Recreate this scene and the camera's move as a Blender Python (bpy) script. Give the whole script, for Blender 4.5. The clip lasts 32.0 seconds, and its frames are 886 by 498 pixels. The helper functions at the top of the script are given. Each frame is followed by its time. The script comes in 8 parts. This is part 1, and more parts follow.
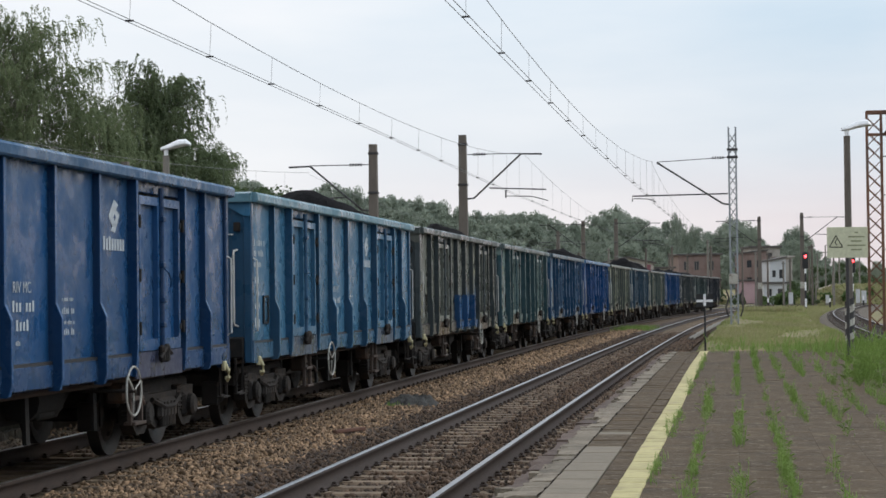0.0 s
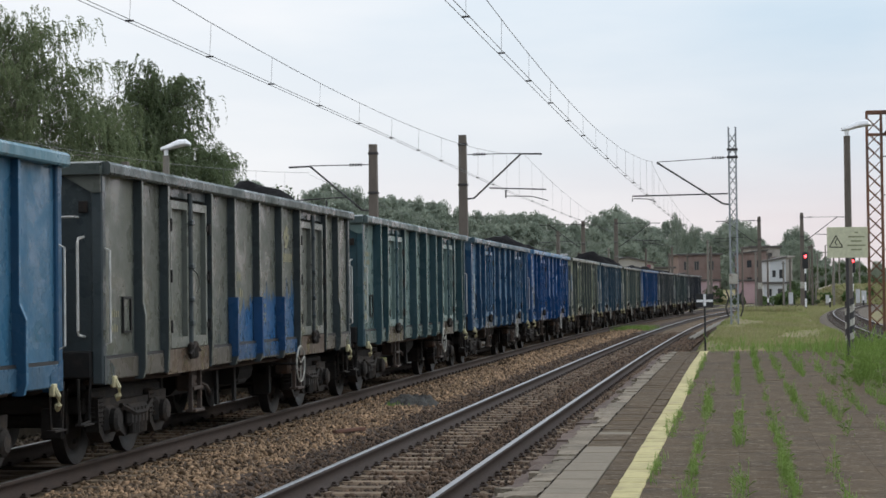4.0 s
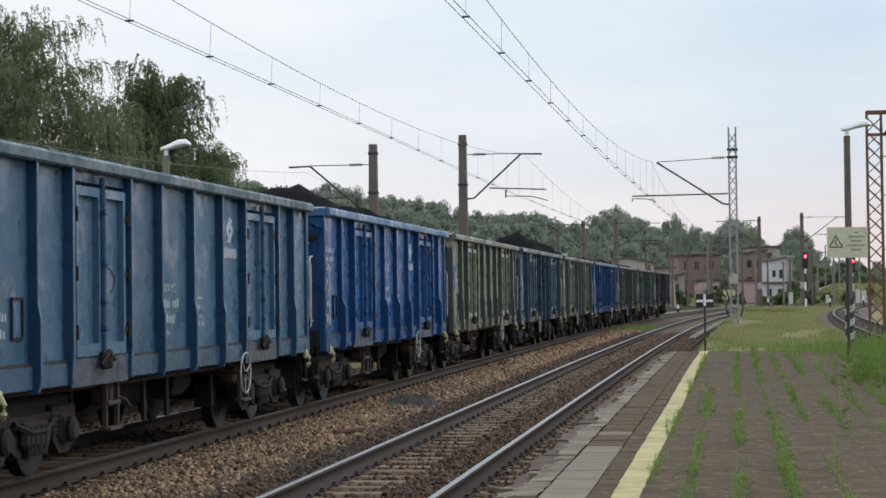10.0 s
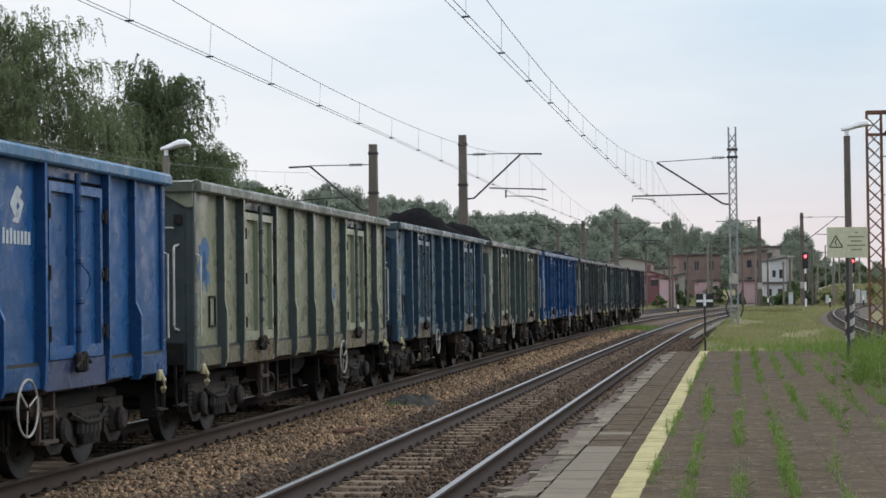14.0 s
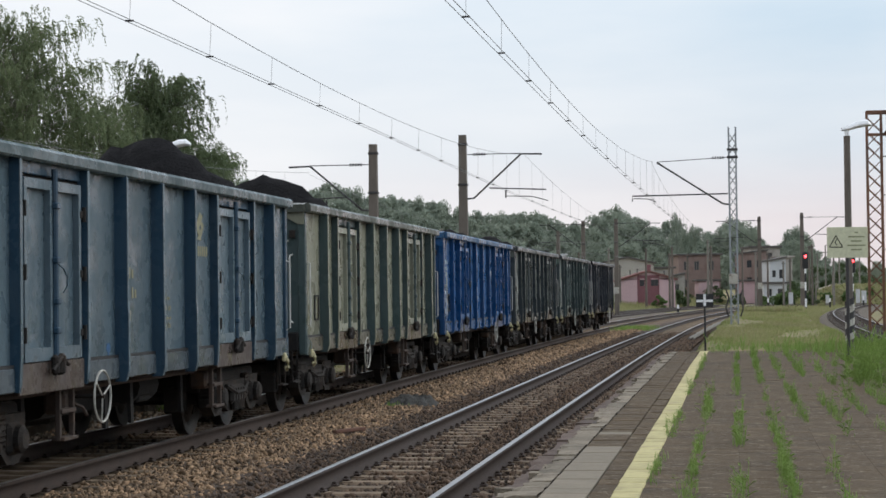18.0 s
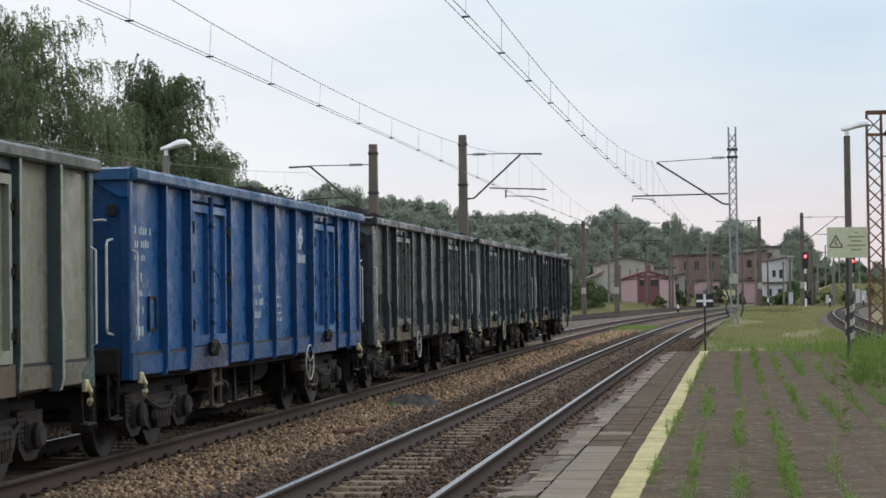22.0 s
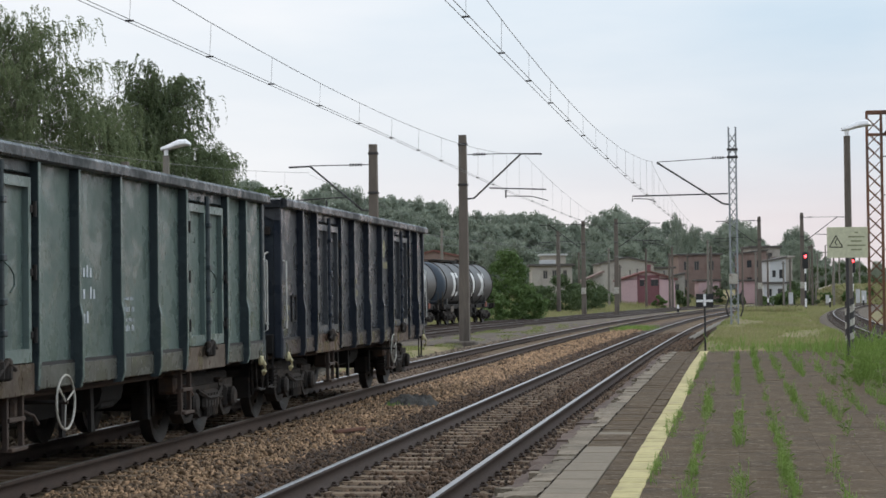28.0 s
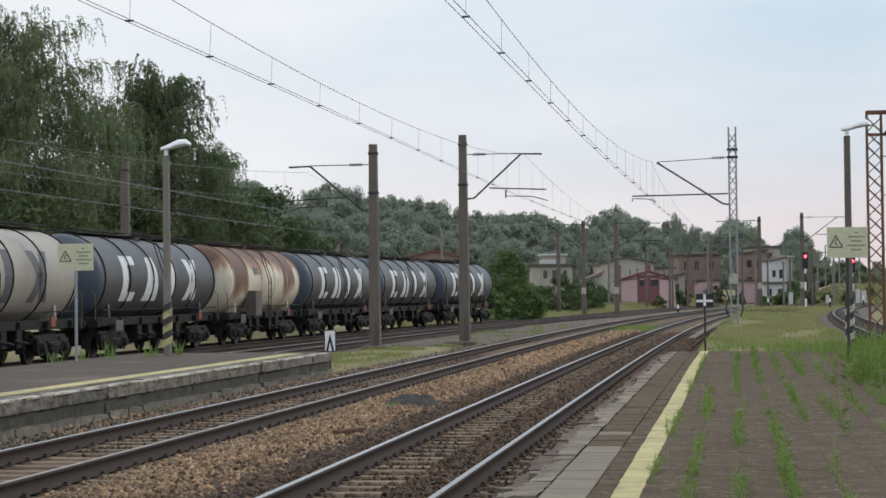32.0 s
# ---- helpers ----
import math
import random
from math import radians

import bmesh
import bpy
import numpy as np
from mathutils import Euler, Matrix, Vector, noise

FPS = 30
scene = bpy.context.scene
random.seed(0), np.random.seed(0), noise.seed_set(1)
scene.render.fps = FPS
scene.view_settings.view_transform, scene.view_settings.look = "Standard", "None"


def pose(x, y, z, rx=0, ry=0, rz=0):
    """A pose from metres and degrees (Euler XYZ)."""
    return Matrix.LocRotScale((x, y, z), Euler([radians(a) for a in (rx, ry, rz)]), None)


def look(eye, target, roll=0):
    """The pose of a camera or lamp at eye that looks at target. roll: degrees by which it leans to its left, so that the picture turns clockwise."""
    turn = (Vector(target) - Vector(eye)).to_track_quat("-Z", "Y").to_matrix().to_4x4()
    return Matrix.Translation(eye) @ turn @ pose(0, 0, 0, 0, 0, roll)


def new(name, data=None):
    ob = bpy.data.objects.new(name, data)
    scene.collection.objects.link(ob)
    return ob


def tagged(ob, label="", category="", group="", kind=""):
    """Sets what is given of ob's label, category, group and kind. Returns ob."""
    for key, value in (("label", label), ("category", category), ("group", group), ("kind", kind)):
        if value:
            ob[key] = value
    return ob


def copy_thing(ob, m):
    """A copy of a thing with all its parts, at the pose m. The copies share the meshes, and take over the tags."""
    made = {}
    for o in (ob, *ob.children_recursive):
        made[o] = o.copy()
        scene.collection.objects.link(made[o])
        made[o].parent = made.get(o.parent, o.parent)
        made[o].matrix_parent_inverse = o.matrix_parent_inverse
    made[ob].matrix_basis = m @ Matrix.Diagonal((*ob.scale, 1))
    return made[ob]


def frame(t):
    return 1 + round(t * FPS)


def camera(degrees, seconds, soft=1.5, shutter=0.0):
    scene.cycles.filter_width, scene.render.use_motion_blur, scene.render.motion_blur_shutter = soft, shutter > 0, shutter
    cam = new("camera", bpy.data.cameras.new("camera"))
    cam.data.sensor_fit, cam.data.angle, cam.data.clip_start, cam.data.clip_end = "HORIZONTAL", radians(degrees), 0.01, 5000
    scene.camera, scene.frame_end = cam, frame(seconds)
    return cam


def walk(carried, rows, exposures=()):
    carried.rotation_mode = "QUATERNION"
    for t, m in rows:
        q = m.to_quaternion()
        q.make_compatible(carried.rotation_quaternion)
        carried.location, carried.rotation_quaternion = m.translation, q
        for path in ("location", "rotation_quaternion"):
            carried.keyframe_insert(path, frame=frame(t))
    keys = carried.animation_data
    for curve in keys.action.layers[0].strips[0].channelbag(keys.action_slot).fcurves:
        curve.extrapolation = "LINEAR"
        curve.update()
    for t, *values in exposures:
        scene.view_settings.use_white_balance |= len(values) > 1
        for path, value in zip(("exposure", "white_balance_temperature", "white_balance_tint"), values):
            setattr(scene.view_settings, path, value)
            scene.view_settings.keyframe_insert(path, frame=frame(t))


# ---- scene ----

# ------------------------------------------------------------------ camera: it stands on the platform
EYE_Z = 1.73
cam = camera(25.05, 32.0, soft=1.6)
CAM_POSE = look((0, 0, EYE_Z), (0, 100, EYE_Z + 2.3285), -0.703)
walk(cam, [(0.0, CAM_POSE), (32.0, CAM_POSE)], exposures=[(0.0, 0.11), (29.5, 0.11), (31.5, 0.05), (32.0, 0.04)])

# ------------------------------------------------------------------ hazy evening sky, veiled sun
world = bpy.data.worlds.new("sky")
scene.world = world
world.use_nodes = True
wn, wl = world.node_tree.nodes, world.node_tree.links
wn.clear()
w_out = wn.new("ShaderNodeOutputWorld")
w_bg = wn.new("ShaderNodeBackground")
w_sky = wn.new("ShaderNodeTexSky")
w_sky.sky_type, w_sky.sun_disc = "NISHITA", False
w_sky.sun_elevation, w_sky.sun_rotation = radians(33), radians(66)
w_sky.dust_density, w_sky.air_density = 3.0, 1.0
w_co = wn.new("ShaderNodeTexCoord")
w_sep = wn.new("ShaderNodeSeparateXYZ")
w_ramp = wn.new("ShaderNodeValToRGB")
w_ramp.color_ramp.elements[0].position, w_ramp.color_ramp.elements[0].color = 0.0, (0.82, 0.735, 0.755, 1)
w_ramp.color_ramp.elements[1].position, w_ramp.color_ramp.elements[1].color = 1.0, (0.66, 0.78, 0.92, 1)
for pos, col in ((0.035, (0.80, 0.74, 0.78, 1)), (0.07, (0.70, 0.765, 0.85, 1)), (0.15, (0.57, 0.725, 0.865, 1))):
    e = w_ramp.color_ramp.elements.new(pos)
    e.color = col
w_noise = wn.new("ShaderNodeTexNoise")
w_map = wn.new("ShaderNodeMapping")
w_map.inputs["Scale"].default_value = (3, 3, 14)
w_noise.inputs["Scale"].default_value, w_noise.inputs["Detail"].default_value = 1.6, 5
w_cl = wn.new("ShaderNodeMix")
w_cl.data_type, w_cl.blend_type = "RGBA", "MIX"
w_fac = wn.new("ShaderNodeMapRange")
w_fac.inputs["From Min"].default_value, w_fac.inputs["From Max"].default_value = 0.45, 0.75
w_fac.inputs["To Max"].default_value = 0.35
w_skyk = wn.new("ShaderNodeVectorMath")
w_skyk.operation = "SCALE"
w_skyk.inputs["Scale"].default_value = 0.10
w_mix = wn.new("ShaderNodeMix")
w_mix.data_type = "RGBA"
w_mix.inputs["Factor"].default_value = 0.86
wl.new(w_co.outputs["Generated"], w_sep.inputs[0])
wl.new(w_sep.outputs["Z"], w_ramp.inputs[0])
wl.new(w_co.outputs["Generated"], w_map.inputs[0])
wl.new(w_map.outputs[0], w_noise.inputs["Vector"])
wl.new(w_noise.outputs["Fac"], w_fac.inputs["Value"])
wl.new(w_fac.outputs[0], w_cl.inputs["Factor"])
wl.new(w_ramp.outputs[0], w_cl.inputs["A"])
w_cl.inputs["B"].default_value = (1.0, 1.0, 1.02, 1)
wl.new(w_sky.outputs[0], w_skyk.inputs[0])
wl.new(w_skyk.outputs[0], w_mix.inputs["A"])
wl.new(w_cl.outputs["Result"], w_mix.inputs["B"])
wl.new(w_mix.outputs["Result"], w_bg.inputs["Color"])
# the veil of cloud is brightest overhead, and whiter to the west
w_up = wn.new("ShaderNodeMapRange")
w_up.inputs["From Min"].default_value, w_up.inputs["From Max"].default_value = 0.16, 0.75
w_up.inputs["To Min"].default_value, w_up.inputs["To Max"].default_value = 1.0, 1.5
wl.new(w_sep.outputs["Z"], w_up.inputs["Value"])
wl.new(w_up.outputs[0], w_bg.inputs["Strength"])
w_west = wn.new("ShaderNodeMapRange")
w_west.inputs["From Min"].default_value, w_west.inputs["From Max"].default_value = 0.20, -0.22
w_west.inputs["To Max"].default_value = 0.8
wl.new(w_sep.outputs["X"], w_west.inputs["Value"])
w_add = wn.new("ShaderNodeMath")
wl.new(w_fac.outputs[0], w_add.inputs[0])
wl.new(w_west.outputs[0], w_add.inputs[1])
wl.new(w_add.outputs[0], w_cl.inputs["Factor"])
wl.new(w_bg.outputs[0], w_out.inputs["Surface"])

sun_data = bpy.data.lights.new("sun", "SUN")
sun_data.energy, sun_data.angle, sun_data.color = 0.8, radians(22), (1.0, 0.92, 0.82)
sun = new("sun", sun_data)
sun.matrix_world = look((0, 0, 0), (-80, -34, -56))


# ------------------------------------------------------------------ mesh writing
class Mesh:
    """Collects points and faces."""

    def __init__(self):
        self.v, self.f = [], []

    def add(self, pts, faces):
        n = len(self.v)
        self.v += [tuple(p) for p in pts]
        self.f += [tuple(i + n for i in f) for f in faces]
        return self

    def box(self, x0, x1, y0, y1, z0, z1, b=0.0, m=None):
        lo, hi = (min(x0, x1), min(y0, y1), min(z0, z1)), (max(x0, x1), max(y0, y1), max(z0, z1))
        if b <= 0:
            p = [(x, y, z) for x in (lo[0], hi[0]) for y in (lo[1], hi[1]) for z in (lo[2], hi[2])]
            q = [(0, 1, 3, 2), (4, 6, 7, 5), (0, 4, 5, 1), (2, 3, 7, 6), (0, 2, 6, 4), (1, 5, 7, 3)]
        else:
            b = min([b] + [(hi[i] - lo[i]) * 0.45 for i in range(3)])
            p, idx = [], {}
            for ix in (0, 1):
                for iy in (0, 1):
                    for iz in (0, 1):
                        c = [(lo, hi)[ix][0], (lo, hi)[iy][1], (lo, hi)[iz][2]]
                        d = [b if i == 0 else -b for i in (ix, iy, iz)]
                        for ax in range(3):
                            idx[ix, iy, iz, ax] = len(p)
                            p.append(tuple(c[i] + (0 if i == ax else d[i]) for i in range(3)))
            q = []
            for ax in range(3):
                o = [i for i in range(3) if i != ax]
                for side in (0, 1):
                    ring = []
                    for u, w in ((0, 0), (1, 0), (1, 1), (0, 1)):
                        k = [0, 0, 0]
                        k[ax], k[o[0]], k[o[1]] = side, u, w
                        ring.append(idx[(*k, ax)])
                    q.append(ring)
                for u in (0, 1):
                    for w in (0, 1):
                        k = [0, 0, 0]
                        k[o[0]], k[o[1]] = u, w
                        k0, k1 = list(k), list(k)
                        k0[ax], k1[ax] = 0, 1
                        q.append((idx[(*k0, o[0])], idx[(*k1, o[0])], idx[(*k1, o[1])], idx[(*k0, o[1])]))
            for ix in (0, 1):
                for iy in (0, 1):
                    for iz in (0, 1):
                        q.append([idx[ix, iy, iz, a] for a in range(3)])
        if m is not None:
            p = [m @ Vector(c) for c in p]
        return self.add(p, q)

    def tube(self, pts, r, n=6, r1=None, caps=True):
        pts = [Vector(p) for p in pts]
        rings = []
        for i, p in enumerate(pts):
            d = (pts[min(i + 1, len(pts) - 1)] - pts[max(i - 1, 0)]).normalized()
            a = d.cross(Vector((0, 0, 1)) if abs(d.z) < 0.9 else Vector((1, 0, 0))).normalized()
            c = d.cross(a)
            rr = r if r1 is None else r + (r1 - r) * i / (len(pts) - 1)
            rings.append([p + (a * math.cos(t) + c * math.sin(t)) * rr for t in (2 * math.pi * k / n for k in range(n))])
        q = [(i * n + k, i * n + (k + 1) % n, (i + 1) * n + (k + 1) % n, (i + 1) * n + k) for i in range(len(pts) - 1) for k in range(n)]
        if caps:
            q += [tuple(reversed(range(n))), tuple(range((len(pts) - 1) * n, len(pts) * n))]
        return self.add([p for ring in rings for p in ring], q)

    def lathe(self, prof, m, n=24):
        """prof: (radius, height) along the local z of m."""
        p, q = [], []
        for r, h in prof:
            p += [m @ Vector((r * math.cos(2 * math.pi * k / n), r * math.sin(2 * math.pi * k / n), h)) for k in range(n)]
        for i in range(len(prof) - 1):
            q += [(i * n + k, i * n + (k + 1) % n, (i + 1) * n + (k + 1) % n, (i + 1) * n + k) for k in range(n)]
        q += [tuple(reversed(range(n))), tuple(range((len(prof) - 1) * n, len(prof) * n))]
        return self.add(p, q)

    def prism(self, poly, d0, d1, f):
        """poly: 2D outline; f(u, v, d) gives the point; from depth d0 to d1."""
        n = len(poly)
        p = [f(u, v, d0) for u, v in poly] + [f(u, v, d1) for u, v in poly]
        q = [tuple(reversed(range(n))), tuple(range(n, 2 * n))] + [(i, (i + 1) % n, (i + 1) % n + n, i + n) for i in range(n)]
        return self.add(p, q)

    def data(self, name, mat, smooth=False):
        me = bpy.data.meshes.new(name)
        me.from_pydata(self.v, [], self.f)
        bm = bmesh.new()
        bm.from_mesh(me)
        bmesh.ops.recalc_face_normals(bm, faces=bm.faces)
        bm.to_mesh(me)
        bm.free()
        me.materials.append(mat)
        if smooth:
            me.shade_smooth()
            me.set_sharp_from_angle(angle=radians(35))
        return me


def raw(name, v, f, mat, smooth=False):
    me = bpy.data.meshes.new(name)
    v, f = np.asarray(v, dtype=np.float32), np.asarray(f, dtype=np.int32)
    k = f.shape[1]
    me.vertices.add(len(v))
    me.vertices.foreach_set("co", v.ravel())
    me.loops.add(f.size)
    me.loops.foreach_set("vertex_index", f.ravel())
    me.polygons.add(len(f))
    me.polygons.foreach_set("loop_start", np.arange(0, f.size, k, dtype=np.int32))
    me.polygons.foreach_set("loop_total", np.full(len(f), k, dtype=np.int32))
    if smooth:
        me.polygons.foreach_set("use_smooth", np.ones(len(f), dtype=bool))
    me.update(calc_edges=True)
    me.materials.append(mat)
    return me


def part(name, m, mat, parent=None, label="", smooth=False, at=None):
    me = m.data(name, mat, smooth) if isinstance(m, Mesh) else m
    ob = new(name, me)
    if parent is not None:
        ob.parent = parent
    if at is not None:
        ob.matrix_basis = at
    return tagged(ob, label)


# ------------------------------------------------------------------ plan: the tracks' lines
TRACK_A = (-0.468935, 0.144257, 7.90952e-05, 3.869687e-06, 0.0)          # beside the near platform
TRACK_B = (-4.81824, 0.147579, -0.000249942, 1.403126e-05, -1.0795668e-07)  # the coal train's track


class Line:
    """A track's axis: x at y = 20, heading, and how the heading changes along it."""

    def __init__(self, x0, a, k0, k1, k2, s0=-70.0, s1=900.0, step=0.5):
        self.s = np.arange(s0, s1, step)
        q = np.clip(self.s, -30, 240)
        self.h = a + k0 * q + k1 * q * q / 2 + k2 * q ** 3 / 6
        x, y = np.cumsum(np.sin(self.h) * step), np.cumsum(np.cos(self.h) * step)
        i = int(np.argmin(abs(self.s)))
        self.x, self.y = x - x[i] + x0, y - y[i] + 20

    def at(self, s, off=0.0, z=0.0):
        x, y, h = np.interp(s, self.s, self.x), np.interp(s, self.s, self.y), np.interp(s, self.s, self.h)
        return Vector((x + off * math.cos(h), y - off * math.sin(h), z))

    def heading(self, s):
        return float(np.interp(s, self.s, self.h))

    def stand(self, s, off=0.0, z=0.0):
        """Local y along the track, local x to its right."""
        return Matrix.Translation(self.at(s, off, z)) @ Matrix.Rotation(-self.heading(s), 4, "Z")

    def near(self, y):
        return float(np.interp(y, self.y, self.s))


LA, LB = Line(*TRACK_A), Line(*TRACK_B)

# ------------------------------------------------------------------ materials
def nodes_of(name):
    mat = bpy.data.materials.new(name)
    mat.use_nodes = True
    nt = mat.node_tree
    return mat, nt, nt.nodes["Principled BSDF"]


def mixer(nt, fac, a, b, blend="MIX"):
    n = nt.nodes.new("ShaderNodeMix")
    n.data_type, n.blend_type = "RGBA", blend
    for key, val in (("Factor", fac), ("A", a), ("B", b)):
        sock = n.inputs[key]
        if isinstance(val, bpy.types.NodeSocket):
            nt.links.new(val, sock)
        elif key == "Factor":
            sock.default_value = val
        else:
            sock.default_value = (*val, 1) if len(val) == 3 else val
    return n.outputs["Result"]


def noise_tex(nt, scale, detail=4, rough=0.6, stretch=(1, 1, 1), coord="Object", shift=False):
    tc, mp, n = nt.nodes.new("ShaderNodeTexCoord"), nt.nodes.new("ShaderNodeMapping"), nt.nodes.new("ShaderNodeTexNoise")
    mp.inputs["Scale"].default_value = stretch
    n.inputs["Scale"].default_value, n.inputs["Detail"].default_value, n.inputs["Roughness"].default_value = scale, detail, rough
    nt.links.new(tc.outputs[coord], mp.inputs[0])
    if shift:                                    # every piece has its own pattern
        mul = nt.nodes.new("ShaderNodeMath")
        mul.operation = "MULTIPLY"
        mul.inputs[1].default_value = 70.0
        nt.links.new(nt.nodes.new("ShaderNodeObjectInfo").outputs["Random"], mul.inputs[0])
        nt.links.new(mul.outputs[0], mp.inputs["Location"])
    nt.links.new(mp.outputs[0], n.inputs["Vector"])
    return n.outputs["Fac"]


def ramp(nt, val, lo, hi, to=1.0):
    n = nt.nodes.new("ShaderNodeMapRange")
    n.inputs["From Min"].default_value, n.inputs["From Max"].default_value, n.inputs["To Max"].default_value = lo, hi, to
    nt.links.new(val, n.inputs["Value"])
    return n.outputs[0]


def bump(nt, bsdf, height, strength, dist):
    b = nt.nodes.new("ShaderNodeBump")
    b.inputs["Strength"].default_value, b.inputs["Distance"].default_value = strength, dist
    nt.links.new(height, b.inputs["Height"])
    nt.links.new(b.outputs[0], bsdf.inputs["Normal"])


def surface(name, c1, c2, scale=3.0, rough=0.8, metal=0.0, grain=40.0, grit=0.45, bump_d=0.01, stain=None, stain_scale=0.6, stain_lo=0.52, stretch=(1, 1, 1), vary=0.0, island=0.0, spec=0.4, coord="Object", fleck=None):
    """Two colours mixed by noise at one scale, grain at a finer one, and stains of a shape of their own."""
    mat, nt, bs = nodes_of(name)
    own = vary > 0                               # pieces that share a mesh
    col = mixer(nt, ramp(nt, noise_tex(nt, scale, 5, 0.65, stretch, coord, own), 0.3, 0.7), c1, c2)
    fine = noise_tex(nt, grain, 3, 0.7, stretch, coord, own)
    col = mixer(nt, ramp(nt, fine, 0.35, 0.75, grit), col, tuple(c * 0.5 for c in c1))
    if stain:
        col = mixer(nt, ramp(nt, noise_tex(nt, stain_scale, 6, 0.7, stretch, coord, own), stain_lo, stain_lo + 0.16, 0.85), col, stain)
    if fleck:
        col = mixer(nt, ramp(nt, noise_tex(nt, 10.0, 5, 0.8, (1, 1, 1), coord, own), 0.565, 0.63, 0.7), col, fleck)
    if vary or island:
        src = nt.nodes.new("ShaderNodeObjectInfo").outputs["Random"] if vary else nt.nodes.new("ShaderNodeNewGeometry").outputs["Random Per Island"]
        amt = vary or island
        hs = nt.nodes.new("ShaderNodeHueSaturation")
        mr = nt.nodes.new("ShaderNodeMapRange")
        mr.inputs["To Min"].default_value, mr.inputs["To Max"].default_value = 1 - amt, 1 + amt
        nt.links.new(src, mr.inputs["Value"])
        nt.links.new(mr.outputs[0], hs.inputs["Value"])
        nt.links.new(col, hs.inputs["Color"])
        col = hs.outputs[0]
    nt.links.new(col, bs.inputs["Base Color"])
    bs.inputs["Roughness"].default_value, bs.inputs["Metallic"].default_value = rough, metal
    bs.inputs["Specular IOR Level"].default_value = spec
    if bump_d:
        bump(nt, bs, fine, 0.6, bump_d)
    return mat


def paint_coat():
    """Old wagon paint in the object's own colour: chalky fading, coal-dust streaks, rust runs and chips."""
    mat, nt, bs = nodes_of("wagon_paint")
    info = nt.nodes.new("ShaderNodeObjectInfo")
    col = info.outputs["Color"]
    tint = ramp(nt, noise_tex(nt, 0.7, 4, 0.6, (1, 1, 0.7), shift=True), 0.35, 0.70, 0.45)
    hs = nt.nodes.new("ShaderNodeHueSaturation")
    hs.inputs["Hue"].default_value, hs.inputs["Saturation"].default_value, hs.inputs["Value"].default_value = 0.495, 0.86, 0.82
    nt.links.new(col, hs.inputs["Color"])
    col = mixer(nt, tint, col, hs.outputs[0])
    fade = ramp(nt, noise_tex(nt, 1.3, 6, 0.7, (1, 1, 0.6), shift=True), 0.52, 0.78, 0.08)
    col = mixer(nt, fade, col, (0.30, 0.34, 0.33))
    dust = ramp(nt, noise_tex(nt, 2.2, 7, 0.78, (1.2, 1.2, 0.22), shift=True), 0.46, 0.86, 0.50)
    col = mixer(nt, dust, col, (0.026, 0.026, 0.026))
    run = ramp(nt, noise_tex(nt, 4.2, 8, 0.8, (1.5, 1.5, 0.20), shift=True), 0.61, 0.76, 0.35)
    col = mixer(nt, run, col, (0.075, 0.05, 0.036))
    chip = ramp(nt, noise_tex(nt, 6.0, 8, 0.85, (1.0, 1.0, 0.7), shift=True), 0.645, 0.675, 0.85)
    col = mixer(nt, chip, col, (0.05, 0.032, 0.025))
    nt.links.new(col, bs.inputs["Base Color"])
    nt.links.new(ramp(nt, noise_tex(nt, 3.0, 4), 0.3, 0.8, 0.85), bs.inputs["Roughness"])
    bs.inputs["Specular IOR Level"].default_value = 0.22
    bump(nt, bs, noise_tex(nt, 2.0, 5, 0.6), 0.5, 0.05)
    return mat


def glow(name, col, strength):
    mat, nt, bs = nodes_of(name)
    bs.inputs["Base Color"].default_value = (*col, 1)
    bs.inputs["Emission Color"].default_value = (*col, 1)
    bs.inputs["Emission Strength"].default_value = strength
    return mat


def leaf_mat(name, c1, c2, scale=0.25):
    mat, nt, bs = nodes_of(name)
    isl = nt.nodes.new("ShaderNodeNewGeometry").outputs["Random Per Island"]
    col = mixer(nt, isl, c1, c2)
    col = mixer(nt, ramp(nt, noise_tex(nt, scale, 3), 0.35, 0.7, 0.7), col, tuple(c * 0.55 for c in c1))
    nt.links.new(col, bs.inputs["Base Color"])
    bs.inputs["Roughness"].default_value = 0.6
    bs.inputs["Specular IOR Level"].default_value = 0.25
    tr = nt.nodes.new("ShaderNodeBsdfTranslucent")
    nt.links.new(col, tr.inputs["Color"])
    mx = nt.nodes.new("ShaderNodeMixShader")
    mx.inputs[0].default_value = 0.4
    nt.links.new(bs.outputs[0], mx.inputs[1])
    nt.links.new(tr.outputs[0], mx.inputs[2])
    nt.links.new(mx.outputs[0], nt.nodes["Material Output"].inputs["Surface"])
    return mat


PAINT = paint_coat()
COAL = surface("coal", (0.006, 0.006, 0.007), (0.015, 0.0145, 0.016), 6, 0.8, grain=25, bump_d=0.06, spec=0.12)
RUSTY = surface("rusty_steel", (0.075, 0.05, 0.038), (0.045, 0.035, 0.03), 4, 0.8, grain=30, bump_d=0.01, stain=(0.13, 0.07, 0.04), stain_scale=2)
GRIMY = surface("grimy_iron", (0.0105, 0.0082, 0.0070), (0.0185, 0.0135, 0.0105), 5, 0.85, grain=30, bump_d=0.012, stain=(0.046, 0.030, 0.020), stain_scale=3)
DARK_IRON = surface("dark_iron", (0.007, 0.0065, 0.006), (0.015, 0.013, 0.012), 5, 0.85, grain=30, bump_d=0.008, stain=(0.026, 0.02, 0.016), stain_scale=3)
WHEEL = surface("wheel_steel", (0.018, 0.016, 0.015), (0.036, 0.03, 0.027), 6, 0.6, metal=0.3, grain=30, bump_d=0.004)
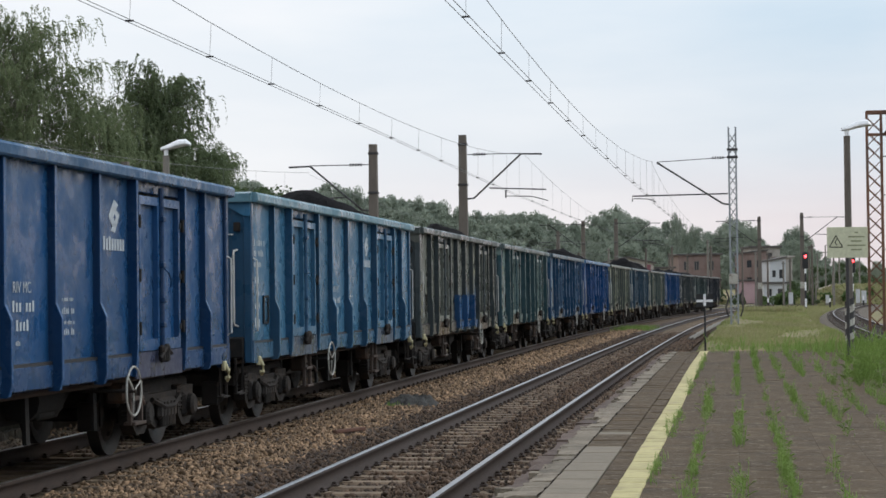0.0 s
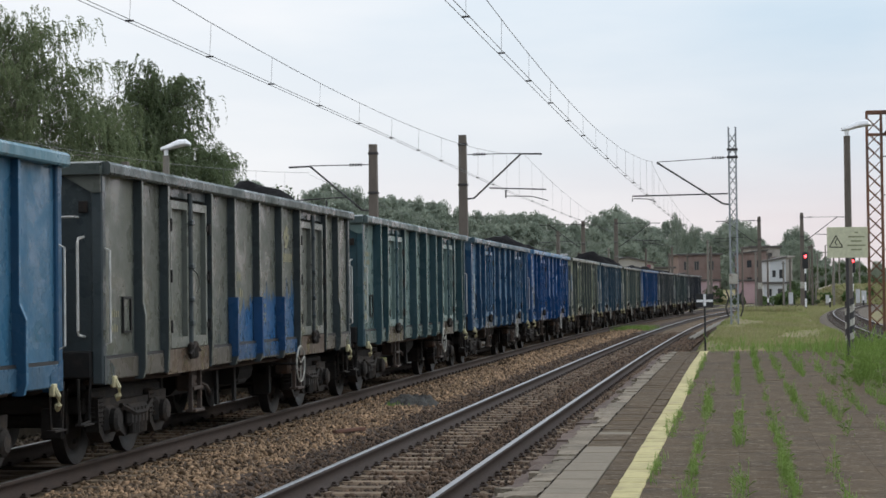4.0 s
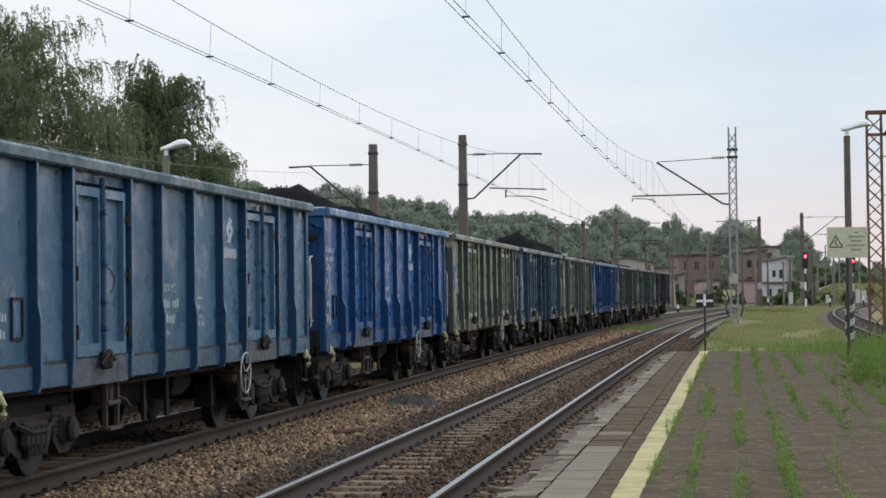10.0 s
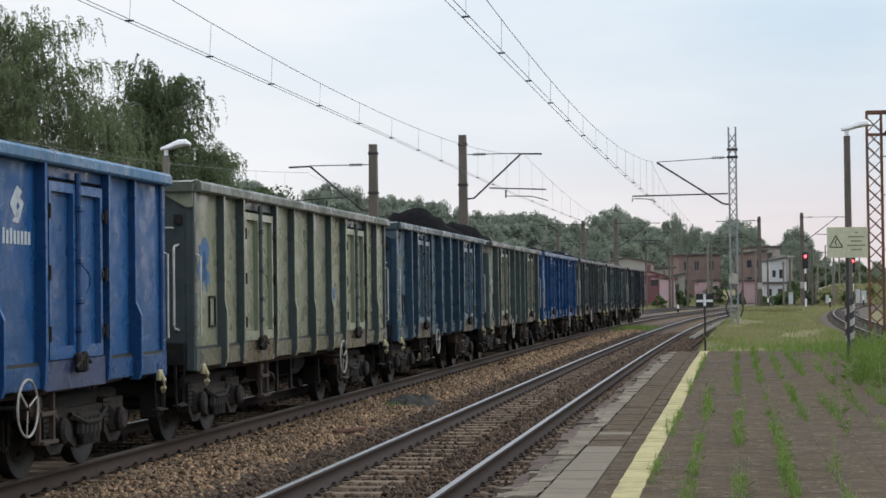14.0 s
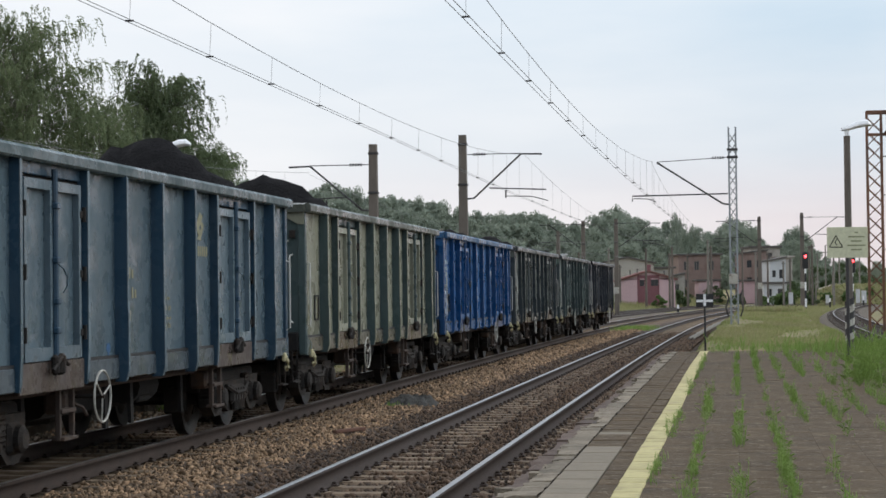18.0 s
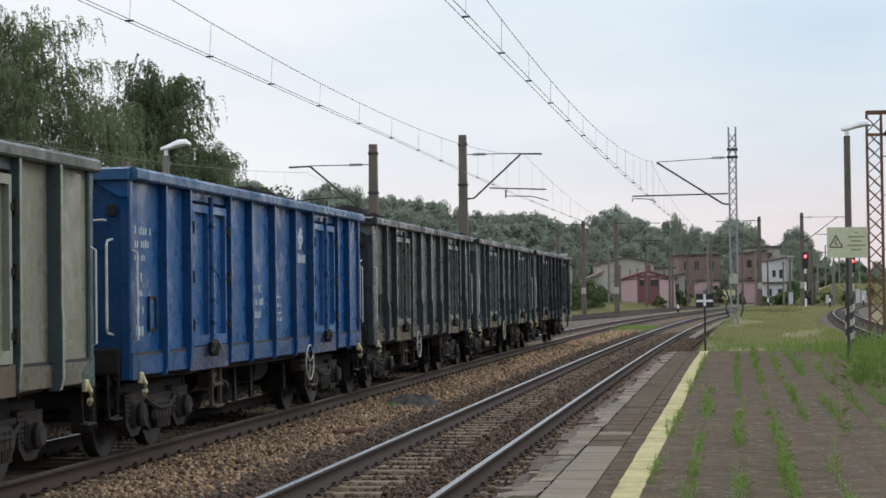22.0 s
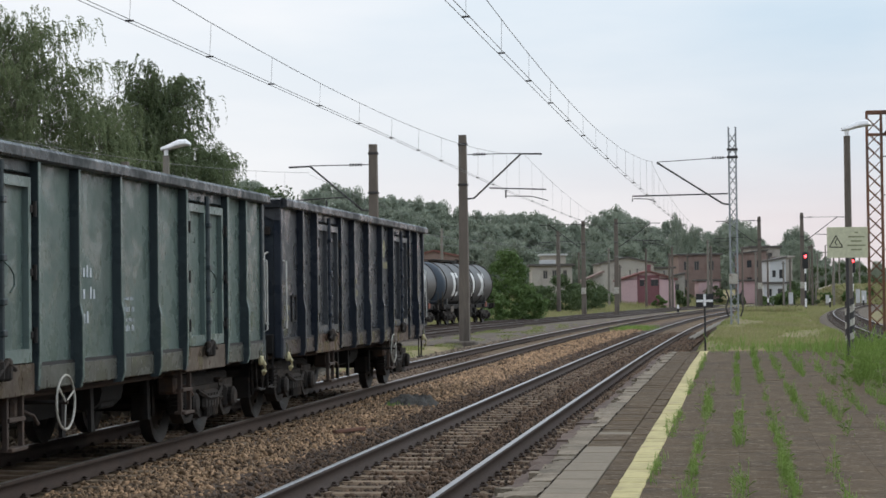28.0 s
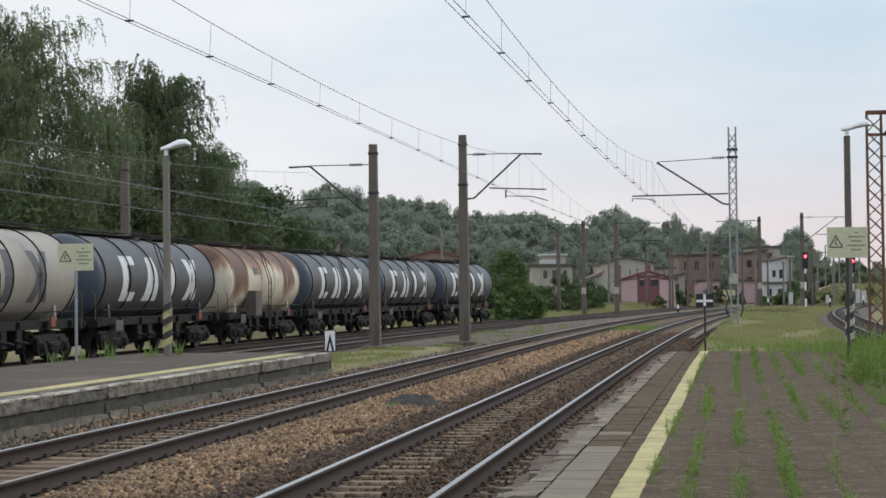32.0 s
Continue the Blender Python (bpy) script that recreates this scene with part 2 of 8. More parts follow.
PALE = surface("pale_paint", (0.52, 0.50, 0.44), (0.34, 0.32, 0.28), 6, 0.6, grain=30, bump_d=0.002, stain=(0.15, 0.12, 0.10), stain_scale=5)
WHITE_RAIL = surface("white_rail_paint", (0.70, 0.68, 0.63), (0.50, 0.48, 0.44), 6, 0.6, grain=30, bump_d=0.0, stain=(0.2, 0.16, 0.13), stain_scale=4, stain_lo=0.6)
OCHRE = surface("ochre_paint", (0.60, 0.53, 0.31), (0.44, 0.38, 0.22), 6, 0.6, grain=30, bump_d=0.002)
STENCIL = surface("stencil_paint", (0.55, 0.58, 0.60), (0.34, 0.40, 0.46), 14, 0.6, grain=30, bump_d=0.0)
STENCIL_OLD = surface("faded_yellow_stencil", (0.32, 0.29, 0.17), (0.22, 0.22, 0.15), 14, 0.6, grain=30, bump_d=0.0)
BALLAST = surface("ballast_bed", (0.150, 0.098, 0.060), (0.088, 0.060, 0.039), 2.2, 0.95, grain=22, bump_d=0.06, stain=(0.061, 0.040, 0.028), stain_scale=0.5)
STONE = surface("ballast_stone", (0.320, 0.205, 0.118), (0.170, 0.110, 0.066), 1.1, 0.9, grain=30, bump_d=0.005, island=0.75)
STONE_GREY = surface("grey_ballast_stone", (0.205, 0.160, 0.115), (0.105, 0.082, 0.062), 1.1, 0.9, grain=30, bump_d=0.005, island=0.7)
BALLAST_DARK = surface("oily_ballast_bed", (0.073, 0.046, 0.030), (0.047, 0.031, 0.022), 2.2, 0.95, grain=22, bump_d=0.06)
STONE_DARK = surface("oily_ballast_stone", (0.110, 0.069, 0.043), (0.058, 0.038, 0.026), 1.1, 0.9, grain=30, bump_d=0.005, island=0.75)
BALLAST_GREY = surface("grey_ballast", (0.135, 0.108, 0.082), (0.085, 0.070, 0.056), 2.2, 0.95, grain=15, bump_d=0.06)
RAIL_TOP = surface("rail_running_steel", (0.43, 0.43, 0.44), (0.33, 0.33, 0.34), 5, 0.34, metal=0.85, grain=60, bump_d=0.0)
RAIL_DULL = surface("rail_dull_steel", (0.30, 0.28, 0.27), (0.22, 0.2, 0.19), 5, 0.45, metal=0.7, grain=60, bump_d=0.0)
RAIL_WORN = surface("rail_worn_steel", (0.36, 0.35, 0.35), (0.26, 0.25, 0.25), 5, 0.40, metal=0.8, grain=60, bump_d=0.0)
RAIL_SIDE = surface("rail_rust", (0.048, 0.029, 0.021), (0.031, 0.020, 0.015), 5, 0.85, grain=40, bump_d=0.004)
CONCRETE_SLEEPER = surface("sleeper_concrete", (0.204, 0.145, 0.093), (0.127, 0.090, 0.060), 4, 0.9, grain=35, bump_d=0.006, vary=0.2, stain=(0.083, 0.057, 0.039), stain_scale=2.0)
WOOD_SLEEPER = surface("sleeper_wood", (0.09, 0.07, 0.055), (0.055, 0.045, 0.038), 4, 0.9, grain=30, bump_d=0.008, vary=0.2)
PALE_LIP = surface("bare_chipped_concrete", (0.62, 0.57, 0.48), (0.30, 0.265, 0.215), 3.0, 0.9, grain=14, grit=0.7, bump_d=0.03, stain=(0.10, 0.085, 0.065), stain_scale=1.6, stain_lo=0.47)
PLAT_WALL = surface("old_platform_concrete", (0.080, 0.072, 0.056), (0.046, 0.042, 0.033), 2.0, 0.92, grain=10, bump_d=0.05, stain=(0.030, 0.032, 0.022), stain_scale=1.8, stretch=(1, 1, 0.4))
PLAT_EDGE = surface("chipped_platform_edge", (0.225, 0.200, 0.160), (0.125, 0.110, 0.088), 3.2, 0.9, grain=9, grit=0.75, bump_d=0.07, stain=(0.062, 0.057, 0.046), stain_scale=3.2, stain_lo=0.49, stretch=(1, 1, 0.55), vary=0.2)
FOOTING = surface("pale_footing_stone", (0.20, 0.172, 0.135), (0.125, 0.106, 0.084), 2.6, 0.92, grain=11, grit=0.6, bump_d=0.05, stain=(0.075, 0.066, 0.052), stain_scale=2.0, vary=0.2)
PLAT_TOP = surface("worn_asphalt", (0.086, 0.065, 0.049), (0.054, 0.042, 0.033), 1.8, 0.95, grain=28, grit=0.7, bump_d=0.012, stain=(0.14, 0.11, 0.082), stain_scale=0.6)
COPING = surface("coping_concrete", (0.250, 0.210, 0.155), (0.155, 0.126, 0.094), 4, 0.92, grain=13, grit=0.8, bump_d=0.05, vary=0.25, stain=(0.085, 0.068, 0.051), stain_scale=3.0, stain_lo=0.52)
PAVER = surface("paving_slab", (0.104, 0.067, 0.031), (0.034, 0.022, 0.0115), 1.5, 0.95, grain=30, grit=0.85, bump_d=0.02, vary=0.08, stain=(0.15, 0.112, 0.072), stain_scale=4.0, stain_lo=0.56, fleck=(0.24, 0.20, 0.14))
LEDGE = surface("red_brown_ledge", (0.125, 0.088, 0.070), (0.085, 0.060, 0.049), 2.5, 0.95, grain=20, bump_d=0.02, vary=0.12)
NEW_SLAB = surface("pale_paving_slab", (0.225, 0.190, 0.142), (0.175, 0.146, 0.108), 2.5, 0.92, grain=26, grit=0.4, bump_d=0.01, vary=0.10, stain=(0.12, 0.096, 0.07), stain_scale=1.6, stain_lo=0.58)
YELLOW = surface("yellow_line_paint", (0.52, 0.46, 0.225), (0.38, 0.33, 0.16), 4, 0.88, grain=14, grit=0.55, bump_d=0.006, stain=(0.19, 0.15, 0.095), stain_scale=3.4, vary=0.1)
MAST_CONC = surface("mast_concrete", (0.165, 0.140, 0.118), (0.105, 0.09, 0.077), 3, 0.9, grain=25, bump_d=0.01, stain=(0.065, 0.055, 0.048), stain_scale=1.2, stretch=(1, 1, 0.2))
LAMP_CONC = surface("lamp_post_concrete", (0.24, 0.22, 0.19), (0.17, 0.155, 0.135), 3, 0.9, grain=25, bump_d=0.006, stretch=(1, 1, 0.3))
GALV = surface("galvanised_steel", (0.33, 0.35, 0.37), (0.24, 0.26, 0.28), 6, 0.5, metal=0.4, grain=40, bump_d=0.0)
LATT_RUST = surface("rusted_lattice", (0.20, 0.095, 0.055), (0.12, 0.065, 0.045), 2, 0.8, grain=30, bump_d=0.0, stain=(0.06, 0.06, 0.06), stain_scale=0.5)
DARK_TUBE = surface("dark_tube", (0.035, 0.034, 0.036), (0.055, 0.05, 0.05), 5, 0.7, grain=30, bump_d=0.0)
WIRE = surface("wire", (0.22, 0.22, 0.225), (0.17, 0.17, 0.175), 1, 0.6, metal=0.3, grain=9, bump_d=0.0)
LAMP_HEAD = surface("lamp_housing", (0.82, 0.83, 0.84), (0.76, 0.77, 0.78), 4, 0.4, grain=20, bump_d=0.0)
SIGN_Y = surface("sign_yellow", (0.61, 0.61, 0.43), (0.54, 0.54, 0.38), 4, 0.6, grain=20, bump_d=0.0)
SIGN_W = surface("sign_white", (0.88, 0.88, 0.88), (0.80, 0.80, 0.81), 6, 0.6, grain=20, bump_d=0.0)
BLACK = surface("black_enamel", (0.014, 0.014, 0.015), (0.022, 0.022, 0.023), 6, 0.55, grain=20, bump_d=0.0)
GRASS_GROUND = surface("grass_ground", (0.165, 0.165, 0.060), (0.22, 0.175, 0.09), 0.35, 0.95, grain=5, grit=0.6, bump_d=0.06, stain=(0.25, 0.18, 0.11), stain_scale=0.3, stain_lo=0.50)
GRASS_BLADE = leaf_mat("grass_blade", (0.205, 0.265, 0.080), (0.34, 0.335, 0.145), 0.6)
DRY_BLADE = leaf_mat("dry_grass", (0.374, 0.336, 0.187), (0.242, 0.284, 0.099), 0.2)
WEED = leaf_mat("weed_leaf", (0.18, 0.30, 0.060), (0.28, 0.38, 0.115), 1.0)
LEAF_BIRCH = leaf_mat("birch_leaf", (0.152, 0.194, 0.096), (0.222, 0.262, 0.140), 0.5)
LEAF_WILLOW = leaf_mat("willow_leaf", (0.115, 0.155, 0.078), (0.17, 0.21, 0.105), 0.45)
LEAF_MID = leaf_mat("mid_green_leaf", (0.095, 0.130, 0.055), (0.135, 0.165, 0.075), 0.3)
LEAF_DARK = leaf_mat("dark_leaf", (0.078, 0.118, 0.052), (0.112, 0.152, 0.068), 0.08)
LEAF_BUSH = leaf_mat("bush_leaf", (0.105, 0.175, 0.055), (0.145, 0.215, 0.075), 0.2)
# leaf colour paled to carry the haze of distance
LEAF_HAZED = leaf_mat("hazed_far_leaf", (0.255, 0.300, 0.236), (0.325, 0.365, 0.288), 0.03)
BARK = surface("bark", (0.10, 0.085, 0.07), (0.06, 0.05, 0.042), 4, 0.95, grain=20, bump_d=0.02, stretch=(1, 1, 0.3))
BIRCH_BARK = surface("birch_bark", (0.42, 0.40, 0.37), (0.25, 0.23, 0.2), 3, 0.9, grain=12, bump_d=0.01, stain=(0.06, 0.05, 0.045), stain_scale=2.5, stretch=(1, 1, 1.6))
BLUE_SPLASH = surface("blue_paint_splash", (0.035, 0.115, 0.26), (0.06, 0.14, 0.27), 4, 0.6, grain=20, bump_d=0.0)
ASH = surface("spoil", (0.050, 0.046, 0.040), (0.026, 0.024, 0.022), 4, 0.95, grain=20, bump_d=0.03)
SPARK_RUST = surface("bright_rust", (0.17, 0.08, 0.05), (0.11, 0.055, 0.04), 6, 0.9, grain=30, bump_d=0.01)

# ------------------------------------------------------------------ ground, one sheet to the horizon
B_OFF, C_OFF, D_OFF, E_OFF = -4.30, -11.9, -16.2, 9.3      # axes of the other tracks, from track A
PLAT_END = 27.2                                             # where both platforms end, along track A


def smooth_step(a, b, x):
    t = min(1.0, max(0.0, (x - a) / (b - a)))
    return t * t * (3 - 2 * t)


def ground_z(o, y):
    z = -0.62
    z += 0.46 * smooth_step(-10.3, -9.7, o) * (1 - smooth_step(-7.3, -6.6, o))        # verge with the masts
    z += 0.40 * (1 - smooth_step(-21.0, -19.3, o))                                     # behind the sidings
    if o > 0:
        isle = smooth_step(1.5, 2.6, o) * (1 - smooth_step(6.3, 7.3, o)) * (1 - smooth_step(120, 175, y))
        z += isle * smooth_step(47.0, 49.0, y) * (0.97 + 0.10 * smooth_step(50, 90, y))
        z += 0.45 * smooth_step(12.0, 13.5, o)
    z += 0.95 * smooth_step(180, 300, y) * (1 - smooth_step(-19.0, -14.5, o)) + 1.6 * smooth_step(335, 400, y)
    z += 3.0 * smooth_step(380, 900, y)
    if abs(o) > 20 or y > 230:
        z += 0.25 * noise.noise(Vector((o * 0.05, y * 0.03, 0))) + 0.1 * noise.noise(Vector((o * 0.3, y * 0.15, 4)))
    return z


def ground_sheet():
    ys = list(np.arange(-60, 60, 2.0)) + list(np.arange(60, 200, 4.0)) + list(np.arange(200, 500, 12.0)) + [520, 600, 700, 850, 1000, 1400, 2000, 2800, 3600, 4500]
    os_ = [-3000, -1500, -800, -400, -250, -160, -110, -80, -60, -48, -38, -31, -26, -23, -21, -20.2, -19.3, -15, -10.6, -10.3, -10.0, -9.7, -9, -8.2, -7.4, -7, -6.6, -4, 0, 1.5, 1.8, 2.2, 2.6, 3.0, 3.4, 4.2, 5, 5.8, 6.3, 6.7, 7.3, 9, 12, 12.7, 13.5, 15, 18, 22, 28, 36, 48, 65, 90, 130, 200, 350, 700, 1500, 3000]
    v, f = [], []
    for y in ys:
        s = LA.near(min(y, 700))
        x0 = LA.at(s).x + max(0, y - 700) * math.tan(LA.h[-1])
        for o in os_:
            v.append((x0 + o / math.cos(LA.heading(s)), y, ground_z(o, y)))
    n = len(os_)
    for i in range(len(ys) - 1):
        for j in range(n - 1):
            f.append((i * n + j, i * n + j + 1, (i + 1) * n + j + 1, (i + 1) * n + j))
    ob = new("ground", raw("ground", v, f, GRASS_GROUND, True))
    tagged(ob, "rough summer grass on earth between and beside the tracks", "ground", kind="structure")


ground_sheet()


class Side:
    """A line that keeps an offset from track A and swings in towards it beyond a station."""

    def __init__(self, off, start, bend):
        self.s = LA.s
        d = np.clip(LA.s - start, 0, 75)
        self.off = off + bend * d * d
        self.x, self.y = LA.x + self.off * np.cos(LA.h), LA.y - self.off * np.sin(LA.h)
        self.h = np.arctan2(np.gradient(self.x), np.gradient(self.y))

    at, heading, stand, near = Line.at, Line.heading, Line.stand, Line.near


LC, LD = Side(C_OFF, 58.0, 0.0006), Side(D_OFF, 56.0, 0.00085)


def strip(name, prof, s0, s1, step, mat, line=LA, jitter=0.0, smooth=True, close=False):
    """A cross-section (offset, height) drawn along a track's line."""
    ss = np.arange(s0, s1 + 0.01, step)
    v, f, n = [], [], len(prof)
    for i, s in enumerate(ss):
        for j, (o, z) in enumerate(prof):
            p = line.at(s, o, z)
            if jitter:
                k = noise.noise(Vector((p.x * 2.3, p.y * 2.3, j))) * jitter
                p.z += k
            v.append(p)
    for i in range(len(ss) - 1):
        for j in range(n - 1 if not close else n):
            a, b = i * n + j, i * n + (j + 1) % n
            f.append((a, b, b + n, a + n))
    if close:
        return v, f, n
    return raw(name, v, f, mat, smooth)


def beds():
    prof = [(-7.3, -0.70), (-6.5, -0.34), (-6.1, -0.12), (-5.9, -0.085), (-5.7, -0.14), (-5.45, -0.20)] + [(o, -0.205) for o in np.arange(-5.2, -2.9, 0.3)] + \
           [(-2.7, -0.17), (-2.3, -0.13), (-2.0, -0.145), (-1.8, -0.19)]
    tagged(new("ballast_bed", strip("ballast_bed", prof, -50, 330, 0.8, BALLAST, jitter=0.025)), "brown crushed-stone ballast under the main track", "ballast", kind="structure")
    prof = [(-2.3, -0.20), (-2.0, -0.142), (-1.8, -0.155), (-1.5, -0.195)] + [(o, -0.205) for o in np.arange(-1.2, 1.3, 0.3)] + [(1.5, -0.21), (1.66, -0.30), (2.2, -0.70)]
    tagged(new("dark_ballast_bed", strip("dark_ballast_bed", prof, -50, 330, 0.8, BALLAST_DARK, jitter=0.022)), "dark oily ballast under the platform track", "ballast", kind="structure")
    prof = [(-3.2, -0.70), (-2.0, -0.30), (-1.4, -0.21), (0, -0.21), (1.4, -0.21), (2.1, -0.27), (2.9, -0.24), (3.6, -0.60)]
    tagged(new("siding_ballast", strip("siding_ballast", prof, -50, 330, 1.5, BALLAST_GREY, LD, jitter=0.03)), "grey-brown ballast under the tank wagons", "ballast", kind="structure")
    prof = [(-2.6, -0.66), (-1.9, -0.25), (-1.4, -0.206), (0, -0.206), (1.4, -0.206), (1.8, -0.26), (2.5, -0.70)]
    tagged(new("siding_ballast", strip("siding_ballast", prof, -50, 330, 1.5, BALLAST_GREY, LC, jitter=0.03)), "grey-brown ballast under the sidings", "ballast", kind="structure")
    prof = [(7.0, -0.75), (7.7, -0.25), (9.3, -0.21), (10.9, -0.25), (11.8, -0.75)]
    tagged(new("side_line_ballast", strip("side_line_ballast", prof, -50, 330, 1.5, BALLAST_GREY, jitter=0.03)), "dark ballast under the side line", "ballast", kind="structure")


    prof = [(o, ground_z(o, 100) + 0.03) for o in (-10.5, -10.2, -9.9, -9.5, -9.0, -8.5, -8.0, -7.5, -7.1, -6.8, -6.6)]
    tagged(new("verge_gravel", strip("verge_gravel", prof, 54, 170, 1.0, BALLAST_GREY, jitter=0.05)), "grey gravel verge between the tracks", "gravel", kind="structure")


beds()

RAIL_PROF = [(-0.075, -0.172), (-0.075, -0.155), (-0.012, -0.132), (-0.012, -0.046), (-0.036, -0.036), (-0.036, -0.003), (-0.031, 0.0),
             (0.031, 0.0), (0.036, -0.003), (0.036, -0.036), (0.012, -0.046), (0.012, -0.132), (0.075, -0.155), (0.075, -0.172)]


def sleeper_mesh(mat):
    m = Mesh()
    m.box(-1.25, 1.25, -0.13, 0.13, -0.36, -0.178, 0.025)
    m.box(-0.95, -0.56, -0.11, 0.11, -0.19, -0.172, 0.004)
    m.box(0.56, 0.95, -0.11, 0.11, -0.19, -0.172, 0.004)
    return m.data("sleeper", mat)


def clip_pieces(line, s0, s1, off, step=0.6):
    m = Mesh()
    for s in np.arange(s0, s1, step):
        t = line.stand(s, off)
        for side in (-1, 1):
            m.box(side * 0.055, side * 0.14, -0.06, 0.06, -0.18, -0.148, 0.012, t)
            m.box(side * 0.075, side * 0.12, -0.03, 0.03, -0.15, -0.125, 0.01, t)
    return m


def track(name, line, off, s0, s1, top_mat, sleeper_mat, single, label):
    root = tagged(new(name), label, "track", kind="structure")
    for side in (-0.7535, 0.7535):
        if side > 0 and name in ("track_a", "track_b"):
            top_mat = RAIL_DULL if name == "track_b" else RAIL_WORN
        v, f, n = strip("rail", [(off + side + x, z) for x, z in RAIL_PROF], s0, s1, 2.0, RAIL_SIDE, line, close=True)
        rail = part("rail", raw("rail", v, f, RAIL_SIDE), None, root)
        part("running_surface", strip("running_surface", [(off + side - 0.031, 0.0), (off + side - 0.028, 0.003), (off + side + 0.028, 0.003), (off + side + 0.031, 0.0)], s0, s1, 2.0, top_mat, line), None, rail, "worn steel running surface")
        if single:
            m = clip_pieces(line, max(s0, -12), 70, off + side)
            tagged(part("rail_clips", m, RAIL_SIDE, rail, "dark iron rail clips"), kind="stuff")
    if single:
        me = sleeper_mesh(sleeper_mat)
        for s in np.arange(max(s0, -36), 140, 0.6):
            ob = new("sleeper", me)
            ob.parent = root
            ob.matrix_basis = line.stand(s, off, random.uniform(-0.006, 0.004)) @ Matrix.Rotation(random.uniform(-0.012, 0.012), 4, "Z")
    else:
        m = Mesh()
        for s in np.arange(max(s0, 0), 170, 0.62):
            m.box(-1.25, 1.25, -0.13, 0.13, -0.34, -0.182, 0.0, line.stand(s, off))
        tagged(part("sleepers", m, sleeper_mat, root), kind="stuff")
    return root


track("track_a", LA, 0, -50, 243, RAIL_TOP, CONCRETE_SLEEPER, True, "main track with shiny rails on concrete sleepers")
track("track_b", LB, 0, -50, 258, RAIL_TOP, CONCRETE_SLEEPER, True, "main track with worn rails on concrete sleepers")
track("track_c", LC, 0, -50, 330, RAIL_DULL, WOOD_SLEEPER, False, "siding track with dull rails")
track("track_d", LD, 0, -50, 330, RAIL_DULL, WOOD_SLEEPER, False, "siding track under the tank wagons")
track("track_e", LA, E_OFF, -50, 238, RAIL_DULL, WOOD_SLEEPER, False, "side line with dull rails curving away")


def stones(name, mat, zones, seed, label):
    """Loose ballast: many small split stones."""
    rng = np.random.default_rng(seed)
    base = np.array([(1, 0, 0), (-1, 0, 0), (0, 1, 0), (0, -1, 0), (0, 0, 1), (0, 0, -1)], float)
    tri = np.array([(0, 2, 4), (2, 1, 4), (1, 3, 4), (3, 0, 4), (2, 0, 5), (1, 2, 5), (3, 1, 5), (0, 3, 5)])
    V, F, k = [], [], 0
    # stretches of the bed: offsets, along, stones per square metre, size
    for o0, o1, s0, s1, dens, size, z in zones:
        n = int((o1 - o0) * (s1 - s0) * dens)
        o, s = rng.uniform(o0, o1, n), rng.uniform(s0, s1, n)
        if z:
            ph = np.abs(((s + 36) % 0.6) - 0.3)
            keep = (ph < 0.15) | ((o > 0.05) & (o < 0.7) & (rng.random(n) < 0.8))
            o, s = o[keep], s[keep]
            n = len(o)
        x, y, h = np.interp(s, LA.s, LA.x), np.interp(s, LA.s, LA.y), np.interp(s, LA.s, LA.h)
        px, py = x + o * np.cos(h), y - o * np.sin(h)
        top = np.where((o > -2.9) & (o < -1.3), -0.205 + 0.075 * np.exp(-((o + 2.2) / 0.42) ** 2), -0.205)
        top = np.where(o < -5.45, np.interp(-o, (5.45, 5.7, 5.9, 6.1, 6.5, 7.3), (-0.20, -0.14, -0.085, -0.12, -0.34, -0.70)), top)
        pz = top + rng.uniform(-0.01, 0.02, n)
        if z:
            pz = pz + np.where((o > 0.0) & (o < 0.7), 0.035, 0.0)
        sz = size * rng.uniform(0.55, 1.25, (n, 1)) * rng.uniform(0.6, 1.15, (n, 3))
        a = rng.uniform(0, 6.283, n)
        b = rng.uniform(-0.9, 0.9, n)
        p = base[None] * sz[:, None] + rng.uniform(-0.55, 0.55, (n, 6, 3)) * sz[:, None]
        ca, sa, cb, sb = np.cos(a)[:, None], np.sin(a)[:, None], np.cos(b)[:, None], np.sin(b)[:, None]
        p = np.stack([p[..., 0], p[..., 1] * cb - p[..., 2] * sb, p[..., 1] * sb + p[..., 2] * cb], -1)
        p = np.stack([p[..., 0] * ca - p[..., 1] * sa, p[..., 0] * sa + p[..., 1] * ca, p[..., 2]], -1)
        p += np.stack([px, py, pz], -1)[:, None]
        V.append(p.reshape(-1, 3))
        F.append((tri[None] + (np.arange(n) * 6)[:, None, None] + k).reshape(-1, 3))
        k += n * 6
    tagged(new(name, raw(name, np.concatenate(V), np.concatenate(F), mat)), label, "ballast", kind="stuff")


